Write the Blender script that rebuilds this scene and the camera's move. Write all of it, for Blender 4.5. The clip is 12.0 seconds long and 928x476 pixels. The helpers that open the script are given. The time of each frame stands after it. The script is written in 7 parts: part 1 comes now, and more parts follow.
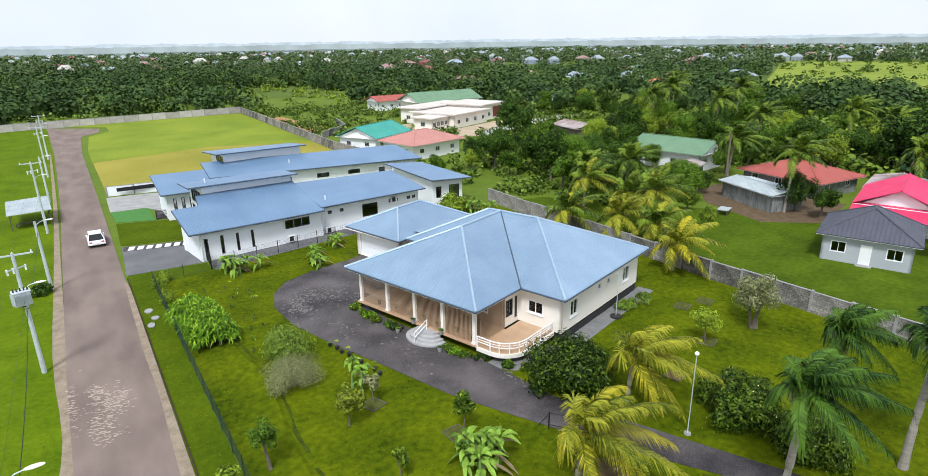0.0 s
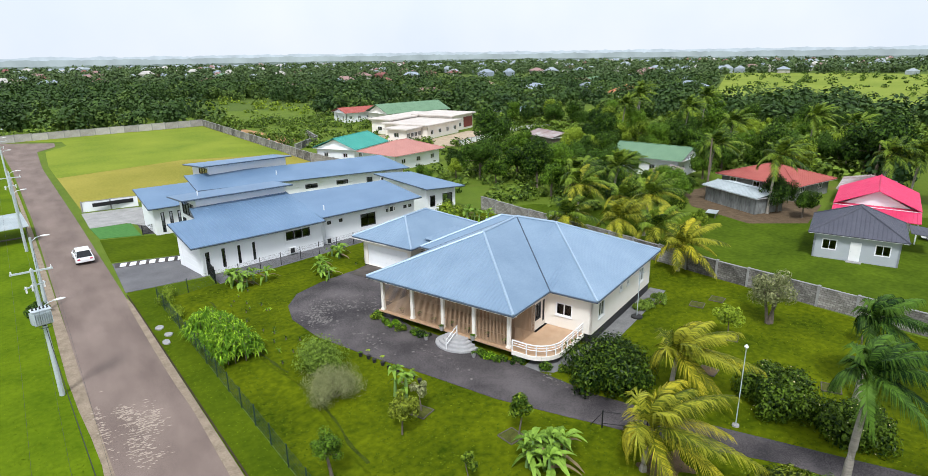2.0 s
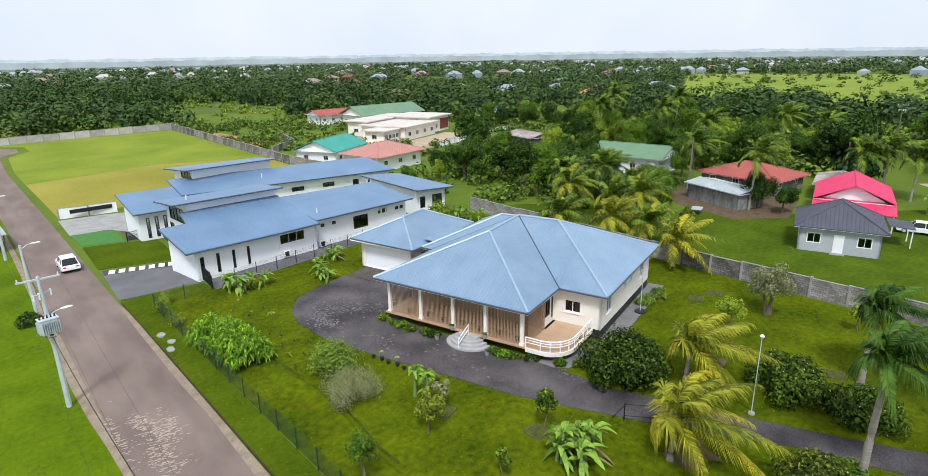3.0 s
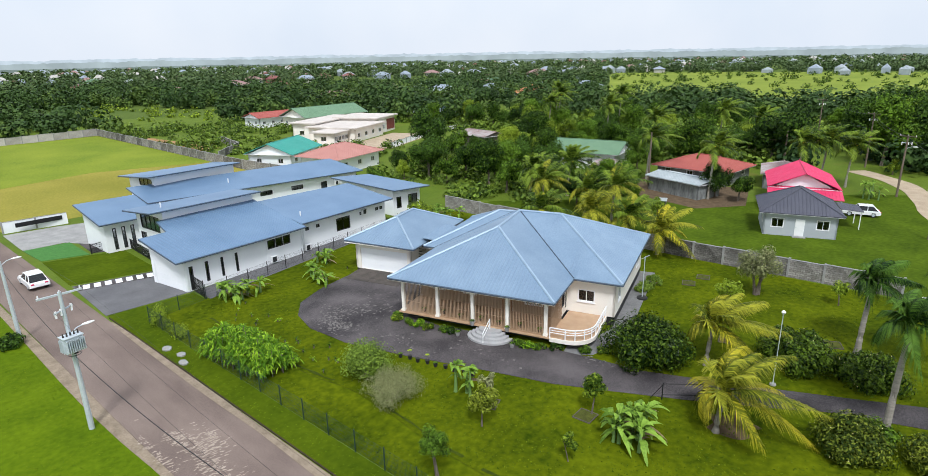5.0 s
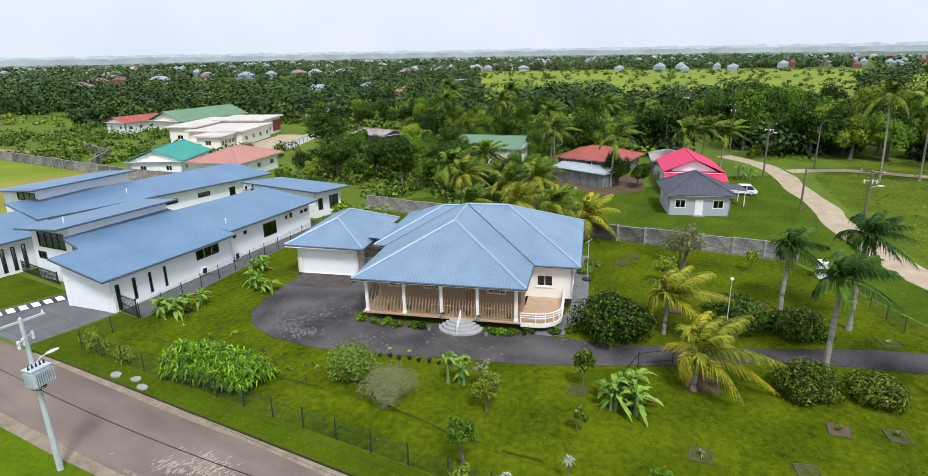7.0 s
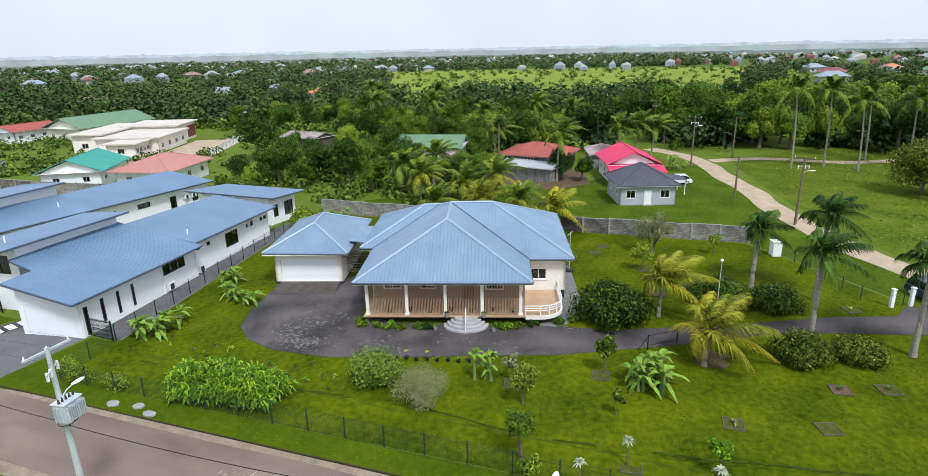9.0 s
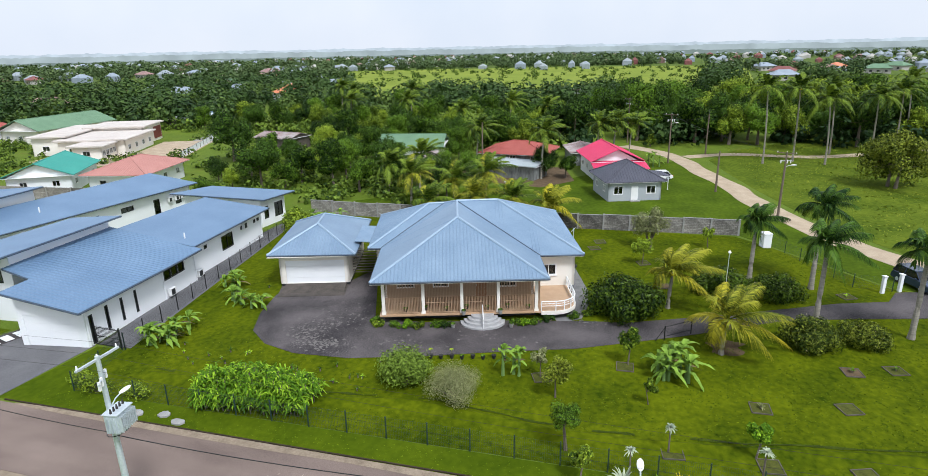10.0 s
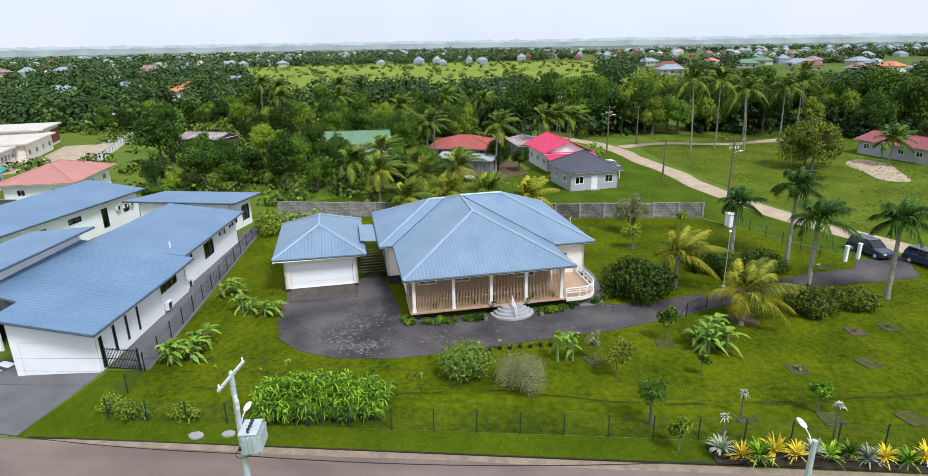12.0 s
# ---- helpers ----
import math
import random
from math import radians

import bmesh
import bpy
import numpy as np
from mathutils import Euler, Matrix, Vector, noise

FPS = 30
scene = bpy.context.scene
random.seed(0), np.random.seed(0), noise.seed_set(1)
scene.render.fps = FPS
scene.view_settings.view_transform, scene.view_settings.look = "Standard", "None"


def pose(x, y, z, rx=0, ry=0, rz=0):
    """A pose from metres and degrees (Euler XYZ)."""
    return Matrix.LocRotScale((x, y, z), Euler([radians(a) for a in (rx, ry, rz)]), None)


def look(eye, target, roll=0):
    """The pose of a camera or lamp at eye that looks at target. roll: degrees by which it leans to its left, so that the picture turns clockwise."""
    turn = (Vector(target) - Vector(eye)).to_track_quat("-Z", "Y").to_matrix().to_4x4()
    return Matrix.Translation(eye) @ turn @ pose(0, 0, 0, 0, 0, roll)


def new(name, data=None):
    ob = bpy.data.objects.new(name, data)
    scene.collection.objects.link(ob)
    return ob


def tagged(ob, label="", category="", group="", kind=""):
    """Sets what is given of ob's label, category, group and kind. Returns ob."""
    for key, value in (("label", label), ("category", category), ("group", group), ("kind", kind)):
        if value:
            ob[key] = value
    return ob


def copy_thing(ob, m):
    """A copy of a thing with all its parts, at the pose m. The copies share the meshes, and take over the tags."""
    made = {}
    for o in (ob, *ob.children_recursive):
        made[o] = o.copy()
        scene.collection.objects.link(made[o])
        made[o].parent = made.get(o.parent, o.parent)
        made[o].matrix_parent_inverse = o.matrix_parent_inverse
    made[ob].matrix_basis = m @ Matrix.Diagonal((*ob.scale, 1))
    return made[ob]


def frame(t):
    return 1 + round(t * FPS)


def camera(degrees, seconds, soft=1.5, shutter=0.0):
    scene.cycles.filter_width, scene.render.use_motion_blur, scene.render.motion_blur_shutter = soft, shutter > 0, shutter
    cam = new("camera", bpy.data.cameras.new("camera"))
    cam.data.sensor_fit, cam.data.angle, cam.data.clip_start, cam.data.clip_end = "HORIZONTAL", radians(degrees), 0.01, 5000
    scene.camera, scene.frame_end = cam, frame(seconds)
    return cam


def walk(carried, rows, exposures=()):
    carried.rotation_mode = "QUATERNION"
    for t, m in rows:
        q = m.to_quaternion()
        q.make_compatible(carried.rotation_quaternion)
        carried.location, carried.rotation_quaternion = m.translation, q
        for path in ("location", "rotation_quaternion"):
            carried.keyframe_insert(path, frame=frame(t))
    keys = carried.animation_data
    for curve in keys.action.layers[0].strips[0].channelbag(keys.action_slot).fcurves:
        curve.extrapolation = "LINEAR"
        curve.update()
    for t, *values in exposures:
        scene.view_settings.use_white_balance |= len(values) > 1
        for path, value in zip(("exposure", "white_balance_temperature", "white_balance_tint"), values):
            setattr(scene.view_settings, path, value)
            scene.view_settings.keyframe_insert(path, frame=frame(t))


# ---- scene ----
cam = camera(75.76, 12.0, soft=0.5)
PATH = [
    (0, (2.200, -1.674, 22.206), (7.438, 6.242, 19.059), -0.82),
    (0.5, (1.016, -0.908, 22.118), (6.331, 6.981, 19.036), -0.74),
    (1, (-0.125, -0.147, 22.011), (5.349, 7.652, 18.978), -0.78),
    (1.5, (-1.362, 0.640, 21.924), (4.319, 8.305, 18.930), -0.78),
    (2, (-2.607, 1.503, 21.837), (3.287, 9.016, 18.868), -0.79),
    (2.5, (-3.911, 2.444, 21.787), (2.193, 9.795, 18.835), -0.79),
    (3, (-5.307, 3.415, 21.756), (1.012, 10.583, 18.809), -0.88),
    (5, (-10.761, 8.015, 21.709), (-3.589, 14.326, 18.752), -1.05),
    (5.5, (-12.154, 9.370, 21.696), (-4.668, 15.299, 18.730), -0.99),
    (6, (-13.415, 10.737, 21.654), (-5.607, 16.233, 18.684), -1.08),
    (6.5, (-14.586, 12.117, 21.629), (-6.479, 17.155, 18.645), -1.06),
    (7, (-15.608, 13.557, 21.597), (-7.241, 18.138, 18.597), -0.99),
    (9, (-18.904, 20.436, 21.602), (-9.910, 23.593, 18.579), -1.20),
    (9.5, (-19.703, 22.473, 21.628), (-10.608, 25.314, 18.594), -1.18),
    (10, (-20.502, 24.657, 21.661), (-11.317, 27.174, 18.613), -1.13),
    (10.5, (-21.133, 27.047, 21.684), (-11.870, 29.243, 18.622), -1.09),
    (11, (-21.775, 29.678, 21.721), (-12.447, 31.556, 18.646), -1.05),
    (11.5, (-22.365, 32.585, 21.713), (-12.972, 34.056, 18.616), -0.96),
    (12, (-22.637, 35.062, 21.708), (-13.177, 35.884, 18.571), -0.94),
]
walk(cam, [(t, look(eye, target, roll)) for t, eye, target, roll in PATH], exposures=[(0, 0.45, 6150, 10), (3, 0.36, 6150, 10), (6, 0.30, 6100, 10), (12, 0.32, 6050, 11)])

# ---- world, sun, exposure ----
world = bpy.data.worlds.new("overcast_sky")
scene.world = world
world.use_nodes = True
wn, wl = world.node_tree.nodes, world.node_tree.links
sky = wn.new("ShaderNodeTexSky")
sky.sky_type, sky.sun_disc = "NISHITA", False
sky.sun_elevation, sky.sun_rotation = radians(54), radians(225)
sky.dust_density, sky.air_density = 4.0, 1.0
sky_gain = wn.new("ShaderNodeMix")
sky_gain.data_type = "RGBA"
sky_gain.inputs["Factor"].default_value = 0.86
sky_scale = wn.new("ShaderNodeMix")
sky_scale.data_type, sky_scale.blend_type = "RGBA", "MULTIPLY"
sky_scale.inputs["Factor"].default_value = 1.0
sky_scale.inputs["B"].default_value = (0.1, 0.1, 0.1, 1)
wl.new(sky.outputs["Color"], sky_scale.inputs["A"])
wl.new(sky_scale.outputs["Result"], sky_gain.inputs["A"])
# cloud cover: slightly uneven white
cloud = wn.new("ShaderNodeTexNoise")
cloud.inputs["Scale"].default_value, cloud.inputs["Detail"].default_value = 2.2, 5
cloud_ramp = wn.new("ShaderNodeValToRGB")
cloud_ramp.color_ramp.elements[0].color = (0.78, 0.85, 0.94, 1)
cloud_ramp.color_ramp.elements[1].color = (0.97, 0.98, 1.0, 1)
cloud_ramp.color_ramp.elements[0].position, cloud_ramp.color_ramp.elements[1].position = 0.3, 0.65
wl.new(cloud.outputs["Fac"], cloud_ramp.inputs["Fac"])
wl.new(cloud_ramp.outputs["Color"], sky_gain.inputs["B"])
background = wn["Background"]
background.inputs["Strength"].default_value = 0.87
wl.new(sky_gain.outputs["Result"], background.inputs["Color"])
sun = new("sun", bpy.data.lights.new("sun", "SUN"))
sun.data.energy, sun.data.angle, sun.data.color = 2.6, radians(12), (1.0, 0.98, 0.94)
sun.matrix_world = look((0, 0, 60), (30, 30, 0))


# ---- materials ----
def ramp_material(name, dark, light, scale=3.0, rough=0.8, metal=0.0, bump=0.2, fine=40.0, per_object=0.0, per_island=0.0, stretch=(1, 1, 1), spec=0.5, span=(0.3, 0.7)):
    """Two noises, coarse for stains and fine for grain, between two colours, with bump from the fine one."""
    m = bpy.data.materials.new(name)
    m.use_nodes = True
    n, l = m.node_tree.nodes, m.node_tree.links
    b = n["Principled BSDF"]
    b.inputs["Roughness"].default_value, b.inputs["Metallic"].default_value = rough, metal
    b.inputs["Specular IOR Level"].default_value = spec
    tc, mp = n.new("ShaderNodeTexCoord"), n.new("ShaderNodeMapping")
    mp.inputs["Scale"].default_value = stretch
    l.new(tc.outputs["Object"], mp.inputs["Vector"])
    coarse, grain = n.new("ShaderNodeTexNoise"), n.new("ShaderNodeTexNoise")
    coarse.inputs["Scale"].default_value, coarse.inputs["Detail"].default_value = scale, 6
    grain.inputs["Scale"].default_value, grain.inputs["Detail"].default_value = fine, 4
    for t in (coarse, grain):
        l.new(mp.outputs["Vector"], t.inputs["Vector"])
    mix = n.new("ShaderNodeMix")
    mix.inputs["Factor"].default_value = 0.45
    l.new(coarse.outputs["Fac"], mix.inputs["A"])
    l.new(grain.outputs["Fac"], mix.inputs["B"])
    value = mix.outputs["Result"]
    for amount, node, socket in ((per_object, "ShaderNodeObjectInfo", "Random"), (per_island, "ShaderNodeNewGeometry", "Random Per Island")):
        if amount:
            src, ma = n.new(node), n.new("ShaderNodeMath")
            ma.operation = "MULTIPLY_ADD"
            ma.inputs[1].default_value = amount
            add = n.new("ShaderNodeMath")
            add.operation = "ADD"
            add.inputs[1].default_value = -amount / 2
            l.new(src.outputs[socket], ma.inputs[0])
            l.new(value, ma.inputs[2])
            l.new(ma.outputs[0], add.inputs[0])
            value = add.outputs[0]
    r = n.new("ShaderNodeValToRGB")
    r.color_ramp.elements[0].color, r.color_ramp.elements[1].color = (*dark, 1), (*light, 1)
    r.color_ramp.elements[0].position, r.color_ramp.elements[1].position = span
    l.new(value, r.inputs["Fac"])
    l.new(r.outputs["Color"], b.inputs["Base Color"])
    if bump:
        bp = n.new("ShaderNodeBump")
        bp.inputs["Strength"].default_value, bp.inputs["Distance"].default_value = bump, 0.03
        l.new(grain.outputs["Fac"], bp.inputs["Height"])
        l.new(bp.outputs["Normal"], b.inputs["Normal"])
    return m


def leaf_material(name, dark, light, rough=0.55, scale=1.2, fine=9.0, island=0.45, depth=0.8):
    """Foliage: each leaf its own shade, some light through it."""
    dark = tuple(c * depth for c in dark)
    m = ramp_material(name, dark, light, scale, rough, 0, 0, fine, per_object=0.35, per_island=island, spec=0.12)
    n, l = m.node_tree.nodes, m.node_tree.links
    b = n["Principled BSDF"]
    colour = b.inputs["Base Color"].links[0].from_socket
    tr, mix = n.new("ShaderNodeBsdfTranslucent"), n.new("ShaderNodeMixShader")
    l.new(colour, tr.inputs["Color"])
    mix.inputs[0].default_value = 0.09
    l.new(b.outputs[0], mix.inputs[1])
    l.new(tr.outputs[0], mix.inputs[2])
    l.new(mix.outputs[0], n["Material Output"].inputs["Surface"])
    return m


def grass_material():
    m = bpy.data.materials.new("lawn_grass")
    m.use_nodes = True
    n, l = m.node_tree.nodes, m.node_tree.links
    b = n["Principled BSDF"]
    b.inputs["Roughness"].default_value, b.inputs["Specular IOR Level"].default_value = 0.9, 0.15
    tc = n.new("ShaderNodeTexCoord")
    noises = []
    for s, d in ((0.045, 5), (0.35, 7), (6.0, 6)):
        t = n.new("ShaderNodeTexNoise")
        t.inputs["Scale"].default_value, t.inputs["Detail"].default_value, t.inputs["Roughness"].default_value = s, d, 0.65
        l.new(tc.outputs["Object"], t.inputs["Vector"])
        noises.append(t)
    r = n.new("ShaderNodeValToRGB")
    e = r.color_ramp.elements
    e[0].position, e[0].color = 0.28, (0.045, 0.08, 0.007, 1)
    e[1].position, e[1].color = 0.72, (0.17, 0.22, 0.022, 1)
    mid = e.new(0.5)
    mid.color = (0.095, 0.145, 0.012, 1)
    mx, mx2 = n.new("ShaderNodeMix"), n.new("ShaderNodeMix")
    mx.inputs["Factor"].default_value, mx2.inputs["Factor"].default_value = 0.5, 0.42
    l.new(noises[0].outputs["Fac"], mx.inputs["A"])
    l.new(noises[1].outputs["Fac"], mx.inputs["B"])
    l.new(mx.outputs["Result"], mx2.inputs["A"])
    l.new(noises[2].outputs["Fac"], mx2.inputs["B"])
    l.new(mx2.outputs["Result"], r.inputs["Fac"])
    # bare, brownish worn patches
    patch = n.new("ShaderNodeTexNoise")
    patch.inputs["Scale"].default_value, patch.inputs["Detail"].default_value = 0.16, 8
    pr = n.new("ShaderNodeValToRGB")
    pr.color_ramp.elements[0].position, pr.color_ramp.elements[1].position = 0.60, 0.76
    l.new(tc.outputs["Object"], patch.inputs["Vector"])
    l.new(patch.outputs["Fac"], pr.inputs["Fac"])
    cm = n.new("ShaderNodeMix")
    cm.data_type = "RGBA"
    l.new(pr.outputs["Color"], cm.inputs["Factor"])
    l.new(r.outputs["Color"], cm.inputs["A"])
    cm.inputs["B"].default_value = (0.115, 0.125, 0.022, 1)
    l.new(cm.outputs["Result"], b.inputs["Base Color"])
    bp = n.new("ShaderNodeBump")
    bp.inputs["Strength"].default_value, bp.inputs["Distance"].default_value = 0.6, 0.06
    l.new(noises[2].outputs["Fac"], bp.inputs["Height"])
    l.new(bp.outputs["Normal"], b.inputs["Normal"])
    return m


def glass_material():
    m = bpy.data.materials.new("window_glass")
    m.use_nodes = True
    b = m.node_tree.nodes["Principled BSDF"]
    b.inputs["Base Color"].default_value = (0.55, 0.6, 0.62, 1)
    b.inputs["Roughness"].default_value = 0.03
    b.inputs["Transmission Weight"].default_value = 1.0
    return m


GRASS = grass_material()
FIELD = ramp_material("field_grass", (0.15, 0.155, 0.012), (0.34, 0.29, 0.055), 0.06, 0.9, 0, 0.5, 3.0, spec=0.15)
ASPHALT = ramp_material("worn_asphalt", (0.020, 0.018, 0.020), (0.118, 0.104, 0.105), 0.25, 0.85, 0, 0.25, 16, spec=0.3, span=(0.38, 0.62))
ROAD = ramp_material("worn_road_surface", (0.125, 0.093, 0.080), (0.245, 0.190, 0.162), 0.4, 0.9, 0, 0.3, 45, stretch=(1, 0.35, 1), spec=0.25, span=(0.36, 0.66))
PAVING = ramp_material("grey_worn_paving", (0.075, 0.075, 0.082), (0.18, 0.178, 0.185), 0.35, 0.85, 0, 0.25, 16, spec=0.3)
DIRT = ramp_material("sandy_dirt", (0.30, 0.235, 0.165), (0.50, 0.41, 0.30), 0.5, 0.95, 0, 0.4, 12, spec=0.1)
EARTH = ramp_material("bare_brown_earth", (0.065, 0.045, 0.028), (0.16, 0.115, 0.07), 1.2, 0.95, 0, 0.5, 15, spec=0.1)
DARK_SOIL = ramp_material("dark_bed_soil", (0.022, 0.017, 0.012), (0.07, 0.052, 0.036), 2.0, 0.95, 0, 0.5, 25, spec=0.1)
CONCRETE = ramp_material("grey_concrete", (0.20, 0.20, 0.195), (0.38, 0.375, 0.36), 0.8, 0.85, 0, 0.25, 20)
BLOCK = ramp_material("weathered_block", (0.12, 0.115, 0.11), (0.33, 0.315, 0.30), 0.7, 0.95, 0, 0.5, 9, per_object=0.35, per_island=0.3)
WHITE = ramp_material("white_painted_render", (0.76, 0.785, 0.81), (0.86, 0.875, 0.89), 0.35, 0.75, 0, 0.08, 30)
CREAM = ramp_material("cream_painted_render", (0.76, 0.71, 0.63), (0.85, 0.82, 0.76), 0.4, 0.75, 0, 0.08, 30)
GREY_WALL = ramp_material("grey_painted_render", (0.33, 0.36, 0.39), (0.43, 0.46, 0.49), 0.4, 0.8, 0, 0.08, 30)
# black on solid blocks, painting the dark void under raised floors
UNDERFLOOR_BLACK = ramp_material("underfloor_shade_black", (0.012, 0.012, 0.014), (0.03, 0.03, 0.032), 1, 0.7, 0, 0.1, 30)
ROOF_BLUE = ramp_material("blue_grey_roof_sheet", (0.155, 0.235, 0.335), (0.245, 0.34, 0.45), 0.35, 0.42, 0.25, 0.05, 8, spec=0.5)
ROOF_SLATE = ramp_material("slate_blue_roof_sheet", (0.112, 0.195, 0.315), (0.178, 0.278, 0.415), 0.25, 0.45, 0.25, 0.05, 8)
RIDGE = ramp_material("pale_ridge_cap", (0.27, 0.37, 0.48), (0.37, 0.47, 0.58), 1, 0.45, 0.25, 0.05, 12)
FASCIA = ramp_material("dark_blue_fascia", (0.04, 0.06, 0.09), (0.07, 0.10, 0.14), 1, 0.5, 0.1, 0.05, 20)
ROOF_DARK = ramp_material("dark_slate_roof_sheet", (0.045, 0.047, 0.065), (0.085, 0.088, 0.115), 0.5, 0.5, 0.1, 0.05, 10)
ROOF_PINK = ramp_material("pink_red_roof_sheet", (0.50, 0.02, 0.085), (0.66, 0.05, 0.14), 0.5, 0.5, 0.05, 0.05, 10)
ROOF_RED = ramp_material("faded_red_roof_sheet", (0.26, 0.045, 0.035), (0.40, 0.105, 0.08), 0.5, 0.6, 0.05, 0.05, 10)
ROOF_SALMON = ramp_material("salmon_roof_sheet", (0.36, 0.155, 0.13), (0.47, 0.225, 0.19), 0.4, 0.6, 0.05, 0.05, 10)
ROOF_TEAL = ramp_material("teal_roof_sheet", (0.02, 0.22, 0.18), (0.05, 0.32, 0.26), 0.4, 0.5, 0.05, 0.05, 10)
ROOF_GREEN = ramp_material("dull_green_roof_sheet", (0.09, 0.18, 0.10), (0.16, 0.27, 0.16), 0.4, 0.6, 0.05, 0.05, 10)
ROOF_ORANGE = ramp_material("orange_roof_tiles", (0.46, 0.155, 0.075), (0.58, 0.22, 0.11), 0.5, 0.7, 0, 0.05, 10)
RUST = ramp_material("rusty_corrugated_zinc", (0.16, 0.055, 0.04), (0.50, 0.50, 0.50), 0.45, 0.7, 0.2, 0.1, 4)
ZINC = ramp_material("weathered_zinc", (0.30, 0.35, 0.37), (0.52, 0.57, 0.58), 0.6, 0.5, 0.3, 0.1, 6)
TERRACOTTA = ramp_material("tan_floor_tile", (0.40, 0.255, 0.15), (0.52, 0.36, 0.23), 1.5, 0.4, 0, 0.05, 20)
TAN_BARS = ramp_material("tan_painted_iron", (0.33, 0.22, 0.14), (0.42, 0.30, 0.20), 2, 0.5, 0, 0.05, 20)
WOOD = ramp_material("brown_varnished_wood", (0.16, 0.065, 0.025), (0.30, 0.14, 0.06), 2, 0.45, 0, 0.1, 12, stretch=(1, 1, 0.15))
OLD_WOOD = ramp_material("grey_weathered_wood", (0.05, 0.042, 0.034), (0.14, 0.12, 0.10), 2, 0.9, 0, 0.3, 14)
GLASS = glass_material()
WHITE_FRAME = ramp_material("white_window_frame", (0.74, 0.75, 0.76), (0.84, 0.84, 0.84), 2, 0.4, 0, 0.03, 20)
DARK_FRAME = ramp_material("dark_window_frame", (0.015, 0.017, 0.02), (0.035, 0.037, 0.04), 2, 0.4, 0.2, 0.03, 20)
BLACK_IRON = ramp_material("black_iron", (0.008, 0.009, 0.010), (0.025, 0.026, 0.027), 4, 0.5, 0.4, 0.05, 30)
GREEN_IRON = ramp_material("dark_green_fence_paint", (0.012, 0.035, 0.030), (0.03, 0.065, 0.055), 4, 0.5, 0.2, 0.05, 30)
STEEL = ramp_material("galvanised_steel", (0.44, 0.50, 0.54), (0.62, 0.67, 0.70), 1.5, 0.45, 0.25, 0.08, 12)
POLE_WOOD = ramp_material("brown_timber_pole", (0.10, 0.075, 0.055), (0.20, 0.155, 0.12), 1.5, 0.9, 0, 0.3, 14, stretch=(1, 1, 0.1))
CERAMIC = ramp_material("dark_glazed_ceramic", (0.02, 0.018, 0.02), (0.05, 0.045, 0.045), 3, 0.25, 0, 0.02, 20)
STEP_STONE = ramp_material("grey_step_stone", (0.30, 0.30, 0.31), (0.46, 0.46, 0.46), 1.5, 0.7, 0, 0.15, 18)
CAR_WHITE = ramp_material("white_car_paint", (0.78, 0.79, 0.80), (0.82, 0.83, 0.84), 1, 0.2, 0, 0, 10)
CAR_BLACK = ramp_material("dark_blue_car_paint", (0.020, 0.032, 0.060), (0.032, 0.048, 0.085), 1, 0.15, 0, 0, 10)
CAR_GLASS = ramp_material("dark_car_glass", (0.01, 0.012, 0.014), (0.015, 0.018, 0.02), 1, 0.05, 0, 0, 10)
RUBBER = ramp_material("black_rubber", (0.012, 0.012, 0.012), (0.025, 0.025, 0.025), 4, 0.8, 0, 0.1, 30)
BARK = ramp_material("grey_brown_bark", (0.07, 0.055, 0.042), (0.20, 0.165, 0.13), 2, 0.95, 0, 0.6, 14, stretch=(1, 1, 0.3))
PALM_BARK = ramp_material("pale_ringed_palm_bark", (0.16, 0.145, 0.12), (0.36, 0.33, 0.28), 1.5, 0.9, 0, 0.5, 9, stretch=(0.3, 0.3, 2.2))
CROWNSHAFT = ramp_material("green_palm_shaft", (0.10, 0.19, 0.05), (0.19, 0.30, 0.09), 2, 0.5, 0, 0.05, 12)
LEAF_TREE = leaf_material("tree_leaves", (0.01, 0.034, 0.003), (0.135, 0.245, 0.018))
LEAF_DARK = leaf_material("dark_tree_leaves", (0.006, 0.022, 0.004), (0.07, 0.14, 0.014))
LEAF_LIGHT = leaf_material("light_tree_leaves", (0.040, 0.085, 0.006), (0.285, 0.385, 0.030))
LEAF_HEDGE = leaf_material("bright_hedge_leaves", (0.085, 0.200, 0.008), (0.380, 0.600, 0.030))
LEAF_GREY = leaf_material("grey_green_leaves", (0.13, 0.15, 0.055), (0.36, 0.37, 0.18), depth=1.0)
LEAF_BUSH = leaf_material("glossy_bush_leaves", (0.008, 0.026, 0.002), (0.11, 0.18, 0.014), rough=0.4)
LEAF_COCO = leaf_material("coconut_fronds", (0.11, 0.13, 0.006), (0.48, 0.42, 0.025))
LEAF_COCO_GREEN = leaf_material("green_coconut_fronds", (0.022, 0.052, 0.006), (0.17, 0.245, 0.022))
LEAF_OLIVE = leaf_material("olive_bush_leaves", (0.030, 0.055, 0.005), (0.255, 0.305, 0.030))
LEAF_COCO_MID = leaf_material("mid_green_coconut_fronds", (0.060, 0.09, 0.006), (0.33, 0.33, 0.026))
LEAF_ROYAL = leaf_material("royal_palm_fronds", (0.009, 0.034, 0.006), (0.085, 0.165, 0.018))
LEAF_BANANA = leaf_material("banana_leaves", (0.075, 0.150, 0.012), (0.230, 0.370, 0.050))
LEAF_YELLOW = leaf_material("yellow_croton_leaves", (0.500, 0.380, 0.012), (0.800, 0.660, 0.040))
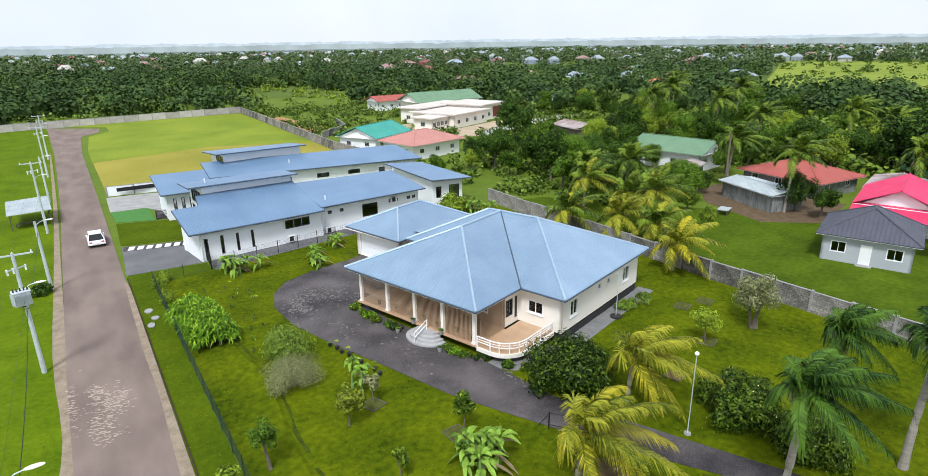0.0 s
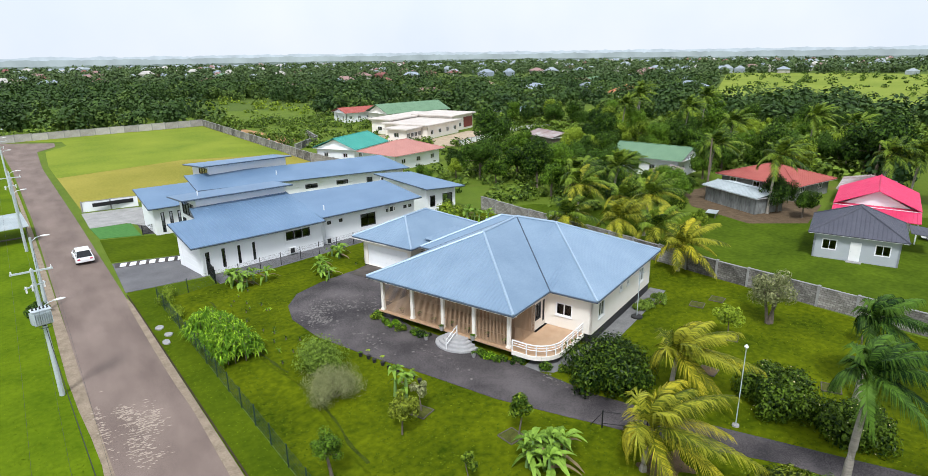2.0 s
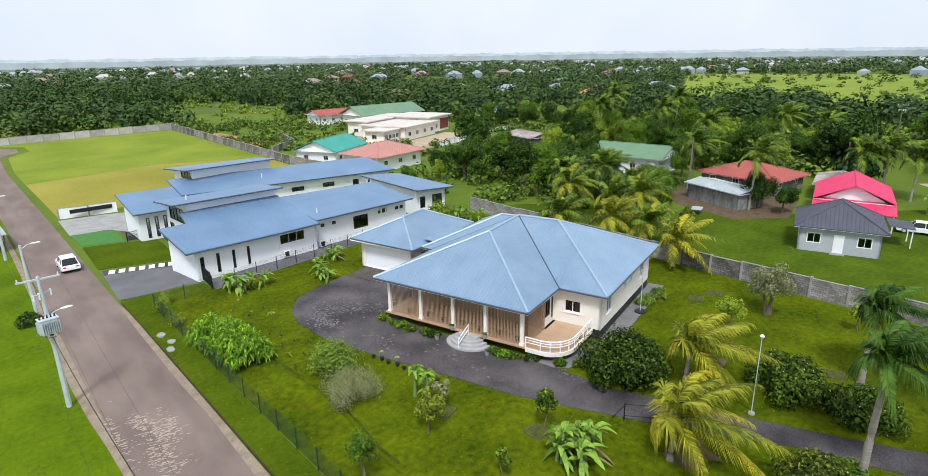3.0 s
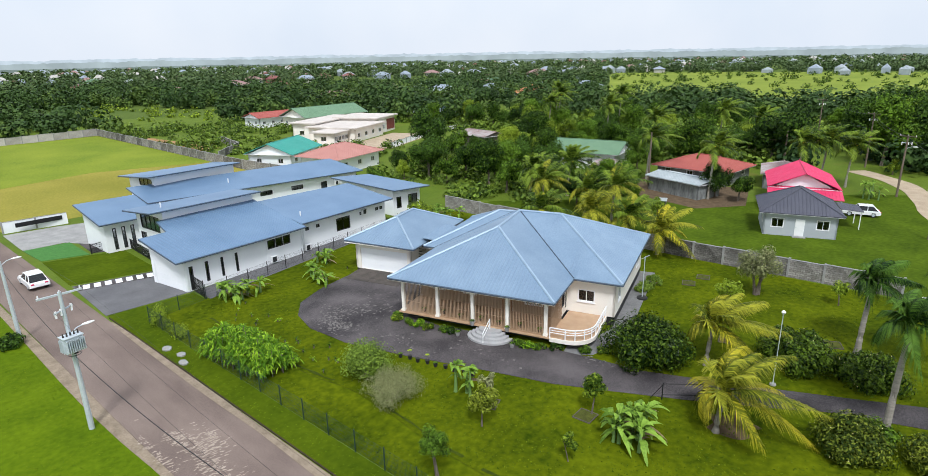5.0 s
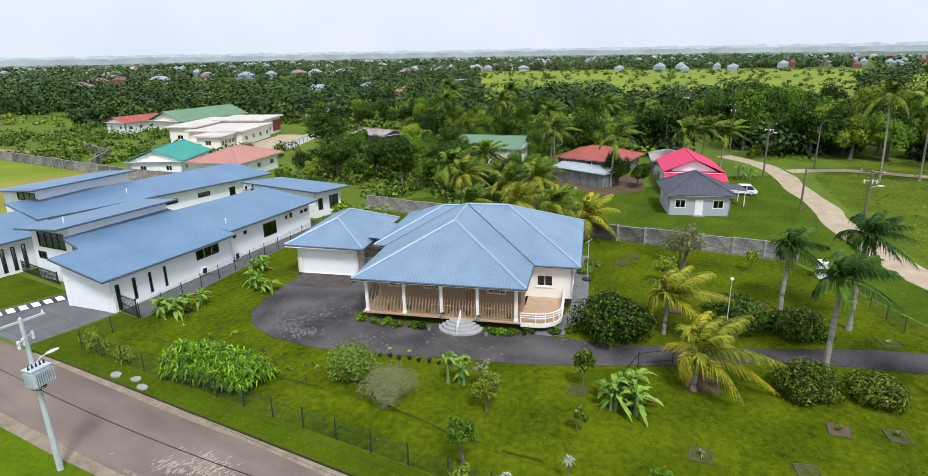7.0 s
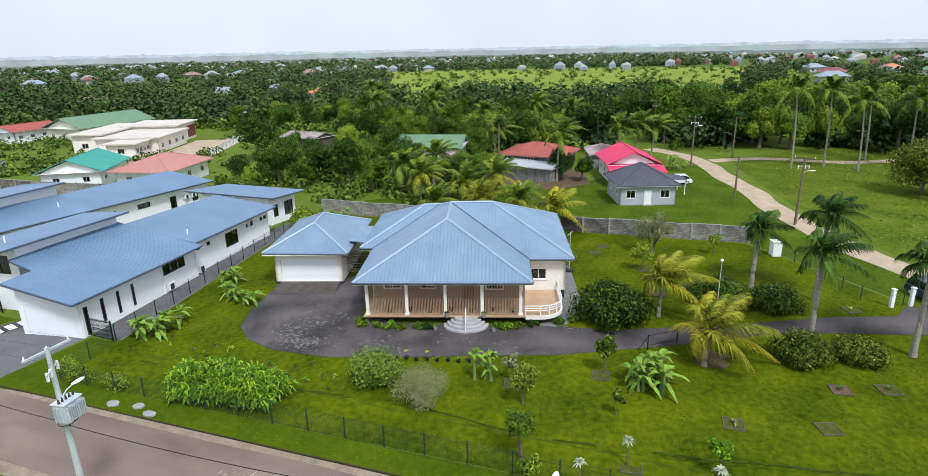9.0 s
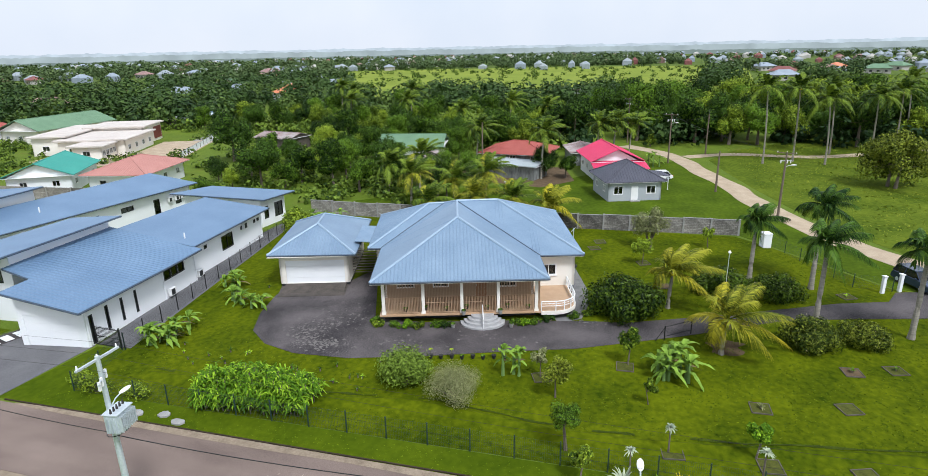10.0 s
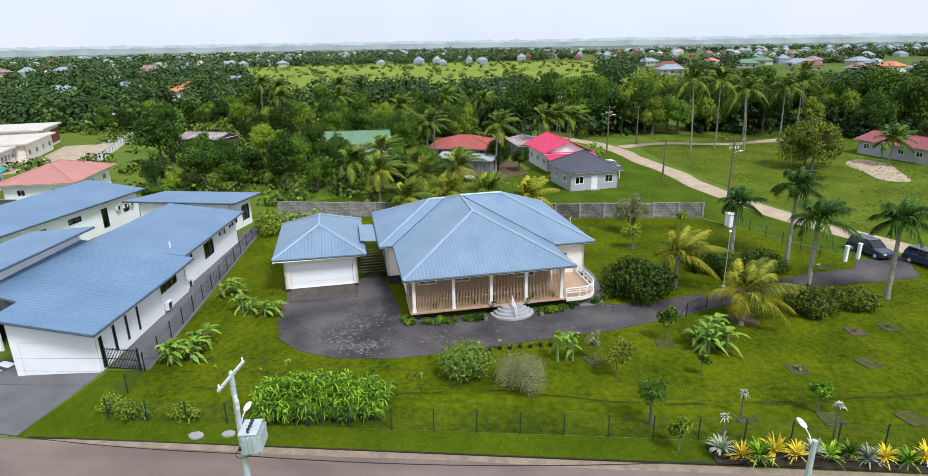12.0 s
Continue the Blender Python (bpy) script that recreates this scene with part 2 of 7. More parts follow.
LEAF_SILVER = leaf_material("silvery_agave_leaves", (0.208, 0.260, 0.182), (0.468, 0.520, 0.377))
# leaves for the farthest woods: paler and bluer, haze put into the colour
LEAF_HAZE = leaf_material("hazed_far_leaves", (0.045, 0.082, 0.030), (0.115, 0.165, 0.055), scale=0.05, fine=0.4, island=0.15, depth=1.0)
LEAF_SCRUB = leaf_material("scrub_leaves", (0.022, 0.055, 0.006), (0.185, 0.275, 0.035), scale=0.3, fine=3.0, island=0.35)
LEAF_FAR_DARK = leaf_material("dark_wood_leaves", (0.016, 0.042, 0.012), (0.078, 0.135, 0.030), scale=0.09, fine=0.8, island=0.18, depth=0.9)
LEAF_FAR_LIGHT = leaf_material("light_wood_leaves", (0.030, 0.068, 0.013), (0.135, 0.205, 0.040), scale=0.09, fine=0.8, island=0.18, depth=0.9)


# ---- builders ----
def part(name, bm, material, parent=None, label="", kind=""):
    """Link a bmesh as one mesh object under a thing or a part."""
    me = bpy.data.meshes.new(name)
    bm.to_mesh(me)
    bm.free()
    me.materials.append(material)
    ob = new(name, me)
    ob.parent = parent
    return tagged(ob, label, kind=kind)


def thing(name, m, label, category, group="", kind=""):
    ob = new(name)
    ob.matrix_world = m
    ob.empty_display_size = 0.3
    return tagged(ob, label, category, group, kind)


def box(bm, x0, y0, z0, x1, y1, z1, bevel=0.0):
    vs = [bm.verts.new((x, y, z)) for z in (z0, z1) for x, y in ((x0, y0), (x1, y0), (x1, y1), (x0, y1))]
    fs = [(3, 2, 1, 0), (4, 5, 6, 7), (0, 1, 5, 4), (1, 2, 6, 5), (2, 3, 7, 6), (3, 0, 4, 7)]
    made = [bm.faces.new([vs[i] for i in f]) for f in fs]
    if bevel:
        bmesh.ops.bevel(bm, geom=list({e for f in made for e in f.edges}), offset=bevel, segments=2, affect="EDGES", profile=0.5)
    return bm


def boxes(*rows, bevel=0.0):
    bm = bmesh.new()
    for r in rows:
        box(bm, *r, bevel=bevel)
    return bm


def prism(bm, pts, z0, z1):
    """Upright prism over a plan polygon; z0 and z1 may be lists, one height a corner."""
    n = len(pts)
    lo = [bm.verts.new((p[0], p[1], z0[i] if isinstance(z0, (list, tuple)) else z0)) for i, p in enumerate(pts)]
    hi = [bm.verts.new((p[0], p[1], z1[i] if isinstance(z1, (list, tuple)) else z1)) for i, p in enumerate(pts)]
    bm.faces.new(hi)
    bm.faces.new(lo[::-1])
    for i in range(n):
        j = (i + 1) % n
        bm.faces.new((lo[i], lo[j], hi[j], hi[i]))
    return bm


def tube(bm, pts, radii, sides=8, cap=True):
    """A tapered tube through points."""
    rings = []
    pts = [Vector(p) for p in pts]
    if not isinstance(radii, (list, tuple)):
        radii = [radii] * len(pts)
    for i, p in enumerate(pts):
        d = (pts[min(i + 1, len(pts) - 1)] - pts[max(i - 1, 0)]).normalized()
        side = d.cross(Vector((0, 0, 1)))
        side = side.normalized() if side.length > 0.05 else Vector((1, 0, 0))
        up = side.cross(d)
        rings.append([bm.verts.new(p + radii[i] * (math.cos(a) * side + math.sin(a) * up)) for a in (2 * math.pi * k / sides for k in range(sides))])
    for a, b in zip(rings, rings[1:]):
        for k in range(sides):
            bm.faces.new((a[k], a[(k + 1) % sides], b[(k + 1) % sides], b[k]))
    if cap:
        bm.faces.new(rings[0][::-1])
        bm.faces.new(rings[-1])
    return bm


def tube_part(name, pts, r, material, parent, label="", sides=8):
    bm = bmesh.new()
    tube(bm, pts, r, sides)
    bmesh.ops.recalc_face_normals(bm, faces=bm.faces)
    return part(name, bm, material, parent, label)


def roof_plane(parent, pts, material, rib=0.35, rib_h=0.035, thick=0.07, name="roof_plane"):
    """A sloping sheet roof: a slab with ribs that run up the slope."""
    bm = bmesh.new()
    P = [Vector(p) for p in pts]
    nrm = Vector((0, 0, 0))
    for i in range(len(P)):
        nrm += P[i].cross(P[(i + 1) % len(P)])
    nrm.normalize()
    if nrm.z < 0:
        P.reverse()
        nrm = -nrm
    top = [bm.verts.new(p) for p in P]
    low = [bm.verts.new(p - Vector((0, 0, thick))) for p in P]
    bm.faces.new(top)
    bm.faces.new(low[::-1])
    for i in range(len(P)):
        j = (i + 1) % len(P)
        bm.faces.new((top[i], low[i], low[j], top[j]))
    s = Vector((0, 0, 1)).cross(nrm)
    s = s.normalized() if s.length > 1e-3 else Vector((1, 0, 0))
    o = P[0]
    q = [(p - o).dot(s) for p in P]
    k = min(q) + rib * 0.5
    while k < max(q) - 0.06:
        for off in (-0.05, 0.0, 0.05):
            bmesh.ops.bisect_plane(bm, geom=bm.verts[:] + bm.edges[:] + bm.faces[:], dist=1e-5, plane_co=o + s * (k + off), plane_no=s)
        for v in bm.verts:
            if abs((v.co - o).dot(s) - k) < 1e-4 and abs((v.co - o).dot(nrm)) < 1e-3:
                v.co += nrm * rib_h
        k += rib
    return part(name, bm, material, parent)


def ridge_cap(parent, a, b, material, r=0.11):
    a, b = Vector(a), Vector(b)
    return tube_part("ridge_cap", [a + Vector((0, 0, 0.02)), b + Vector((0, 0, 0.02))], r, material, parent, sides=6)


def wall(parent, p0, p1, z0, z1, material, thick=0.18, openings=(), name="wall"):
    """A wall from p0 to p1 in plan, with its thickness to the left, and openings (s0, s1, z0, z1) cut through; z1 may be a pair."""
    a, b = Vector((*p0, 0)), Vector((*p1, 0))
    d = (b - a).normalized()
    n = Vector((-d.y, d.x, 0)) * thick
    length = (b - a).length
    zt = z1 if isinstance(z1, (tuple, list)) else (z1, z1)
    top = lambda s: zt[0] + (zt[1] - zt[0]) * s / length
    bm = bmesh.new()
    cuts = sorted({0.0, length, *[min(max(v, 0), length) for o in openings for v in o[:2]]})

    def slab(s0, s1, lo, h0, h1):
        vs = []
        for off in (Vector((0, 0, 0)), n):
            vs += [bm.verts.new(a + d * s0 + off + Vector((0, 0, lo))), bm.verts.new(a + d * s1 + off + Vector((0, 0, lo))),
                   bm.verts.new(a + d * s1 + off + Vector((0, 0, h1))), bm.verts.new(a + d * s0 + off + Vector((0, 0, h0)))]
        for f in ((0, 1, 2, 3), (7, 6, 5, 4), (0, 4, 5, 1), (1, 5, 6, 2), (2, 6, 7, 3), (3, 7, 4, 0)):
            bm.faces.new([vs[i] for i in f])

    for s0, s1 in zip(cuts, cuts[1:]):
        mid = (s0 + s1) / 2
        holes = sorted((o[2], o[3]) for o in openings if o[0] <= mid <= o[1])
        z = z0
        for lo, hi in holes:
            if lo > z:
                slab(s0, s1, z, lo, lo)
            z = hi
        if z < top(mid):
            slab(s0, s1, z, top(s0), top(s1))
    bmesh.ops.remove_doubles(bm, verts=bm.verts, dist=1e-4)
    return part(name, bm, material, parent)


def window(parent, p0, p1, s0, s1, z0, z1, frame_mat, panes=2, inset=0.06, sill=True, name="window"):
    """A window in an opening of the wall p0 to p1: frame, panes, bars between them, sill."""
    a, b = Vector((*p0, 0)), Vector((*p1, 0))
    d = (b - a).normalized()
    o = a + d * s0
    w = new(name)
    w.parent = parent
    w.matrix_local = Matrix.Translation((o.x, o.y, z0)) @ Matrix.Rotation(math.atan2(d.y, d.x), 4, "Z")
    W, H, f = s1 - s0, z1 - z0, 0.1
    part("window_frame", boxes((0, -0.02, 0, f, 0.1, H), (W - f, -0.02, 0, W, 0.1, H), (f, -0.02, 0, W - f, 0.1, f), (f, -0.02, H - f, W - f, 0.1, H)), frame_mat, w)
    step = (W - 2 * f) / panes
    for i in range(panes):
        x = f + i * step
        part("pane", boxes((x + 0.02, inset, f, x + step - 0.02, inset + 0.008, H - f)), GLASS, w).visible_shadow = False
        if i:
            part("mullion", boxes((x - 0.025, 0.0, f, x + 0.025, 0.09, H - f)), frame_mat, w)
    if sill:
        part("sill", boxes((-0.06, -0.08, -0.07, W + 0.06, 0.05, -0.002), bevel=0.01), WHITE_FRAME, w)
    return w


def holes(rows):
    return [(r[0], r[1], r[2], r[3]) for r in rows]


def windowed_wall(parent, p0, p1, z0, z1, mat, rows, frame_mat, thick=0.18, sill=True):
    """rows: (s0, s1, z0, z1, panes)."""
    wall(parent, p0, p1, z0, z1, mat, thick, holes(rows))
    for s0, s1, a, b, panes in rows:
        window(parent, p0, p1, s0, s1, a, b, frame_mat, panes, sill=sill)


def sheet(name, pts, z, material, label, category, depth=0.06, kind="structure"):
    """A flat piece of ground cover with a small thickness."""
    bm = bmesh.new()
    prism(bm, pts, z - depth, z)
    bmesh.ops.recalc_face_normals(bm, faces=bm.faces)
    bmesh.ops.triangulate(bm, faces=[f for f in bm.faces if len(f.verts) > 4])
    me = bpy.data.meshes.new(name)
    bm.to_mesh(me)
    bm.free()
    me.materials.append(material)
    return tagged(new(name, me), label, category, kind=kind)


def smooth_line(pts, n=6, closed=True):
    """Catmull-Rom through plan points."""
    out = []
    m = len(pts)
    for i in range(m if closed else m - 1):
        p = [Vector(pts[(i + k) % m]) if closed else Vector(pts[min(max(i + k, 0), m - 1)]) for k in (-1, 0, 1, 2)]
        for j in range(n):
            t = j / n
            out.append(0.5 * ((2 * p[1]) + (p[2] - p[0]) * t + (2 * p[0] - 5 * p[1] + 4 * p[2] - p[3]) * t * t + (3 * p[1] - p[0] - 3 * p[2] + p[3]) * t ** 3))
    if not closed:
        out.append(Vector(pts[-1]))
    return [(v.x, v.y) for v in out]


STAINED = ramp_material("stained_apron", (0.022, 0.02, 0.018), (0.12, 0.10, 0.085), 1.0, 0.9)


# ---- large structure: ground, roads, drive ----
def build_ground():
    bm = bmesh.new()
    rings = [0, 40, 90, 160, 300, 700, 1500, 4200]
    n = 48
    prev = None
    centre = bm.verts.new((20, 40, 0))
    for r in rings[1:]:
        ring = [bm.verts.new((20 + r * math.cos(2 * math.pi * k / n), 40 + r * math.sin(2 * math.pi * k / n), 0)) for k in range(n)]
        for k in range(n):
            if prev is None:
                bm.faces.new((centre, ring[k], ring[(k + 1) % n]))
            else:
                bm.faces.new((prev[k], ring[k], ring[(k + 1) % n], prev[(k + 1) % n]))
        prev = ring
    return part("ground", bm, GRASS, None, "wide flat ground of green grass", kind="structure")


tagged(build_ground(), category="ground")
sheet("road", [(-0.74, -60.95), (4.55, -61.11), (4.39, 40.26), (4.53, 70.52), (4.6, 100.7), (4.5, 151.3), (5.5, 179.6), (10.0, 187.5), (10.4, 195.6), (-1.8, 205.6), (-0.5, 151.5), (-0.3, 103.8), (-0.63, 72.62), (-0.88, 46.40)], 0.05, ROAD,
      "worn grey-brown asphalt road with sandy edges", "road")
sheet("kerb", [(4.81, -61.11), (4.89, -61.11), (4.79, 30.11), (4.75, 63.28), (4.67, 63.28), (4.71, 30.11)], 0.10, DARK_SOIL, "narrow dark kerb edge between verge and road", "kerb")
sheet("field", [(5.9, 104.7), (5.7, 151.2), (7.1, 177.5), (13.0, 187.3), (12.9, 197.5), (0.7, 208.5), (52.0, 208.1), (51.0, 154.6), (49.9, 121.0), (49.1, 103.2), (39.5, 100.6), (15.7, 105.3)], 0.03, FIELD,
      "mown yellow-green grass field", "field")
drive = [(24.03, 55.10), (20.57, 54.36), (17.40, 53.00), (15.63, 50.81), (14.75, 47.80), (14.98, 43.37), (16.51, 38.09), (18.44, 32.63), (20.18, 27.26), (21.89, 23.72), (24.01, 19.47), (26.02, 15.81), (28.24, 12.13), (29.75, 7.57), (31.05, 2.29),
         (32.43, -2.92), (38.41, -5.09), (36.99, 0.52), (34.61, 1.85), (33.22, 6.25), (31.11, 10.72), (28.70, 16.01), (26.97, 20.06), (25.56, 23.50), (24.93, 27.53), (23.70, 33.49), (21.87, 40.06), (22.13, 44.28), (29.53, 47.18), (32.07, 48.96), (28.52, 50.01), (26.99, 55.24)]
sheet("driveway", drive, 0.04, ASPHALT, "dark worn asphalt drive curving to the garage", "driveway")


def ribbon(points, width):
    """Plan outline of a strip of that width along a smooth centre line."""
    c = [Vector(p) for p in smooth_line(points, 5, closed=False)]
    left, right = [], []
    for i, p in enumerate(c):
        d = (c[min(i + 1, len(c) - 1)] - c[max(i - 1, 0)]).normalized()
        n = Vector((-d.y, d.x)) * (width / 2 * (1 + 0.07 * math.sin(i * 1.3)))
        left.append(tuple(p + n))
        right.append(tuple(p - n))
    return left + right[::-1]


sheet("dirt_road", ribbon([(117, 25), (109.5, 18), (100, 13.8), (90, 11.6), (78.5, 8.1), (69.5, 6.6), (53.5, 1.2), (44, -4.5), (20, -20), (-20, -50)], 3.6), 0.045, DIRT, "pale sandy dirt road", "road")
sheet("dirt_track", ribbon([(104.4, 13.0), (109.2, 3.5), (108.0, -8.5), (110.9, -17.6), (119.3, -34.7), (123.2, -60.8)], 2.8), 0.038, DIRT, "narrow sandy side track", "road")
sheet("neighbour_drive", [(4.72, 64.10), (12.34, 63.67), (13.08, 71.59), (12.67, 72.59), (5.19, 74.52)], 0.035, PAVING, "dark paved forecourt of the white house", "driveway")
sheet("side_path", [(12.57, 60.54), (46.10, 65.96), (45.88, 67.65), (41.70, 67.74), (27.01, 65.66), (12.54, 63.56)], 0.03, PAVING, "dark paved path along the white house", "path")
sheet("forecourt", [(5.4, 92.6), (9.8, 92.5), (13.89, 84.86), (21.87, 87.19), (19.7, 99.2), (11.7, 101.9), (5.6, 102.6)], 0.035, CONCRETE, "light grey paved forecourt behind a low wall", "paving")
sheet("synthetic_lawn", [(5.66, 86.35), (10.09, 84.64), (10.2, 92.0), (5.4, 92.6)], 0.05, ramp_material("short_green_turf", (0.03, 0.13, 0.015), (0.06, 0.2, 0.03), 2, 0.9), "short dark green square lawn", "lawn")
HOUSE = pose(25.6, 30.2, 0, 0, 0, 16.3)
sheet("house_path", [tuple((HOUSE @ Vector((a, b, 0)))[:2]) for a, b in ((4.4, -3.1), (18.6, -3.1), (18.6, -4.6), (5.0, -4.6), (1.6, -3.9), (-0.9, -2.8), (-1.9, -0.6), (0.2, -0.6), (1.2, -2.1))], 0.03, ramp_material("grey_gravel", (0.10, 0.10, 0.10), (0.22, 0.22, 0.22), 1.5, 0.95, 0, 0.4, 22), "grey gravel path along the house", "path")
sheet("garage_apron", [tuple((HOUSE @ Vector((a, b, 0)))[:2]) for a, b in ((5.3, 17.9), (7.9, 17.9), (7.9, 24.3), (5.3, 24.1))], 0.07, STAINED, "dark stained concrete apron before the garage", "apron")
sheet("yard_dirt", [(72.85, 37.49), (78.64, 32.50), (90.0, 35.4), (89.7, 53.0), (82.2, 53.1), (75.62, 47.32)], 0.02, EARTH, "bare brown earth yard with litter", "yard")


def striped_walk():
    """White stepping slabs across the forecourt."""
    base = sheet("striped_walk", [(5.2, 72.7), (12.8, 70.5), (13.3, 72.3), (5.4, 74.5)], 0.042, ASPHALT, "dark walk with white stepping slabs", "path")
    me = None
    for i in range(8):
        ob = part("slab", boxes((-0.3, -0.62, 0, 0.3, 0.62, 0.05)), WHITE, base) if me is None else new("slab", me)
        me = ob.data
        ob.parent = base
        ob.location = (6.1 + i * 0.92, 73.3 - i * 0.265, 0.03)
        ob.rotation_euler = (0, 0, radians(-16))


striped_walk()


PORCH_WALL = ramp_material("tan_painted_porch_wall", (0.26, 0.175, 0.11), (0.37, 0.255, 0.17), 0.6, 0.8, 0, 0.08, 20)


# ---- the raised house with the hipped roof ----
def build_main_house():
    h = thing("house", HOUSE, "cream house raised over a dark void with a blue-grey hipped roof", "house")
    Z, T = 4.0, 7.35
    B, A, F = (-1.7, 0.1, Z), (-1.7, 14.45, Z), (5.35, 7.3, 7.25)
    I, J = (3.85, 0.1, Z), (10.9, 7.3, T)
    C, R, C2 = (3.85, -3.85, Z), (10.9, 3.3, T + 0.03), (18.5, -3.8, Z)
    D1, D, K, V, E = (7.0, 14.45, Z), (7.0, 15.7, Z), (12.7, 10.1, 6.68), (12.7, 8.5, 6.72), (18.5, 15.7, Z)
    for pts in ((B, A, F), (B, I, J, F), (A, D1, J, F), (D1, V, J), (C, I, J, R), (C, R, C2), (D1, D, K, V), (D, E, K), (C2, R, J), (C2, J, V), (C2, V, K), (C2, K, E)):
        roof_plane(h, pts, ROOF_BLUE, 0.3)
    for a, b in ((B, F), (A, F), (F, J), (J, R), (C, R), (R, C2), (J, V), (V, K), (D, K), (K, E)):
        ridge_cap(h, a, b, RIDGE)
    for a, b in ((I, J), (D1, V)):
        tube_part("valley", [Vector(a) + Vector((0, 0, 0.01)), Vector(b) + Vector((0, 0, 0.01))], 0.06, FASCIA, h, sides=6)
    # gutter and soffit
    edge = [B, I, C, C2, E, D, D1, A]
    for p, q in zip(edge, edge[1:] + edge[:1]):
        tube_part("gutter", [Vector(p) - Vector((0, 0, 0.09)), Vector(q) - Vector((0, 0, 0.09))], 0.075, FASCIA, h, sides=6)
    bm = bmesh.new()
    prism(bm, [(e[0], e[1]) for e in edge], Z - 0.22, Z - 0.19)
    bmesh.ops.recalc_face_normals(bm, faces=bm.faces)
    part("soffit", bm, CREAM, h)
    # walls: block behind, wing in front
    f, t = 0.8, Z - 0.2
    windowed_wall(h, (4.55, 0.8), (4.55, -3.2), f, t, CREAM, [(0.9, 2.35, 1.8, 2.9, 2)], WHITE_FRAME)
    windowed_wall(h, (4.55, -3.2), (17.8, -3.2), f, t, CREAM, [(1.2, 2.4, 1.7, 3.1, 2), (5.6, 6.2, 2.5, 3.1, 1), (7.2, 7.8, 2.5, 3.1, 1), (10.2, 11.4, 1.7, 3.1, 2)], WHITE_FRAME)
    wall(h, (17.8, -3.2), (17.8, 15.0), f, t, CREAM)
    windowed_wall(h, (17.8, 15.0), (7.7, 15.0), f, t, CREAM, [(6.0, 7.4, 1.8, 3.0, 2)], WHITE_FRAME)
    wall(h, (7.7, 15.0), (7.7, 13.8), f, t, CREAM)
    wall(h, (7.7, 13.8), (2.6, 13.8), f, t, CREAM)
    windowed_wall(h, (2.6, 13.8), (2.6, 0.8), f, t, PORCH_WALL, [(1.0, 2.6, 1.7, 3.0, 2), (4.2, 5.6, 1.7, 3.0, 2), (7.9, 8.9, 0.82, 2.95, 1), (9.9, 11.5, 1.6, 3.0, 3)], WHITE_FRAME, sill=False)
    windowed_wall(h, (2.6, 0.8), (4.55, 0.8), f, t, CREAM, [(0.25, 1.15, 1.6, 3.0, 2), (1.45, 1.75, 1.2, 3.0, 1)], DARK_FRAME, sill=False)
    door = new("door")
    door.parent = h
    door.location = (2.48, 5.4, 0.8)
    part("door_leaf", boxes((0, -0.5, 0, 0.06, 0.5, 2.05), bevel=0.008), WOOD, door)
    for k in range(3):
        part("door_panel", boxes((-0.015, -0.36, 0.18 + k * 0.62, 0.001, 0.36, 0.66 + k * 0.62), bevel=0.006), WOOD, door)
    part("door_handle", boxes((-0.06, 0.36, 1.0, -0.01, 0.4, 1.14)), STEEL, door)
    # plinth, floors
    # plinth, black to paint the dark void under the house; floors
    bm = bmesh.new()
    prism(bm, [(4.6, -3.16), (17.76, -3.16), (17.76, 14.96), (7.74, 14.96), (7.74, 13.76), (0.0, 13.6), (0.0, 0.9), (4.6, 0.9)], 0, f - 0.16)
    bmesh.ops.recalc_face_normals(bm, faces=bm.faces)
    part("plinth", bm, UNDERFLOOR_BLACK, h)
    terrace = [(4.55, 0.6), (-0.95, 0.6)] + [(-0.95 + 1.9 * (1 - math.cos(a)), -0.6 - 1.9 * math.sin(a)) for a in [k * math.pi / 16 for k in range(9)]] + [(4.55, -2.5)]
    bm = bmesh.new()
    prism(bm, [(-1.0, 0.6), (2.6, 0.6), (2.6, 13.9), (-1.0, 13.9)], f - 0.13, f)
    prism(bm, [(x, y if y < 0 else 0.598) for x, y in terrace], f - 0.16, f - 0.004)
    bmesh.ops.recalc_face_normals(bm, faces=bm.faces)
    part("porch_floor", bm, TERRACOTTA, h, "tan tiled porch and terrace floor")
    bm = bmesh.new()
    prism(bm, [(4.55, -2.1), (1.2, -2.1), (0.1, -1.2), (0.0, 0.55), (4.55, 0.55)], 0, f - 0.17)
    bmesh.ops.recalc_face_normals(bm, faces=bm.faces)
    part("terrace_base", bm, UNDERFLOOR_BLACK, h)
    # terrace wall and rail
    outer = terrace[1:]
    bm = bmesh.new()
    for (x0, y0), (x1, y1) in zip(outer, outer[1:]):
        for z0, z1, w in ((f - 0.3, f + 0.02, 0.09),):
            d = Vector((x1 - x0, y1 - y0, 0)).normalized()
            n = Vector((d.y, -d.x, 0)) * w
            vs = [bm.verts.new((x0, y0, z0)), bm.verts.new((x1, y1, z0)), bm.verts.new((x1, y1, z1)), bm.verts.new((x0, y0, z1))]
            vo = [bm.verts.new(v.co + n) for v in vs]
            for q in ((0, 1, 2, 3), (1, 0, 4, 5), (2, 1, 5, 6), (3, 2, 6, 7), (0, 3, 7, 4)):
                bm.faces.new([(vs + vo)[i] for i in q])
            bm.faces.new(vo[::-1])
    bmesh.ops.recalc_face_normals(bm, faces=bm.faces)
    part("terrace_edge", bm, CREAM, h)
    rail = new("terrace_rail")
    rail.parent = h
    for z, r in ((f + 0.85, 0.05), (f + 0.45, 0.03), (f + 0.65, 0.025)):
        tube_part("rail_bar", [(x, y, z) for x, y in outer], r, WHITE_FRAME, rail, sides=6)
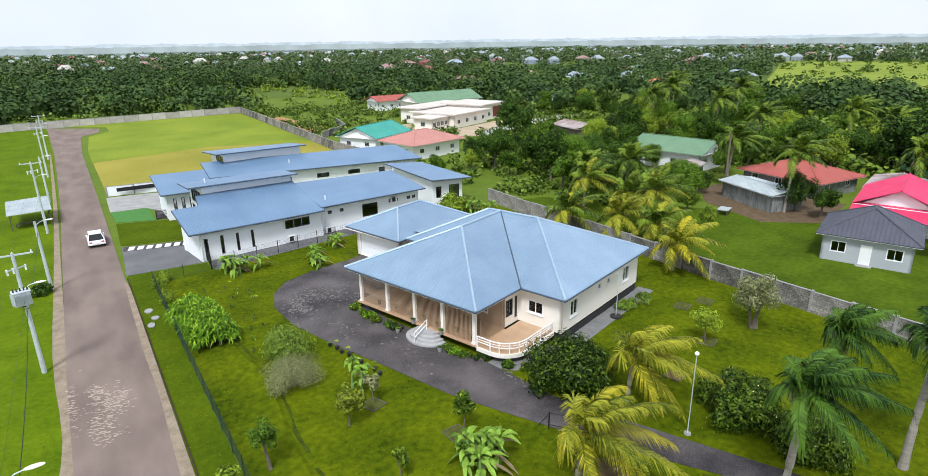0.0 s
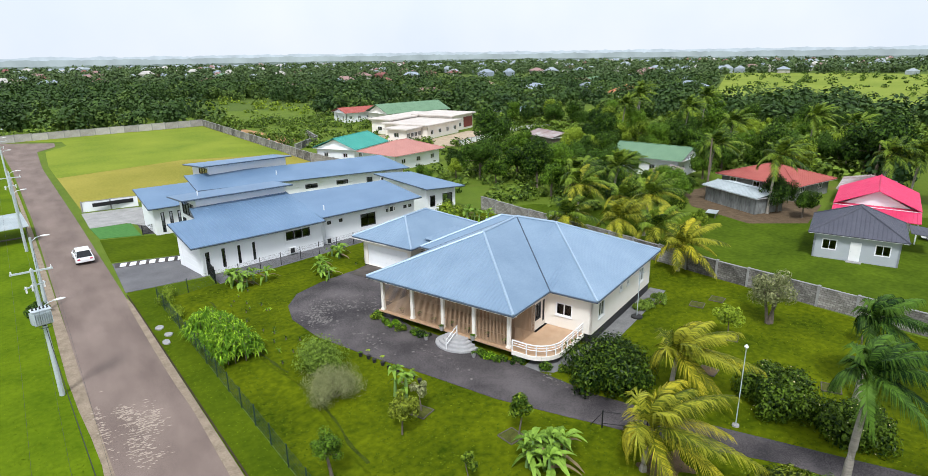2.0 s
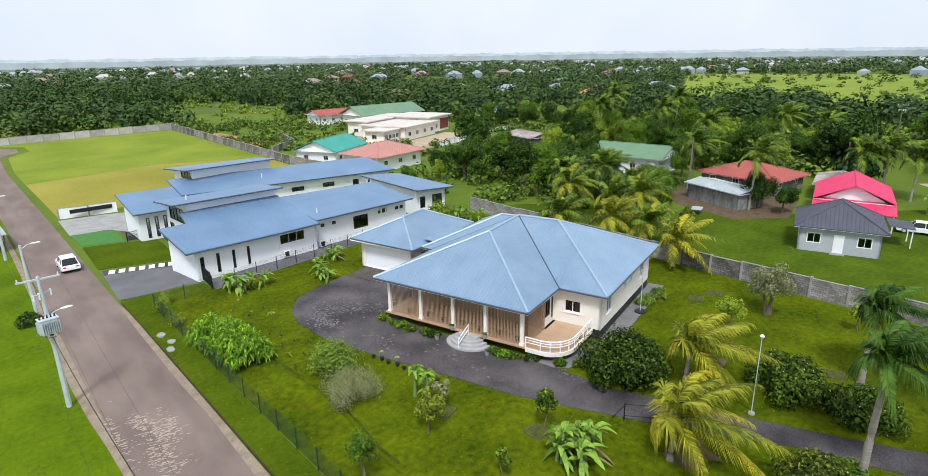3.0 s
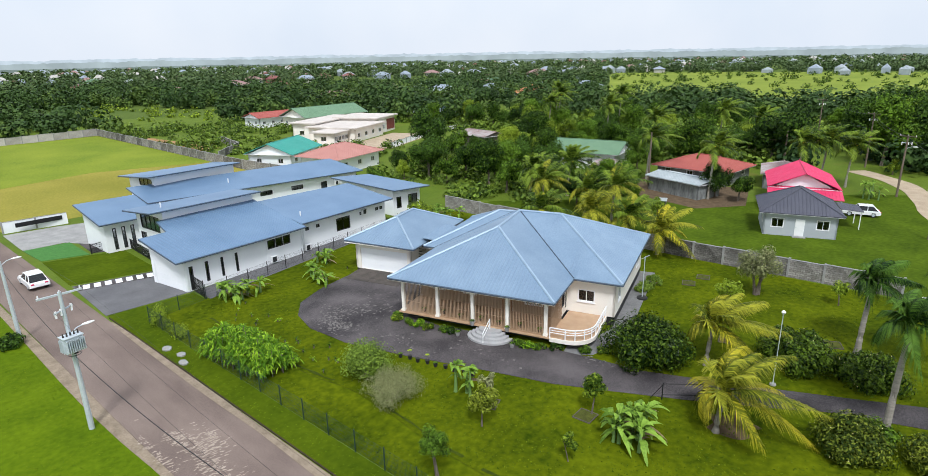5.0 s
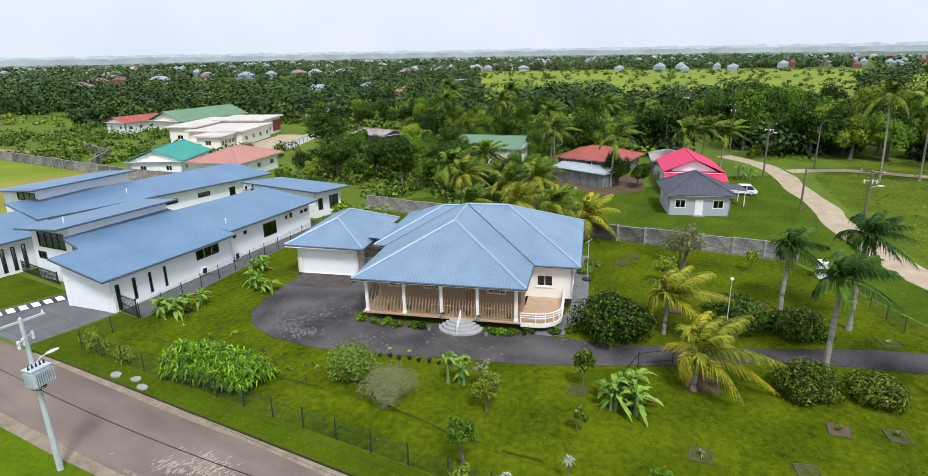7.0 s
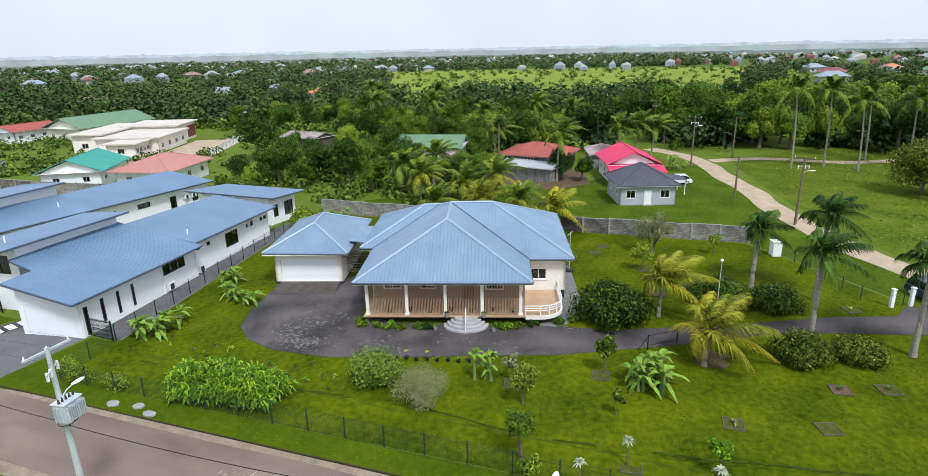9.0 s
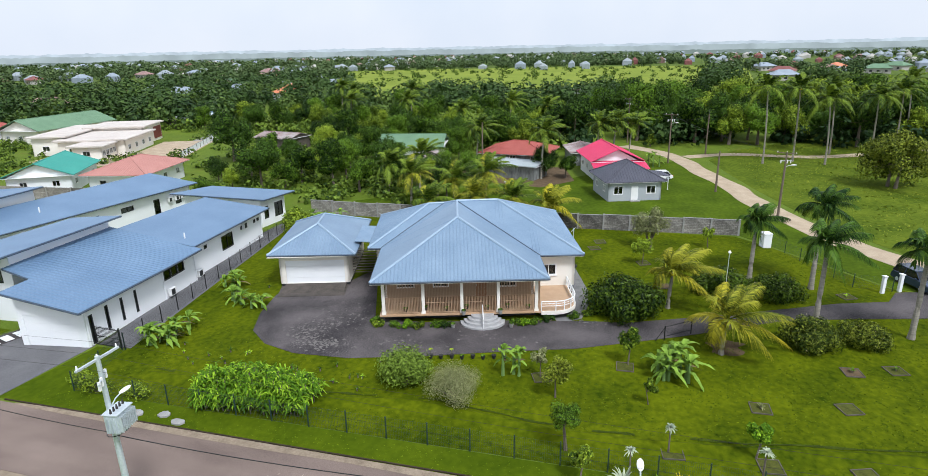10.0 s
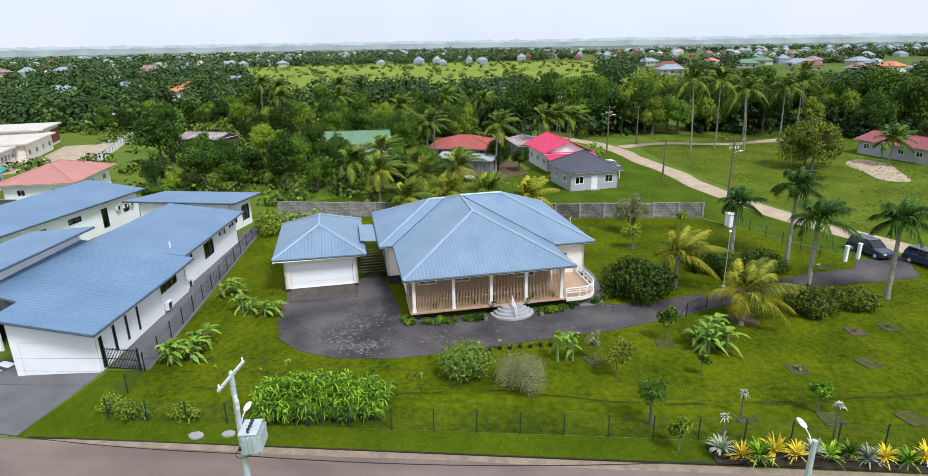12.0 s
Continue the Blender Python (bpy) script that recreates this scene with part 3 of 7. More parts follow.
    for i in (0, 1, 3, 5, 7, 9, 10):
        x, y = outer[min(i, len(outer) - 1)]
        part("rail_post", boxes((x - 0.035, y - 0.035, f, x + 0.035, y + 0.035, f + 0.85)), WHITE_FRAME, rail)
    for k in range(1, 4):
        x, y = 0.95 + k * 0.9, -2.5
        part("rail_post", boxes((x - 0.035, y - 0.035, f, x + 0.035, y + 0.035, f + 0.85)), WHITE_FRAME, rail)
    # columns, arches between them, grilles
    cols = [13.55, 10.3, 7.13, 4.13, 1.0]
    for b in cols:
        bm = boxes((-0.88, b - 0.13, f, -0.62, b + 0.13, t), bevel=0.02)
        box(bm, -0.93, b - 0.18, f, -0.57, b + 0.18, f + 0.18, 0.015)
        box(bm, -0.93, b - 0.18, t - 0.16, -0.57, b + 0.18, t, 0.015)
        part("column", bm, CREAM, h)
    for b1, b0 in zip(cols, cols[1:]):
        bm = bmesh.new()
        n = 10
        lo = []
        for i in range(n + 1):
            u = i / n
            lo.append((b0 + 0.13 + (b1 - b0 - 0.26) * u, t - 0.34 + 0.26 * math.sin(math.pi * u)))
        for (y0, z0), (y1, z1) in zip(lo, lo[1:]):
            vs = [bm.verts.new((x, y, z)) for x in (-0.85, -0.65) for y, z in ((y0, z0), (y1, z1), (y1, t + 0.01), (y0, t + 0.01))]
            for q in ((0, 1, 2, 3), (7, 6, 5, 4), (0, 4, 5, 1)):
                bm.faces.new([vs[i] for i in q])
        bmesh.ops.recalc_face_normals(bm, faces=bm.faces)
        part("arch", bm, CREAM, h)
        g = new("grille")
        g.parent = h
        bar_me = None
        y = b0 + 0.24
        while y < b1 - 0.2:
            top = t - 0.25
            if bar_me is None:
                ob = part("bar", boxes((-0.018, -0.018, 0, 0.018, 0.018, top - f - 0.08)), TAN_BARS, g)
                bar_me = ob.data
            else:
                ob = new("bar", bar_me)
                ob.parent = g
            ob.location = (-0.75, y, f + 0.06)
            y += 0.125
        for z in (f + 0.08, f + 0.95, t - 0.28):
            part("cross_bar", boxes((-0.77, b0 + 0.13, z - 0.015, -0.73, b1 - 0.13, z + 0.015)), TAN_BARS, g)
    # side of the porch towards the terrace
    g = new("grille")
    g.parent = h
    bar_me = None
    for k in range(24):
        if bar_me is None:
            ob = part("bar", boxes((-0.011, -0.011, 0, 0.011, 0.011, t - f - 0.3)), TAN_BARS, g)
            bar_me = ob.data
        else:
            ob = new("bar", bar_me)
            ob.parent = g
        ob.location = (-0.45 + k * 0.128, 0.66, f + 0.06)
    # front steps, four half-octagon tiers
    s = new("steps")
    s.parent = h
    for k in range(4):
        r = 1.85 - k * 0.3
        pts = [(-1.0, 5.45 + r)] + [(-1.0 - 0.2 - (r - 0.4) * math.sin(a), 5.45 + r * math.cos(a)) for a in [i * math.pi / 10 for i in range(1, 10)]] + [(-1.0, 5.45 - r)]
        bm = bmesh.new()
        prism(bm, pts, k * 0.19, (k + 1) * 0.19 - 0.002)
        bmesh.ops.recalc_face_normals(bm, faces=bm.faces)
        part("step", bm, STEP_STONE, s)
    r = new("handrail")
    r.parent = h
    for k, (a, z) in enumerate(((-2.6, 0.12), (-1.2, 0.74))):
        part("rail_post", boxes((a - 0.03, 5.42, z, a + 0.03, 5.48, z + 0.85)), WHITE_FRAME, r)
    for dz in (0.45, 0.85):
        tube_part("rail_bar", [(-2.65, 5.45, 0.12 + dz), (-1.15, 5.45, 0.76 + dz)], 0.035, WHITE_FRAME, r, sides=6)
    # link roof between house and garage
    roof_plane(h, [(9.6, 15.5, 3.75), (15, 15.5, 3.75), (15, 17.3, 3.9), (9.6, 17.3, 3.9)], ROOF_BLUE, 0.3, name="link_roof")
    for k in range(9):
        part("link_slat", boxes((9.3, 15.05, 0.75 + k * 0.28, 9.36, 17.6, 0.83 + k * 0.28)), OLD_WOOD, h)
    return h


build_main_house()


def build_garage():
    g = thing("garage", HOUSE @ pose(7.0, 16.9, 0), "white garage with wide white door and blue-grey hipped roof", "garage")
    Z, W, L = 3.45, 8.3, 11.6
    a, b, c, d = (0, 0, Z), (0.2, W, Z), (L, W, Z), (L, 0, Z)
    p, q = (4.0, W / 2, 5.35), (L - 4.1, W / 2, 5.4)
    for pts in ((a, b, p), (b, c, q, p), (c, d, q), (d, a, p, q)):
        roof_plane(g, pts, ROOF_BLUE, 0.3)
    for e, f in ((a, p), (b, p), (p, q), (c, q), (d, q)):
        ridge_cap(g, e, f, RIDGE)
    for e, f in ((a, b), (b, c), (c, d), (d, a)):
        tube_part("gutter", [Vector(e) - Vector((0, 0, 0.09)), Vector(f) - Vector((0, 0, 0.09))], 0.075, FASCIA, g, sides=6)
    part("soffit", boxes((0.02, 0.02, Z - 0.22, L - 0.02, W - 0.02, Z - 0.19)), CREAM, g)
    t = Z - 0.2
    wall(g, (0.9, W - 0.85), (0.9, 0.85), 0.3, t, CREAM, 0.2, [(0.55, 6.15, 0.31, 2.6)])
    wall(g, (0.9, 0.85), (L - 0.8, 0.85), 0.3, t, CREAM)
    wall(g, (L - 0.8, 0.85), (L - 0.8, W - 0.85), 0.3, t, CREAM)
    wall(g, (L - 0.8, W - 0.85), (0.9, W - 0.85), 0.3, t, CREAM)
    part("plinth", boxes((0.94, 0.89, 0, L - 0.84, 1.3, 0.299), (0.94, W - 1.4, 0, L - 0.84, W - 0.89, 0.299), (1.5, 1.3, 0, L - 0.84, W - 1.4, 0.299)), UNDERFLOOR_BLACK, g)
    door = new("garage_door")
    door.parent = g
    door.location = (1.0, 1.32, 0.28)
    for k in range(4):
        part("door_panel", boxes((0, 0, k * 0.58, 0.05, 5.56, k * 0.58 + 0.57), bevel=0.008), WHITE, door)
    bm = bmesh.new()
    prism(bm, [(-0.9, 1.2), (0.95, 1.2), (0.95, 7.0), (-0.9, 7.0)], 0, [0.08, 0.27, 0.27, 0.08])
    bmesh.ops.recalc_face_normals(bm, faces=bm.faces)
    part("ramp", bm, STAINED, g)


build_garage()


# ---- the long white house ----
def shed_roof(parent, pts, material, rib=0.4):
    roof_plane(parent, pts, material, rib, 0.04, 0.16)
    for p, q in zip(pts, pts[1:] + pts[:1]):
        tube_part("gutter", [Vector(p) - Vector((0, 0, 0.1)), Vector(q) - Vector((0, 0, 0.1))], 0.09, FASCIA, parent, sides=6)


PLOT = pose(11.9, 63.75, 0, 0, 0, 5.2)


def build_white_house():
    h = thing("house", PLOT, "long white rendered house with low slate-blue metal shed roofs", "house")
    rise = lambda y: 3.5 + 0.17 * (y + 0.8)
    at = lambda x, y, dz=0.0: (x, y, rise(y) + dz)
    shed_roof(h, [at(-1.1, -0.8), at(9.2, -1.1), at(14.0, -1.1), at(14.6, 9.2), at(2.6, 9.2), at(2.0, 6.1), at(-0.9, 6.1)], ROOF_SLATE)
    shed_roof(h, [at(14.0, -0.3, 0.05), at(29.0, -0.5, 0.05), at(28.9, 7.7, -0.2), at(14.6, 8.4, -0.1)], ROOF_SLATE)
    low = rise(0) - 0.24
    rows = [(0.45, 0.85, 0.1, 2.5, 1), (2.15, 2.5, 0.5, 2.55, 1), (3.85, 4.15, 0.5, 2.5, 1), (5.5, 5.8, 0.5, 2.5, 1), (9.5, 10.5, 1.75, 2.75, 1), (10.55, 11.5, 1.75, 2.75, 1), (11.55, 12.5, 1.75, 2.75, 1)]
    windowed_wall(h, (0, 0), (14.2, 0), 0, low, WHITE, rows, DARK_FRAME, sill=False)
    wall(h, (14.2, 0), (14.2, 0.6), 0, low, WHITE)
    rows = [(1.0, 1.5, 2.35, 2.75, 1), (2.6, 3.1, 2.35, 2.75, 1), (5.7, 7.9, 1.1, 2.7, 2), (9.6, 10.1, 2.3, 2.7, 1), (10.5, 11.0, 2.3, 2.7, 1), (12.4, 12.9, 2.3, 2.7, 1), (13.2, 13.7, 2.3, 2.7, 1)]
    windowed_wall(h, (14.2, 0.6), (28.4, 0.4), 0, low + 0.05, WHITE, rows, DARK_FRAME, sill=False)
    wall(h, (28.4, 0.4), (28.3, 7.2), 0, (low + 0.05, rise(7.2) - 0.5), WHITE)
    wall(h, (28.3, 7.2), (14.2, 9.0), 0, rise(7.2) - 0.5, WHITE)
    wall(h, (-0.3, 5.6), (0, 0), 0, (rise(5.6) - 0.3, low), WHITE, 0.18, [(0.5, 4.9, 0.02, 2.6)])
    wall(h, (3.2, 5.6), (-0.3, 5.6), 0, rise(5.6) - 0.3, WHITE)
    gd = new("garage_door")
    gd.parent = h
    d = Vector((0.3, -5.6, 0)).normalized()
    gd.matrix_local = Matrix.Translation((-0.3 + d.x * 0.5, 5.6 + d.y * 0.5, 0)) @ Matrix.Rotation(math.atan2(d.y, d.x), 4, "Z")
    for k in range(4):
        part("door_panel", boxes((0.02, 0.05, 0.02 + k * 0.64, 4.38, 0.1, 0.65 + k * 0.64), bevel=0.006), WHITE, gd)
    # raised strip with its west windows
    shed_roof(h, [(1.7, 8.5, 6.35), (14.9, 7.8, 6.3), (15.2, 13.8, 5.8), (2.5, 16.2, 5.5)], ROOF_SLATE)
    windowed_wall(h, (3.6, 15.6), (3.4, 9.3), 0, (5.35, 6.1), WHITE, [(0.6, 1.9, 2.2, 3.0, 2), (1.0, 5.3, 3.5, 5.2, 4)], DARK_FRAME, sill=False)
    wall(h, (3.4, 9.3), (14.4, 9.0), 3.0, (6.15, 6.05), WHITE)
    wall(h, (14.4, 9.0), (14.6, 13.2), 0, (6.05, 5.7), WHITE)
    wall(h, (14.6, 13.2), (3.6, 15.6), 0, (5.65, 5.35), WHITE)
    # pavilion at the back
    shed_roof(h, [(31.5, 1.4, 3.9), (37.6, 0.2, 3.7), (37.2, 12.0, 4.2), (32.3, 15.0, 4.2)], ROOF_SLATE)
    windowed_wall(h, (32.2, 2.4), (36.8, 1.4), 0, 3.5, WHITE, [(0.6, 1.4, 1.0, 2.6, 1), (2.6, 4.2, 0.8, 2.7, 2)], DARK_FRAME, sill=False)
    windowed_wall(h, (36.8, 1.4), (36.4, 11.2), 0, (3.5, 3.95), WHITE, [(1.5, 3.0, 1.0, 2.4, 2)], DARK_FRAME, sill=False)
    wall(h, (36.4, 11.2), (32.9, 13.4), 0, 3.95, WHITE)
    wall(h, (32.9, 13.4), (32.2, 2.4), 0, (3.95, 3.6), WHITE)
    # downpipes, air conditioners, roof vents
    for x, y in ((0.12, -0.08), (9.3, -0.08), (14.05, -0.08), (14.8, 0.5), (28.2, 0.32)):
        tube_part("downpipe", [(x, y, 0.05), (x, y, 3.25)], 0.05, WHITE, h, sides=6)
    for x, y, z in ((9.6, -0.4, 0.1), (14.6, 0.0, 0.0), (24.0, 0.05, 2.2)):
        ac = new("air_conditioner")
        ac.parent = h
        ac.location = (x, y, z)
        part("case", boxes((0, 0, 0.15, 0.85, 0.32, 0.85), bevel=0.02), WHITE_FRAME, ac)
        part("fan_grille", boxes((0.1, -0.012, 0.22, 0.6, 0.0, 0.78)), DARK_FRAME, ac)
    for x, y in ((15.5, 1.6), (4.5, 11.5)):
        z = 6.0 if y > 9 else rise(y)
        tube_part("vent_pipe", [(x, y, z - 0.05), (x, y, z + 0.6)], 0.07, WHITE_FRAME, h)


build_white_house()


def build_second_white_house():
    h = thing("house", PLOT @ pose(0, 18.0, 0), "white rendered house with slate-blue metal shed roofs on several levels", "house")
    shed_roof(h, [(0.8, 0.7, 3.7), (8.4, -0.3, 3.75), (9.2, 7.5, 5.0), (1.4, 8.4, 5.0)], ROOF_SLATE)
    shed_roof(h, [(7.9, 3.4, 4.5), (40.3, -1.7, 3.9), (39.1, 4.7, 5.4), (8.8, 10.4, 5.5)], ROOF_SLATE)
    shed_roof(h, [(10.4, 7.6, 6.9), (24.4, 7.8, 6.75), (25.2, 15.5, 6.0), (11.2, 17.6, 5.95)], ROOF_SLATE)
    wall(h, (2.0, 7.8), (1.5, 1.4), 0, (4.7, 3.6), WHITE)
    windowed_wall(h, (1.5, 1.4), (9.0, 0.5), 0, 3.55, WHITE, [(0.8, 1.2, 0.3, 2.9, 1), (1.8, 2.2, 0.3, 2.9, 1), (2.8, 3.2, 0.3, 2.9, 1)], DARK_FRAME, sill=False)
    rows = [(9.0, 10.6, 2.5, 3.15, 2), (14.5, 16.4, 2.5, 3.15, 2), (19.5, 21.4, 2.5, 3.15, 2), (24.6, 25.6, 0.6, 3.0, 1), (28.4, 29.4, 1.6, 3.0, 1)]
    windowed_wall(h, (8.8, 4.1), (39.6, -0.8), 0, (4.3, 3.65), WHITE, rows, DARK_FRAME, sill=False)
    wall(h, (39.6, -0.8), (38.6, 4.3), 0, (3.65, 5.1), WHITE)
    wall(h, (38.6, 4.3), (9.2, 9.8), 0, 5.1, WHITE)
    wall(h, (9.2, 9.8), (8.8, 4.1), 0, (5.2, 4.3), WHITE)
    windowed_wall(h, (12.2, 16.6), (11.8, 8.9), 3.0, (5.75, 6.6), WHITE, [(3.2, 7.0, 5.0, 6.1, 3)], DARK_FRAME, sill=False)
    wall(h, (11.8, 8.9), (23.8, 8.7), 3.6, 6.5, WHITE)
    wall(h, (23.8, 8.7), (24.2, 14.6), 3.6, (6.5, 5.85), WHITE)
    wall(h, (24.2, 14.6), (12.2, 16.6), 0, (5.8, 5.7), WHITE)
    for k in range(3):
        ac = new("air_conditioner")
        ac.parent = h
        ac.location = (35.3 + k * 1.2, -0.5 - 0.19 * k, 2.2)
        part("case", boxes((0, -0.05, 0, 0.85, 0.25, 0.6), bevel=0.02), WHITE_FRAME, ac)
        part("fan_grille", boxes((0.1, -0.062, 0.06, 0.55, -0.05, 0.54)), DARK_FRAME, ac)
    tube_part("vent_pipe", [(20, 4.5, 4.7), (20, 4.5, 5.4)], 0.07, WHITE_FRAME, h)


build_second_white_house()


# ---- other houses ----
def hip_house(x, y, rot, L, W, eave, top, roof_mat, wall_mat, label, over=0.7, ridge=None, windows=True, gable=False, category="house", rib=0.4, doors=(), rows=None):
    """A small house: walls with windows, a hipped or gabled sheet roof with its ridge along the local x."""
    h = thing("house", pose(x, y, 0, 0, 0, rot), label, category)
    l, w = L / 2, W / 2
    lo, wo = l + over, w + over
    r = (lo if gable else max(lo - wo, 0.0)) if ridge is None else ridge
    a, b, c, d = (-lo, -wo, eave), (lo, -wo, eave), (lo, wo, eave), (-lo, wo, eave)
    p, q = (-r, 0, top), (r, 0, top)
    planes = [(a, b, q, p), (c, d, p, q)] + ([] if gable else [(d, a, p), (b, c, q)])
    for pts in planes:
        roof_plane(h, pts, roof_mat, rib)
    for e, f in ((p, q),) + (() if gable else ((a, p), (d, p), (b, q), (c, q))):
        if (Vector(e) - Vector(f)).length > 0.1:
            ridge_cap(h, e, f, roof_mat, 0.09)
    part("soffit", boxes((-lo + 0.02, -wo + 0.02, eave - 0.14, lo - 0.02, wo - 0.02, eave - 0.11)), WHITE_FRAME, h)
    t = eave - 0.12
    sides = [((-l, -w), (l, -w), L), ((l, -w), (l, w), W), ((l, w), (-l, w), L), ((-l, w), (-l, -w), W)]
    for k, (p0, p1, n) in enumerate(sides):
        if rows and k in rows:
            rr = rows[k]
        elif windows:
            count = max(1, int(n / 3.2))
            rr = [((i + 0.5) * n / count - 0.6, (i + 0.5) * n / count + 0.6, 1.1, 2.1, 2) for i in range(count)]
        else:
            rr = []
        windowed_wall(h, p0, p1, 0, t, wall_mat, rr, WHITE_FRAME, sill=False)
    if gable:
        for s in (-1, 1):
            bm = bmesh.new()
            vs = [bm.verts.new((s * l, -w, t)), bm.verts.new((s * l, w, t)), bm.verts.new((s * l, 0, top - 0.2))]
            vo = [bm.verts.new(v.co - Vector((s * 0.15, 0, 0))) for v in vs]
            bm.faces.new(vs)
            bm.faces.new(vo[::-1])
            for i in range(3):
                bm.faces.new((vs[i], vo[i], vo[(i + 1) % 3], vs[(i + 1) % 3]))
            bmesh.ops.recalc_face_normals(bm, faces=bm.faces)
            part("gable", bm, wall_mat, h)
    return h


def build_grey_house():
    h = hip_house(70.4, 24.2, 19, 7.6, 7.8, 2.9, 5.3, ROOF_DARK, GREY_WALL, "small grey house with dark hipped roof and white door", 0.6, 0.6,
                  rows={3: [(0.8, 2.2, 1.0, 2.2, 2), (5.6, 7.0, 1.0, 2.2, 2)], 0: [(1.5, 2.7, 1.1, 2.1, 2)]})
    d = new("door")
    d.parent = h
    d.location = (-3.85, 0.0, 0.1)
    part("door_leaf", boxes((0, -0.5, 0, 0.06, 0.5, 2.05), bevel=0.01), WHITE_FRAME, d)
    part("door_handle", boxes((-0.05, 0.36, 1.0, 0, 0.42, 1.06)), STEEL, d)
    part("door_step", boxes((-0.55, -0.7, -0.1, -0.02, 0.7, 0.02), bevel=0.02), CONCRETE, d)
    roof_plane(h, [(1.5, -4.9, 2.55), (5.4, -4.9, 2.55), (5.2, -7.4, 2.35), (1.5, -7.4, 2.35)], ROOF_DARK, 0.4, name="carport_roof")
    for x in (1.8, 5.0):
        part("post", boxes((x - 0.05, -7.25, 0, x + 0.05, -7.15, 2.35)), WHITE_FRAME, h)


build_grey_house()


def build_pink_house():
    h = hip_house(85.38, 27.32, 17, 10.0, 7.4, 3.3, 5.3, ROOF_PINK, WHITE, "white house with a bright pink-red gabled roof", 0.8, gable=True)
    roof_plane(h, [(-8.6, -4.5, 2.5), (-8.6, 4.5, 2.5), (-5.0, 4.5, 3.3), (-5.0, -4.5, 3.3)], ROOF_PINK, 0.4, name="porch_roof")
    for y in (-4.2, -1.4, 1.4, 4.2):
        part("post", boxes((-8.5, y - 0.07, 0, -8.36, y + 0.07, 2.5)), WHITE_FRAME, h)


build_pink_house()
SHED_WALL = ramp_material("patched_shed_sheets", (0.07, 0.075, 0.075), (0.34, 0.36, 0.35), 0.9, 0.8, 0.1, 0.2, 5, stretch=(1, 1, 0.3))
hip_house(94.50, 44.59, 84, 12.0, 9.6, 2.4, 4.2, ROOF_RED, SHED_WALL, "old white house with a faded red sheet roof among palms", 0.8)
roofs = [(81.5, 42.9, 72, 9.5, 5, 2.4, 2.9, ZINC, "open shed with a pale green weathered zinc roof"), (97.1, 32.3, 15, 9, 6, 2.5, 3.2, RUST, "shed with a rusty red corrugated roof")]
for x, y, rot, L, W, e, t, m, label in roofs:
    hip_house(x, y, rot, L, W, e, t, m, SHED_WALL, label, 0.5, gable=True, windows=False, category="shed")
hip_house(94.67, 67.05, 100, 13, 9, 3.2, 5.0, ROOF_GREEN, WHITE, "low house with a dull green sheet roof half hidden by trees", 0.8, gable=True)
hip_house(103.09, 101.80, 80, 10, 7, 2.8, 3.7, RUST, OLD_WOOD, "low shed with a rusty and white zinc roof", 0.4, gable=True, windows=False, category="shed")
hip_house(86.37, 58.93, 20, 6, 4, 2.3, 2.7, RUST, OLD_WOOD, "lean-to of rusty zinc and dark boards", 0.4, gable=True, windows=False, category="shed")
hip_house(59.12, 119.61, 29, 12.5, 9.5, 3.0, 5.1, ROOF_TEAL, WHITE, "white house with a teal sheet roof", 0.7, gable=True)
hip_house(63.11, 105.71, 12, 12.5, 9.5, 3.0, 5.0, ROOF_SALMON, WHITE, "white house with a faded salmon hipped roof", 0.9)


ROOF_FLAT = ramp_material("pale_beige_flat_roof", (0.46, 0.41, 0.37), (0.64, 0.59, 0.54), 0.4, 0.85)


def build_modern_house():
    h = thing("house", pose(97.46, 144.61, 0, 0, 0, 22), "cream flat-roofed house with stepped white parapets", "house")
    for x0, y0, x1, y1, z in ((-13, -8, 3, 6, 3.4), (3, -6, 15, 7, 4.3), (-10, 6.2, 12, 13, 4.0), (-20, -6, -13.2, 0, 3.0)):
        rows = [((i + 0.5) * (x1 - x0) / 4 - 0.7, (i + 0.5) * (x1 - x0) / 4 + 0.7, 1.0, 2.2, 2) for i in range(4)]
        windowed_wall(h, (x0, y0), (x1, y0), 0, z, CREAM, rows, WHITE_FRAME, sill=False)
        wall(h, (x1, y0), (x1, y1), 0, z, CREAM)
        wall(h, (x1, y1), (x0, y1), 0, z, CREAM)
        windowed_wall(h, (x0, y1), (x0, y0), 0, z, CREAM, [(2, 3.6, 1.0, 2.2, 2)], WHITE_FRAME, sill=False)
        part("flat_roof", boxes((x0 - 0.8, y0 - 0.8, z, x1 + 0.8, y1 + 0.8, z + 0.35), bevel=0.03), ROOF_FLAT, h)
    part("panel", boxes((9.5, -6.1, 0.6, 14.6, -6.01, 3.6)), ramp_material("red_brown_cladding", (0.16, 0.035, 0.03), (0.25, 0.06, 0.05), 2, 0.6), h)


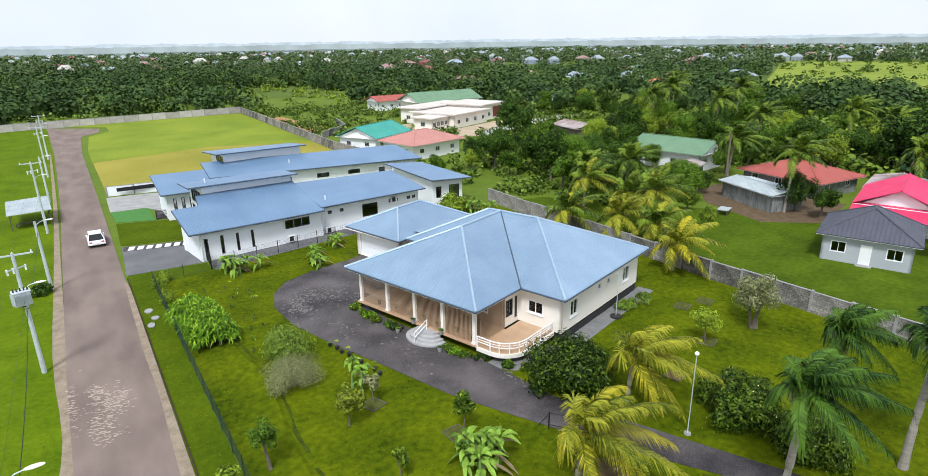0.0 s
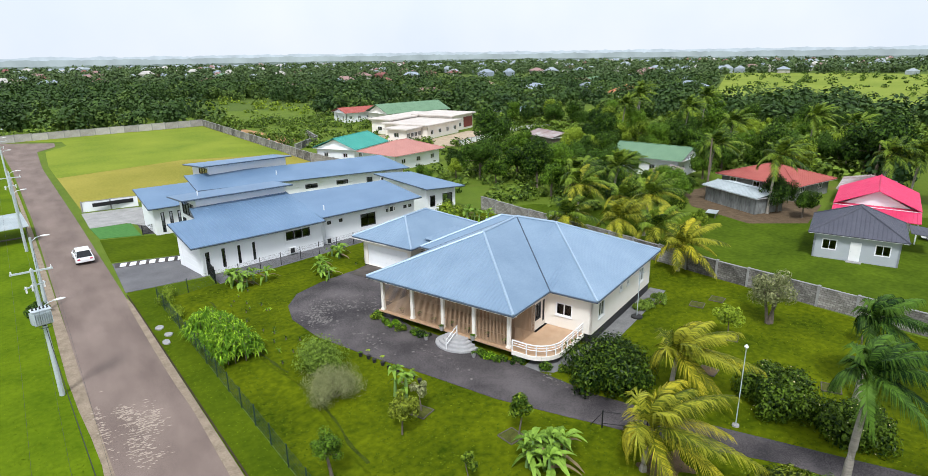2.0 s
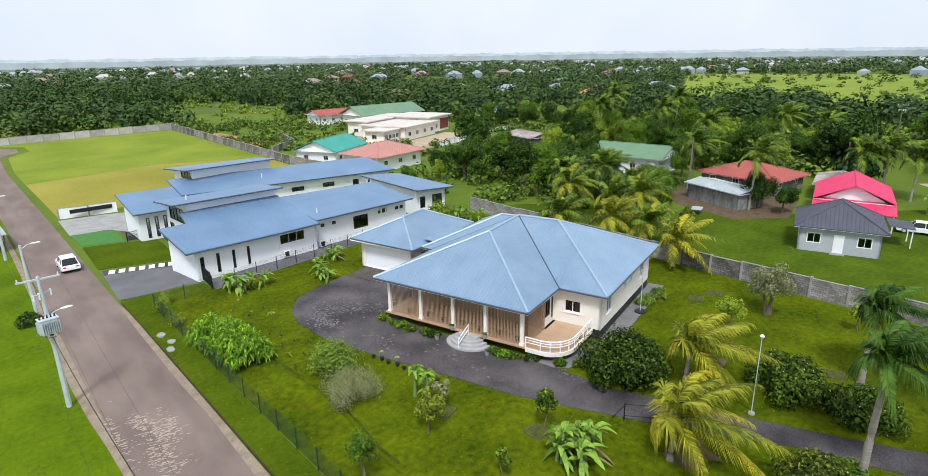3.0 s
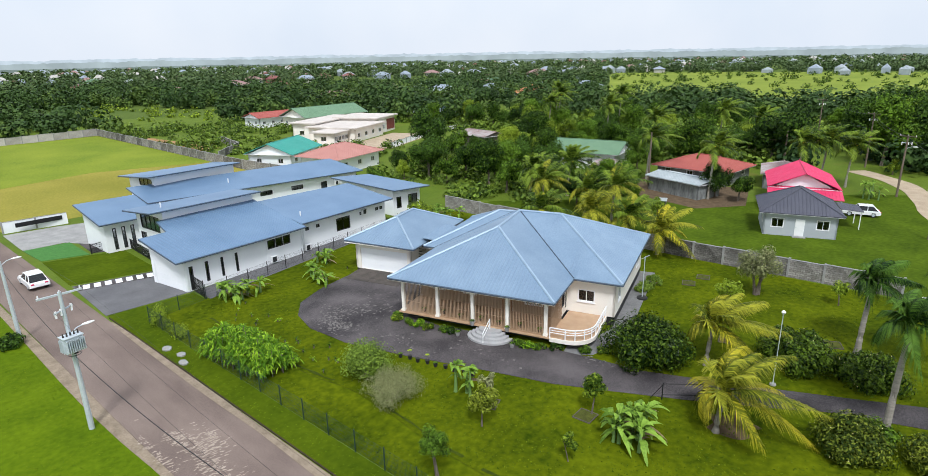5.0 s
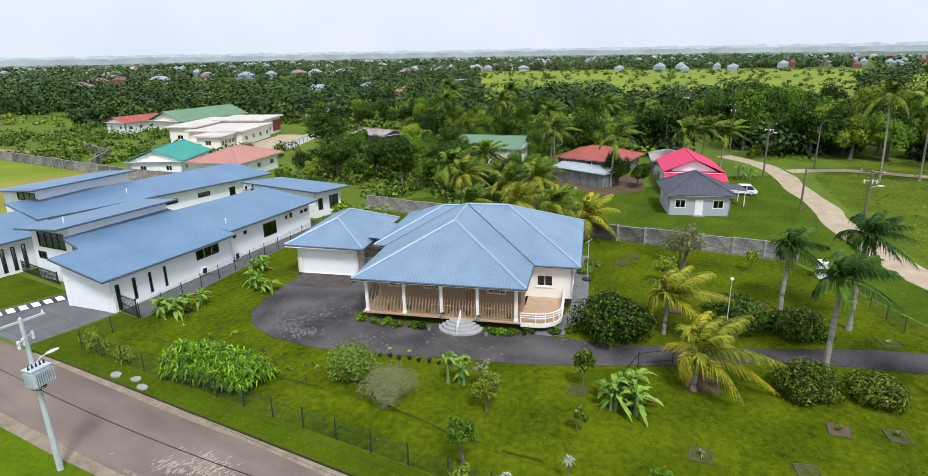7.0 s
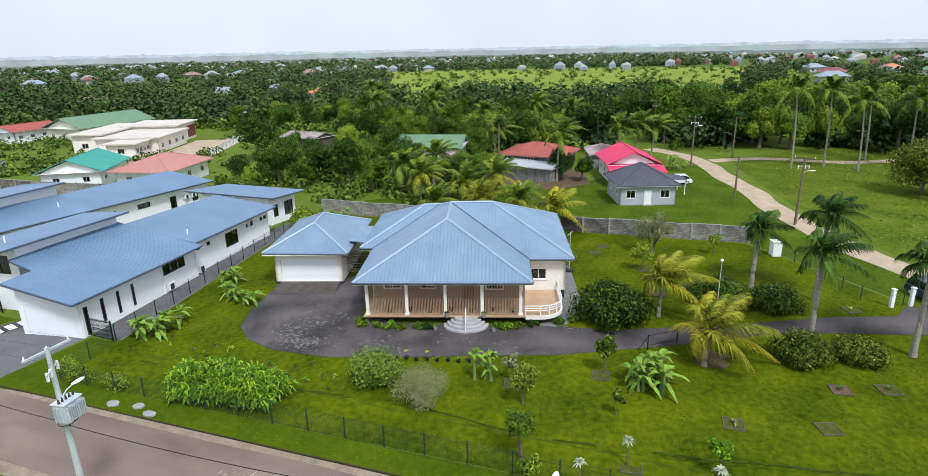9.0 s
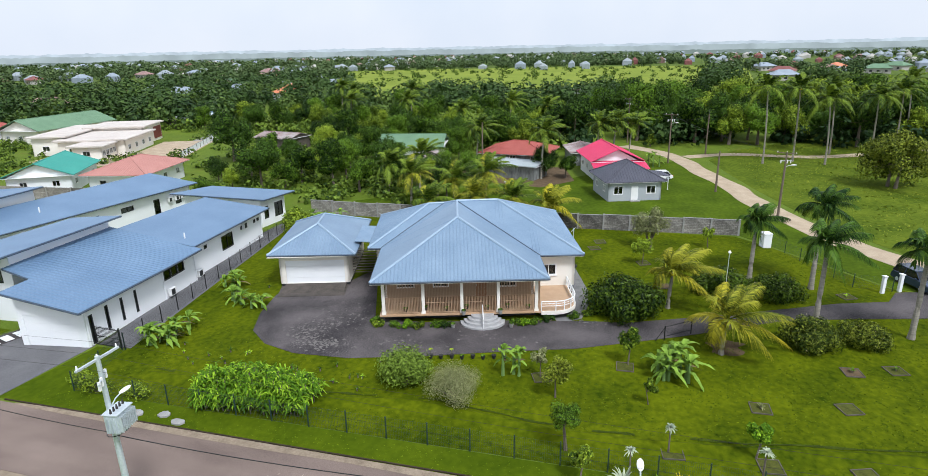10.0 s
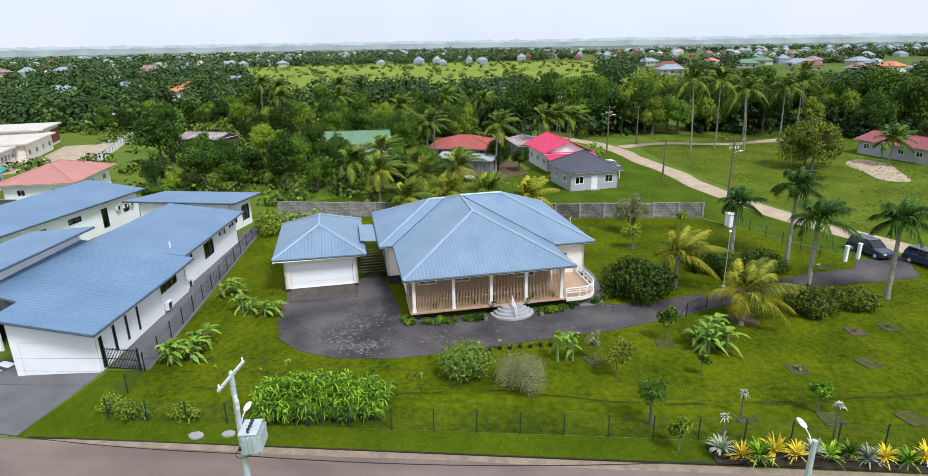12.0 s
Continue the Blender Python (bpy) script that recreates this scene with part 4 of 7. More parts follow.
build_modern_house()
sheet("modern_forecourt", [(75.7, 127.6), (87.0, 116.4), (112.0, 126.9), (107.2, 138.7), (89.6, 131.8), (83.9, 148.6), (76.5, 147.2)], 0.03, DIRT, "tan paved forecourt of the flat-roofed house", "paving")
sheet("side_street", [(96.4, 120.9), (120.1, 129.4), (159.8, 135.2), (159.7, 139.8), (118.3, 135.2), (94.4, 126.7)], 0.025, CONCRETE, "pale grey side street", "road")
hip_house(109.50, 173.94, 2, 24, 12, 3.6, 6.2, ROOF_GREEN, CREAM, "long house with a dull green hipped roof", 0.9, gable=True)
hip_house(97.70, 187.88, 0, 13, 9, 3.2, 4.6, ROOF_RED, WHITE, "house with a red sheet roof and white gutters", 0.8, gable=True)
hip_house(137.83, 154.11, -20, 13, 8, 2.8, 3.4, ZINC, OLD_WOOD, "open shed with a pale flat zinc roof", 0.5, gable=True, windows=False, category="shed")
hip_house(150.34, 158.10, 10, 10, 8, 2.8, 4.0, ROOF_SLATE, WHITE, "small house with a blue-grey roof", 0.6)
hip_house(224.19, 170.14, 15, 16, 13, 4.2, 7.6, ROOF_ORANGE, WHITE, "white house with a large orange tiled hipped roof", 1.0)
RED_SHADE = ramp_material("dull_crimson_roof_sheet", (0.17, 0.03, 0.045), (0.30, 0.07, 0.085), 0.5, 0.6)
hip_house(93.35, -37.53, 25, 13, 9, 2.7, 4.0, RED_SHADE, GREY_WALL, "low house with a dark red sheet roof beside the wood", 0.8, gable=True)


# ---- plants ----
RNG = np.random.default_rng(7)
WIND = Vector((0.72, -0.69, 0))


def leaves_mesh(name, centres, normals, size, material, aspect=0.55, droop=0.0, rng=RNG):
    """One mesh of many small pointed leaves (four corners, folded along the middle)."""
    n = len(centres)
    up = normals / np.linalg.norm(normals, axis=1, keepdims=True)
    t = np.cross(up, rng.normal(size=(n, 3)))
    t /= np.linalg.norm(t, axis=1, keepdims=True)
    b = np.cross(up, t)
    sz = size * rng.uniform(0.6, 1.35, (n, 1))
    tip = centres + t * sz
    tip[:, 2] -= droop * sz[:, 0]
    v = np.stack([centres - t * sz, centres + b * sz * aspect + up * sz * 0.12, tip, centres - b * sz * aspect + up * sz * 0.12], 1).reshape(-1, 3)
    faces = np.arange(4 * n).reshape(n, 4)
    me = bpy.data.meshes.new(name)
    me.from_pydata(v.tolist(), [], faces.tolist())
    me.materials.append(material)
    return me


def clump_points(lumps, n, rng, inner=0.55):
    """Points near the surfaces of overlapping lumps (x, y, z, r), and their outward directions."""
    L = np.array(lumps)
    w = L[:, 3] ** 2
    pick = rng.choice(len(L), n, p=w / w.sum())
    d = rng.normal(size=(n, 3))
    d /= np.linalg.norm(d, axis=1, keepdims=True)
    r = L[pick, 3] * rng.uniform(inner, 1.06, n)
    c = L[pick, :3] + d * r[:, None]
    return c, d + rng.normal(size=(n, 3)) * 0.3 + np.array([0, 0, 0.2])


def crown_lumps(rx, rz, zc, count, rng, ry=None, low=-0.6):
    ry = ry or rx
    out = []
    for _ in range(count):
        a, u = rng.uniform(0, 2 * math.pi), rng.uniform(low, 1)
        k = math.sqrt(max(0.05, 1 - u * u)) * rng.uniform(0.35, 0.85)
        out.append((rx * k * math.cos(a), ry * k * math.sin(a), zc + rz * u * 0.72, min(rx, ry, rz) * rng.uniform(0.28, 0.5)))
    out.append((0, 0, zc, min(rx, rz) * 0.55))
    return out


def make_tree(name, height, rx, rz, n, leaf, material, label, category="tree", seed=1, trunk=0.2, group="", multi=1, inner=0.55, lumps=16, bare=0.0):
    """A tree: tapered trunk with limbs to its lumps of leaves."""
    rng = np.random.default_rng(seed)
    t = thing(name, Matrix(), label, category, group)
    zc = height - rz
    L = crown_lumps(rx, rz, zc, lumps, rng)
    bm = bmesh.new()
    for k in range(multi):
        ox, oy = (rng.normal(size=2) * trunk * 1.5) if multi > 1 else (0, 0)
        lean = rng.normal(size=2) * 0.25 * (2 if multi > 1 else 1)
        pts = [(ox, oy, -0.05), (ox + lean[0] * 0.3, oy + lean[1] * 0.3, zc * 0.35), (ox + lean[0] * 0.7, oy + lean[1] * 0.7, zc * 0.75), (ox + lean[0], oy + lean[1], zc)]
        tube(bm, pts, [trunk * 1.35, trunk, trunk * 0.8, trunk * 0.55], 7)
        for x, y, z, r in L[k::multi][:9]:
            mid = Vector(((ox + x) * 0.45, (oy + y) * 0.45, (zc * 0.7 + z) * 0.5 + 0.1))
            tube(bm, [pts[2], mid, (x, y, z)], [trunk * 0.5, trunk * 0.32, trunk * 0.12], 5)
    bmesh.ops.recalc_face_normals(bm, faces=bm.faces)
    part("trunk", bm, BARK, t)
    c, d = clump_points(L, n, rng, inner)
    keep = c[:, 2] > 0.15
    crown = new("crown", leaves_mesh("crown", c[keep], d[keep], leaf, material, 0.5, 0.25, rng))
    crown.parent = t
    return t


def make_bush(name, rx, ry, h, n, leaf, material, label, seed=1, group="", flowers=None, droop=0.2, aspect=0.5, lumps=22):
    rng = np.random.default_rng(seed)
    t = thing(name, Matrix(), label, "bush", group)
    L = []
    for _ in range(lumps):
        a, k = rng.uniform(0, 2 * math.pi), math.sqrt(rng.uniform(0, 1)) * 0.78
        r = h * rng.uniform(0.26, 0.4)
        top = h * (1 - 0.55 * k * k)
        L.append((rx * k * math.cos(a), ry * k * math.sin(a), rng.uniform(r * 0.7, max(top - r, r * 0.75)), r))
    bm = bmesh.new()
    for x, y, z, r in L[:8]:
        tube(bm, [(x * 0.15, y * 0.15, -0.03), (x * 0.5, y * 0.5, z * 0.5), (x, y, z)], [0.05, 0.035, 0.015], 5)
    bmesh.ops.recalc_face_normals(bm, faces=bm.faces)
    part("stem", bm, BARK, t)
    c, d = clump_points(L, n, rng, 0.5)
    keep = c[:, 2] > 0.05
    ob = new("foliage", leaves_mesh("foliage", c[keep], d[keep], leaf, material, aspect, droop, rng))
    ob.parent = t
    if flowers:
        c, d = clump_points(L, 90, rng, 1.0)
        keep = c[:, 2] > 0.3
        ob = new("flowers", leaves_mesh("flowers", c[keep], d[keep], leaf * 0.35, flowers, 0.9, 0, rng))
        ob.parent = t
    return t


def strap_leaves(name, bases, dirs, lengths, width, material, parent, arch=0.8, seg=4):
    """Long arching blades: base point, outward direction, length each."""
    vs, fs = [], []
    for p, d, l in zip(bases, dirs, lengths):
        p, d = Vector(p), Vector(d)
        flat = Vector((d.x, d.y, 0))
        flat = flat.normalized() if flat.length > 1e-3 else Vector((1, 0, 0))
        side = Vector((-flat.y, flat.x, 0))
        rise = max(d.z, 0.05)
        i0 = len(vs)
        for k in range(seg + 1):
            u = k / seg
            c = p + flat * (l * (0.25 + (1 - rise) * 0.75) * u) + Vector((0, 0, l * (rise * 1.2 * u - arch * 0.75 * u * u)))
            w = width * math.sin(math.pi * min(0.94, 0.14 + u * 0.86)) + 0.004
            vs += [c - side * w, c + Vector((0, 0, -w * 0.35)), c + side * w]
        for k in range(seg):
            a = i0 + 3 * k
            fs += [(a, a + 1, a + 4, a + 3), (a + 1, a + 2, a + 5, a + 4)]
    me = bpy.data.meshes.new(name)
    me.from_pydata([tuple(v) for v in vs], [], fs)
    me.materials.append(material)
    ob = new(name, me)
    ob.parent = parent
    return ob


def frond_object(parent, base, az, rise, length, material, droop=1.0, leaflets=34, width=0.55, wind=0.6, rng=RNG, hang=0.5, blade=0.045):
    """A palm frond: an arching rib with two rows of leaflets, blown a little by the wind."""
    bm = bmesh.new()
    d = Vector((math.cos(az), math.sin(az), 0))
    pts = []
    n = 9
    for k in range(n + 1):
        u = k / n
        p = Vector(base) + d * (length * (u * math.cos(rise) * (1 - 0.18 * u))) + Vector((0, 0, length * (math.sin(rise) * u - 0.60 * droop * u * u)))
        p += WIND * (wind * length * 0.38 * u * u)
        pts.append(p)
    tube(bm, pts, [0.045 * (1 - 0.85 * k / n) + 0.006 for k in range(n + 1)], 4, cap=False)
    for i in range(leaflets):
        u = 0.10 + 0.9 * (i + 0.5) / leaflets
        f = u * n
        k = min(int(f), n - 1)
        p = pts[k].lerp(pts[k + 1], f - k)
        t = (pts[k + 1] - pts[k]).normalized()
        side = t.cross(Vector((0, 0, 1))).normalized()
        size = width * (0.45 + 0.75 * math.sin(math.pi * min(1, 0.12 + u * 0.84))) * rng.uniform(0.85, 1.1)
        for s in (-1, 1):
            out = (side * s * (1.0 - 0.35 * u) + t * (0.45 + 0.5 * u) + WIND * (0.35 * wind)).normalized()
            q1 = p + out * size * 0.5 + Vector((0, 0, -0.06 * size))
            q2 = p + out * size + Vector((0, 0, -hang * size * rng.uniform(0.7, 1.2)))
            w = t * blade
            a, b, c, e, g = bm.verts.new(p - w * 0.5), bm.verts.new(p + w), bm.verts.new(q1 + w), bm.verts.new(q2), bm.verts.new(q1 - w)
            bm.faces.new((a, b, c, g))
            bm.faces.new((g, c, e))
    return part("frond", bm, material, parent)


def make_palm(x, y, height, length, material, label, seed, fronds=20, lean=(0, 0), trunk=0.17, shaft=0.0, wind=0.6, category="palm", group="", nuts=True, width=0.55, leaflets=34, hang=0.5, droop=1.0, name="coconut_palm", blade=0.045, old=None):
    rng = np.random.default_rng(seed)
    t = thing(name, pose(x, y, 0), label, category, group)
    top = Vector((lean[0], lean[1], height))
    pts = [Vector((lean[0] * u * u, lean[1] * u * u, -0.05 + (height + 0.05) * u)) for u in [k / 8 for k in range(9)]]
    tube_part("trunk", pts, [trunk * (1.45 if k == 0 else 1.12 - 0.35 * k / 8) for k in range(9)], PALM_BARK, t, sides=10)
    if shaft:
        tube_part("crownshaft", [top + Vector((0, 0, -0.02)), top + Vector((0, 0, shaft * 0.5)), top + Vector((0, 0, shaft))], [trunk * 0.95, trunk * 1.0, trunk * 0.5], CROWNSHAFT, t, sides=10)
        top = top + Vector((0, 0, shaft * 0.93))
    for i in range(fronds):
        az = i * 2.39996 + rng.uniform(-0.2, 0.2)
        u = (i + 0.5) / fronds
        rise = radians(80 - 86 * u + rng.uniform(-9, 9))
        frond_object(t, top + Vector((0.08 * math.cos(az), 0.08 * math.sin(az), 0.1)), az, rise, length * (0.8 + 0.25 * math.sin(math.pi * u)) * rng.uniform(0.9, 1.08), old if old and (u > 0.66 or i % 5 == 3) else material,
                     droop * (0.55 + 0.45 * u), leaflets, width, wind, rng, hang, blade)
    if nuts:
        for k in range(5):
            a = k * 1.3
            bm = bmesh.new()
            bmesh.ops.create_icosphere(bm, subdivisions=1, radius=0.13, matrix=Matrix.Translation(top + Vector((0.22 * math.cos(a), 0.22 * math.sin(a), -0.12))))
            part("coconut", bm, LEAF_YELLOW, t)
    return t


DRY_LEAF = leaf_material("dry_brown_leaves", (0.10, 0.075, 0.04), (0.26, 0.20, 0.11))


def banana_leaf(parent, base, az, rise, length, width, rng, material=None):
    vs, fs = [], []
    d = Vector((math.cos(az), math.sin(az), 0))
    side = Vector((-d.y, d.x, 0))
    n = 8
    for k in range(n + 1):
        u = k / n
        c = Vector(base) + d * (length * u * math.cos(rise)) + Vector((0, 0, length * (math.sin(rise) * u - 0.7 * u * u))) + WIND * 0.15 * u * u * length
        w = width * (0.05 if u < 0.16 else math.sin(math.pi * min(0.97, 0.18 + (u - 0.16) * 0.95)) ** 0.7)
        w *= rng.uniform(0.55, 1.1)
        vs += [c - side * w + Vector((0, 0, 0.25 * w)), c, c + side * w + Vector((0, 0, 0.25 * w))]
    for k in range(n):
        a = 3 * k
        fs += [(a, a + 1, a + 4, a + 3), (a + 1, a + 2, a + 5, a + 4)]
    me = bpy.data.meshes.new("leaf")
    me.from_pydata([tuple(v) for v in vs], [], fs)
    me.materials.append(material or LEAF_BANANA)
    ob = new("leaf", me)
    ob.parent = parent
    return ob


def make_banana(x, y, height, stems, label, seed, leaf=1.9, group="banana plants", spread=0.7):
    rng = np.random.default_rng(seed)
    t = thing("banana_plant", pose(x, y, 0), label, "banana plant", group)
    for s in range(stems):
        ox, oy = rng.normal(size=2) * spread * (0 if stems == 1 else 1)
        h = height * rng.uniform(0.6, 1.0)
        tube_part("stem", [(ox, oy, -0.05), (ox + 0.05, oy, h * 0.5), (ox + 0.08, oy + 0.04, h)], [0.13, 0.10, 0.06], CROWNSHAFT, t)
        for k in range(8):
            banana_leaf(t, (ox + 0.08, oy + 0.04, h - 0.1), k * 2.4 + rng.uniform(-0.3, 0.3), radians(rng.uniform(40, 84)), leaf * rng.uniform(0.7, 1.1), 0.2, rng)
        for k in range(4):
            banana_leaf(t, (ox + 0.06, oy + 0.03, h * rng.uniform(0.5, 0.85)), k * 1.7 + rng.uniform(0, 1), radians(rng.uniform(-5, 40)), leaf * rng.uniform(0.5, 0.8), 0.17, rng, DRY_LEAF if k == 3 else None)
    return t


def rosette(x, y, r, n, material, label, seed, width=0.05, category="plant", group="", z=0.0, rise=(0.25, 0.95), name="rosette_plant", arch=0.7, height=0.15):
    rng = np.random.default_rng(seed)
    t = thing(name, pose(x, y, z), label, category, group)
    tube_part("stem", [(0, 0, -0.05), (0, 0, height + 0.05)], [0.06, 0.04], BARK, t, sides=6)
    dirs = []
    for i in range(n):
        a, u = i * 2.39996, rng.uniform(*rise)
        dirs.append((math.cos(a) * (1 - u), math.sin(a) * (1 - u), u))
    strap_leaves("leaves", [(0, 0, height)] * n, dirs, [r * rng.uniform(0.75, 1.15) for _ in range(n)], width, material, t, arch)
    return t


# garden bushes and trees
def place(ob, x, y, rot=0, s=1.0, z=0.0):
    ob.matrix_world = pose(x, y, z, 0, 0, rot) @ Matrix.Scale(s, 4)
    return ob


def build_hedge():
    t = thing("hedge", pose(8.57, 46.87, 0, 0, 0, 96), "long bright green hedge of arching strap-leaved plants", "hedge")
    rng = np.random.default_rng(3)
    bases, dirs, lens = [], [], []
    bm = bmesh.new()
    for k in range(210):
        x, y = rng.uniform(-3.9, 3.9), rng.uniform(-1.55, 1.55)
        h = (2.4 - 0.36 * y * y - 0.04 * x * x) * rng.uniform(0.6, 1.05)
        tube(bm, [(x, y, -0.05), (x + rng.normal() * 0.1, y, h)], [0.04, 0.025], 5)
        for i in range(46):
            a = rng.uniform(0, 2 * math.pi)
            bases.append((x + rng.normal() * 0.14, y + rng.normal() * 0.14, h * rng.uniform(0.35, 1.0)))
            u = rng.uniform(0.3, 0.95)
            dirs.append((math.cos(a) * (1 - u), math.sin(a) * (1 - u), u))
            lens.append(rng.uniform(0.5, 1.05))
    bmesh.ops.recalc_face_normals(bm, faces=bm.faces)
    part("stem", bm, BARK, t)
    strap_leaves("leaves", bases, dirs, lens, 0.05, LEAF_HEDGE, t, 0.95, 3)


build_hedge()
FLOWER = ramp_material("pale_yellow_blossom", (0.6, 0.5, 0.2), (0.75, 0.7, 0.4), 3, 0.7)
place(make_bush("bush", 3.3, 3.0, 3.9, 15000, 0.13, LEAF_BUSH, "large round dark green bush beside the drive", 11, lumps=30), 27.34, 23.79)
place(make_bush("bush", 3.0, 2.3, 2.8, 10000, 0.12, LEAF_BUSH, "dark green flowering bush on the lawn", 12, flowers=FLOWER), 33.64, 15.51, 20)
place(make_bush("bush", 2.4, 2.1, 2.4, 7000, 0.12, LEAF_BUSH, "dark green flowering bush under a royal palm", 13, flowers=FLOWER), 33.77, 11.04, 50)
place(make_bush("bush", 1.9, 1.8, 2.6, 9500, 0.10, LEAF_OLIVE, "olive-green flowering bush beside the drive", 14, flowers=FLOWER), 24.49, 10.66, 10)
place(make_bush("bush", 1.75, 1.6, 2.3, 8000, 0.10, LEAF_OLIVE, "olive-green flowering bush at the foot of a palm", 15, flowers=FLOWER), 25.69, 6.87, 70)
place(make_bush("bush", 1.65, 1.4, 3.3, 6500, 0.095, LEAF_SCRUB, "upright green shrub on the lawn", 16), 12.62, 38.03, 30)
place(make_bush("bush", 2.2, 1.9, 2.7, 11500, 0.065, LEAF_GREY, "feathery grey-green shrub on the lawn", 17, aspect=0.25), 11.94, 34.41)
place(make_bush("bush", 1.0, 0.8, 0.9, 1400, 0.10, LEAF_SCRUB, "small light green shrub by the house path", 18), 39.69, 30.04)
place(make_bush("bush", 2.2, 1.0, 0.8, 1800, 0.10, LEAF_SCRUB, "low light green shrubs along the house path", 19), 41.66, 29.83, 17)
place(make_bush("bush", 2.4, 1.8, 3.2, 4200, 0.17, LEAF_LIGHT, "tall yellowish shrub behind the white house", 20), 44.27, 64.01)
place(make_bush("bush", 1.1, 0.9, 1.3, 1600, 0.12, LEAF_DARK, "dark shrub at the roadside", 21), -2.34, 63.58)
place(make_bush("bush", 1.6, 1.2, 1.2, 1500, 0.13, LEAF_TREE, "low shrub beside the drive", 22), 26.87, 9.83, 30)

place(make_tree("small_tree", 3.2, 1.05, 1.25, 1500, 0.10, LEAF_OLIVE, "slender young tree with sparse leaves", seed=31, trunk=0.05, lumps=9), 13.29, 28.02)
place(make_tree("small_tree", 2.9, 0.95, 1.0, 1100, 0.12, LEAF_LIGHT, "young light green tree in a square bed", seed=32, trunk=0.05, lumps=8), 18.61, 23.53)
place(make_tree("small_tree", 3.2, 0.95, 0.9, 3200, 0.06, LEAF_TREE, "young tree with pale crooked trunk leaning by the fence", seed=33, trunk=0.09, lumps=12), 8.17, 26.85)
place(make_tree("small_tree", 2.0, 0.45, 0.7, 450, 0.10, LEAF_LIGHT, "thin sapling on the lawn", seed=34, trunk=0.03, lumps=6), 13.82, 22.26)
place(make_tree("small_tree", 2.4, 0.6, 0.8, 420, 0.10, LEAF_GREY, "thin sparse sapling in a bed", seed=35, trunk=0.04, lumps=6), 15.58, 29.32)
place(make_tree("small_tree", 4.8, 2.3, 1.8, 4200, 0.10, LEAF_GREY, "open-crowned tree with several pale stems by a wall", seed=36, trunk=0.12, multi=4, lumps=18), 45.05, 21.39)
place(make_tree("small_tree", 3.2, 1.2, 1.2, 700, 0.13, LEAF_LIGHT, "sparse light green young tree on the lawn", seed=37, trunk=0.05, lumps=10), 39.97, 22.22)
place(make_tree("small_tree", 2.6, 0.8, 0.9, 600, 0.12, LEAF_LIGHT, "young light green tree by the block wall", seed=38, trunk=0.05, lumps=8), 46.86, 15.17)
place(make_tree("small_tree", 2.2, 0.7, 0.8, 800, 0.10, LEAF_LIGHT, "young green tree outside the fence", seed=39, trunk=0.05, lumps=8), 5.74, 25.88)
place(make_tree("small_tree", 2.4, 0.7, 0.7, 700, 0.11, LEAF_HEDGE, "young yellow-green shrub in a bed", seed=40, trunk=0.05, lumps=8), 9.78, 16.76)

for k, (x, y) in enumerate(((7.10, 54.98), (6.98, 58.02), (7.77, 59.72))):
    place(make_bush("vine", 0.5, 1.2, 1.5, 700, 0.09, LEAF_LIGHT, "yellow-green vine climbing on the mesh fence", 640 + k, group="fence vines", lumps=9), x, y, 5 * k)

# palms of the garden
make_palm(21.7, 17.0, 2.6, 4.3, LEAF_COCO_MID, "yellowing coconut palm bent by the wind beside the drive", 51, 17, (0.3, -0.2), 0.17, wind=1.15, group="coconut palms", width=0.95, leaflets=74, hang=0.65, droop=1.1, blade=0.026, old=LEAF_COCO)
make_palm(29.2, 20.3, 3.2, 4.0, LEAF_COCO_MID, "yellow-green coconut palm with young nuts by a bush", 52, 16, (0.2, -0.2), 0.16, wind=1.15, group="coconut palms", width=0.9, leaflets=70, hang=0.65, droop=1.1, blade=0.026, old=LEAF_COCO)
for k, (x, y, h, l) in enumerate(((27.7, 9.4, 5.9, 3.5), (27.4, 2.9, 5.9, 3.3), (36.4, 7.5, 6.7, 3.2), (38.0, 12.4, 4.6, 2.9))):
    make_palm(x, y, h, l, LEAF_ROYAL, "royal palm with pale trunk and windblown dark fronds", 60 + k, 18, (0.35, -0.1), 0.2, 1.1, 1.15, group="royal palms", nuts=False, width=0.7, leaflets=64, hang=0.85, droop=1.15, name="royal_palm", blade=0.03)
for k, (x, y, h) in enumerate(((50.39, 33.35, 2.8), (58.07, 43.02, 5.2), (53.20, 43.57, 2.9), (58.33, 54.02, 4.6), (50.05, 48.89, 2.7), (53.63, 38.69, 2.8), (59.85, 48.06, 3.8))):
    make_palm(x, y, h, 4.6, (LEAF_COCO_MID if k in (0, 2) else LEAF_COCO_GREEN), "coconut palm behind the house by the block wall", 70 + k, 18, (0.3, -0.2), 0.16, wind=0.6, group="coconut palms", leaflets=40, width=0.85, hang=0.6, old=LEAF_COCO if k == 0 else LEAF_COCO_MID)
for k, (x, y, h) in enumerate(((99.6, -0.1, 13.6), (102.7, -5.8, 13.4), (100.2, -10.6, 11.6), (105.9, -19.6, 11.8), (112.0, -14.5, 12.4), (114.3, -26.5, 12.0), (126.0, -32.5, 13.5))):
    make_palm(x, y, h, 5.8, LEAF_COCO_GREEN, "tall coconut palm with thin bare trunk by a road", 80 + k, 17, ((-1) ** k * 0.8, 0.6), 0.15, wind=0.35, group="tall coconut palms", leaflets=30, width=0.85, droop=1.3, blade=0.08)
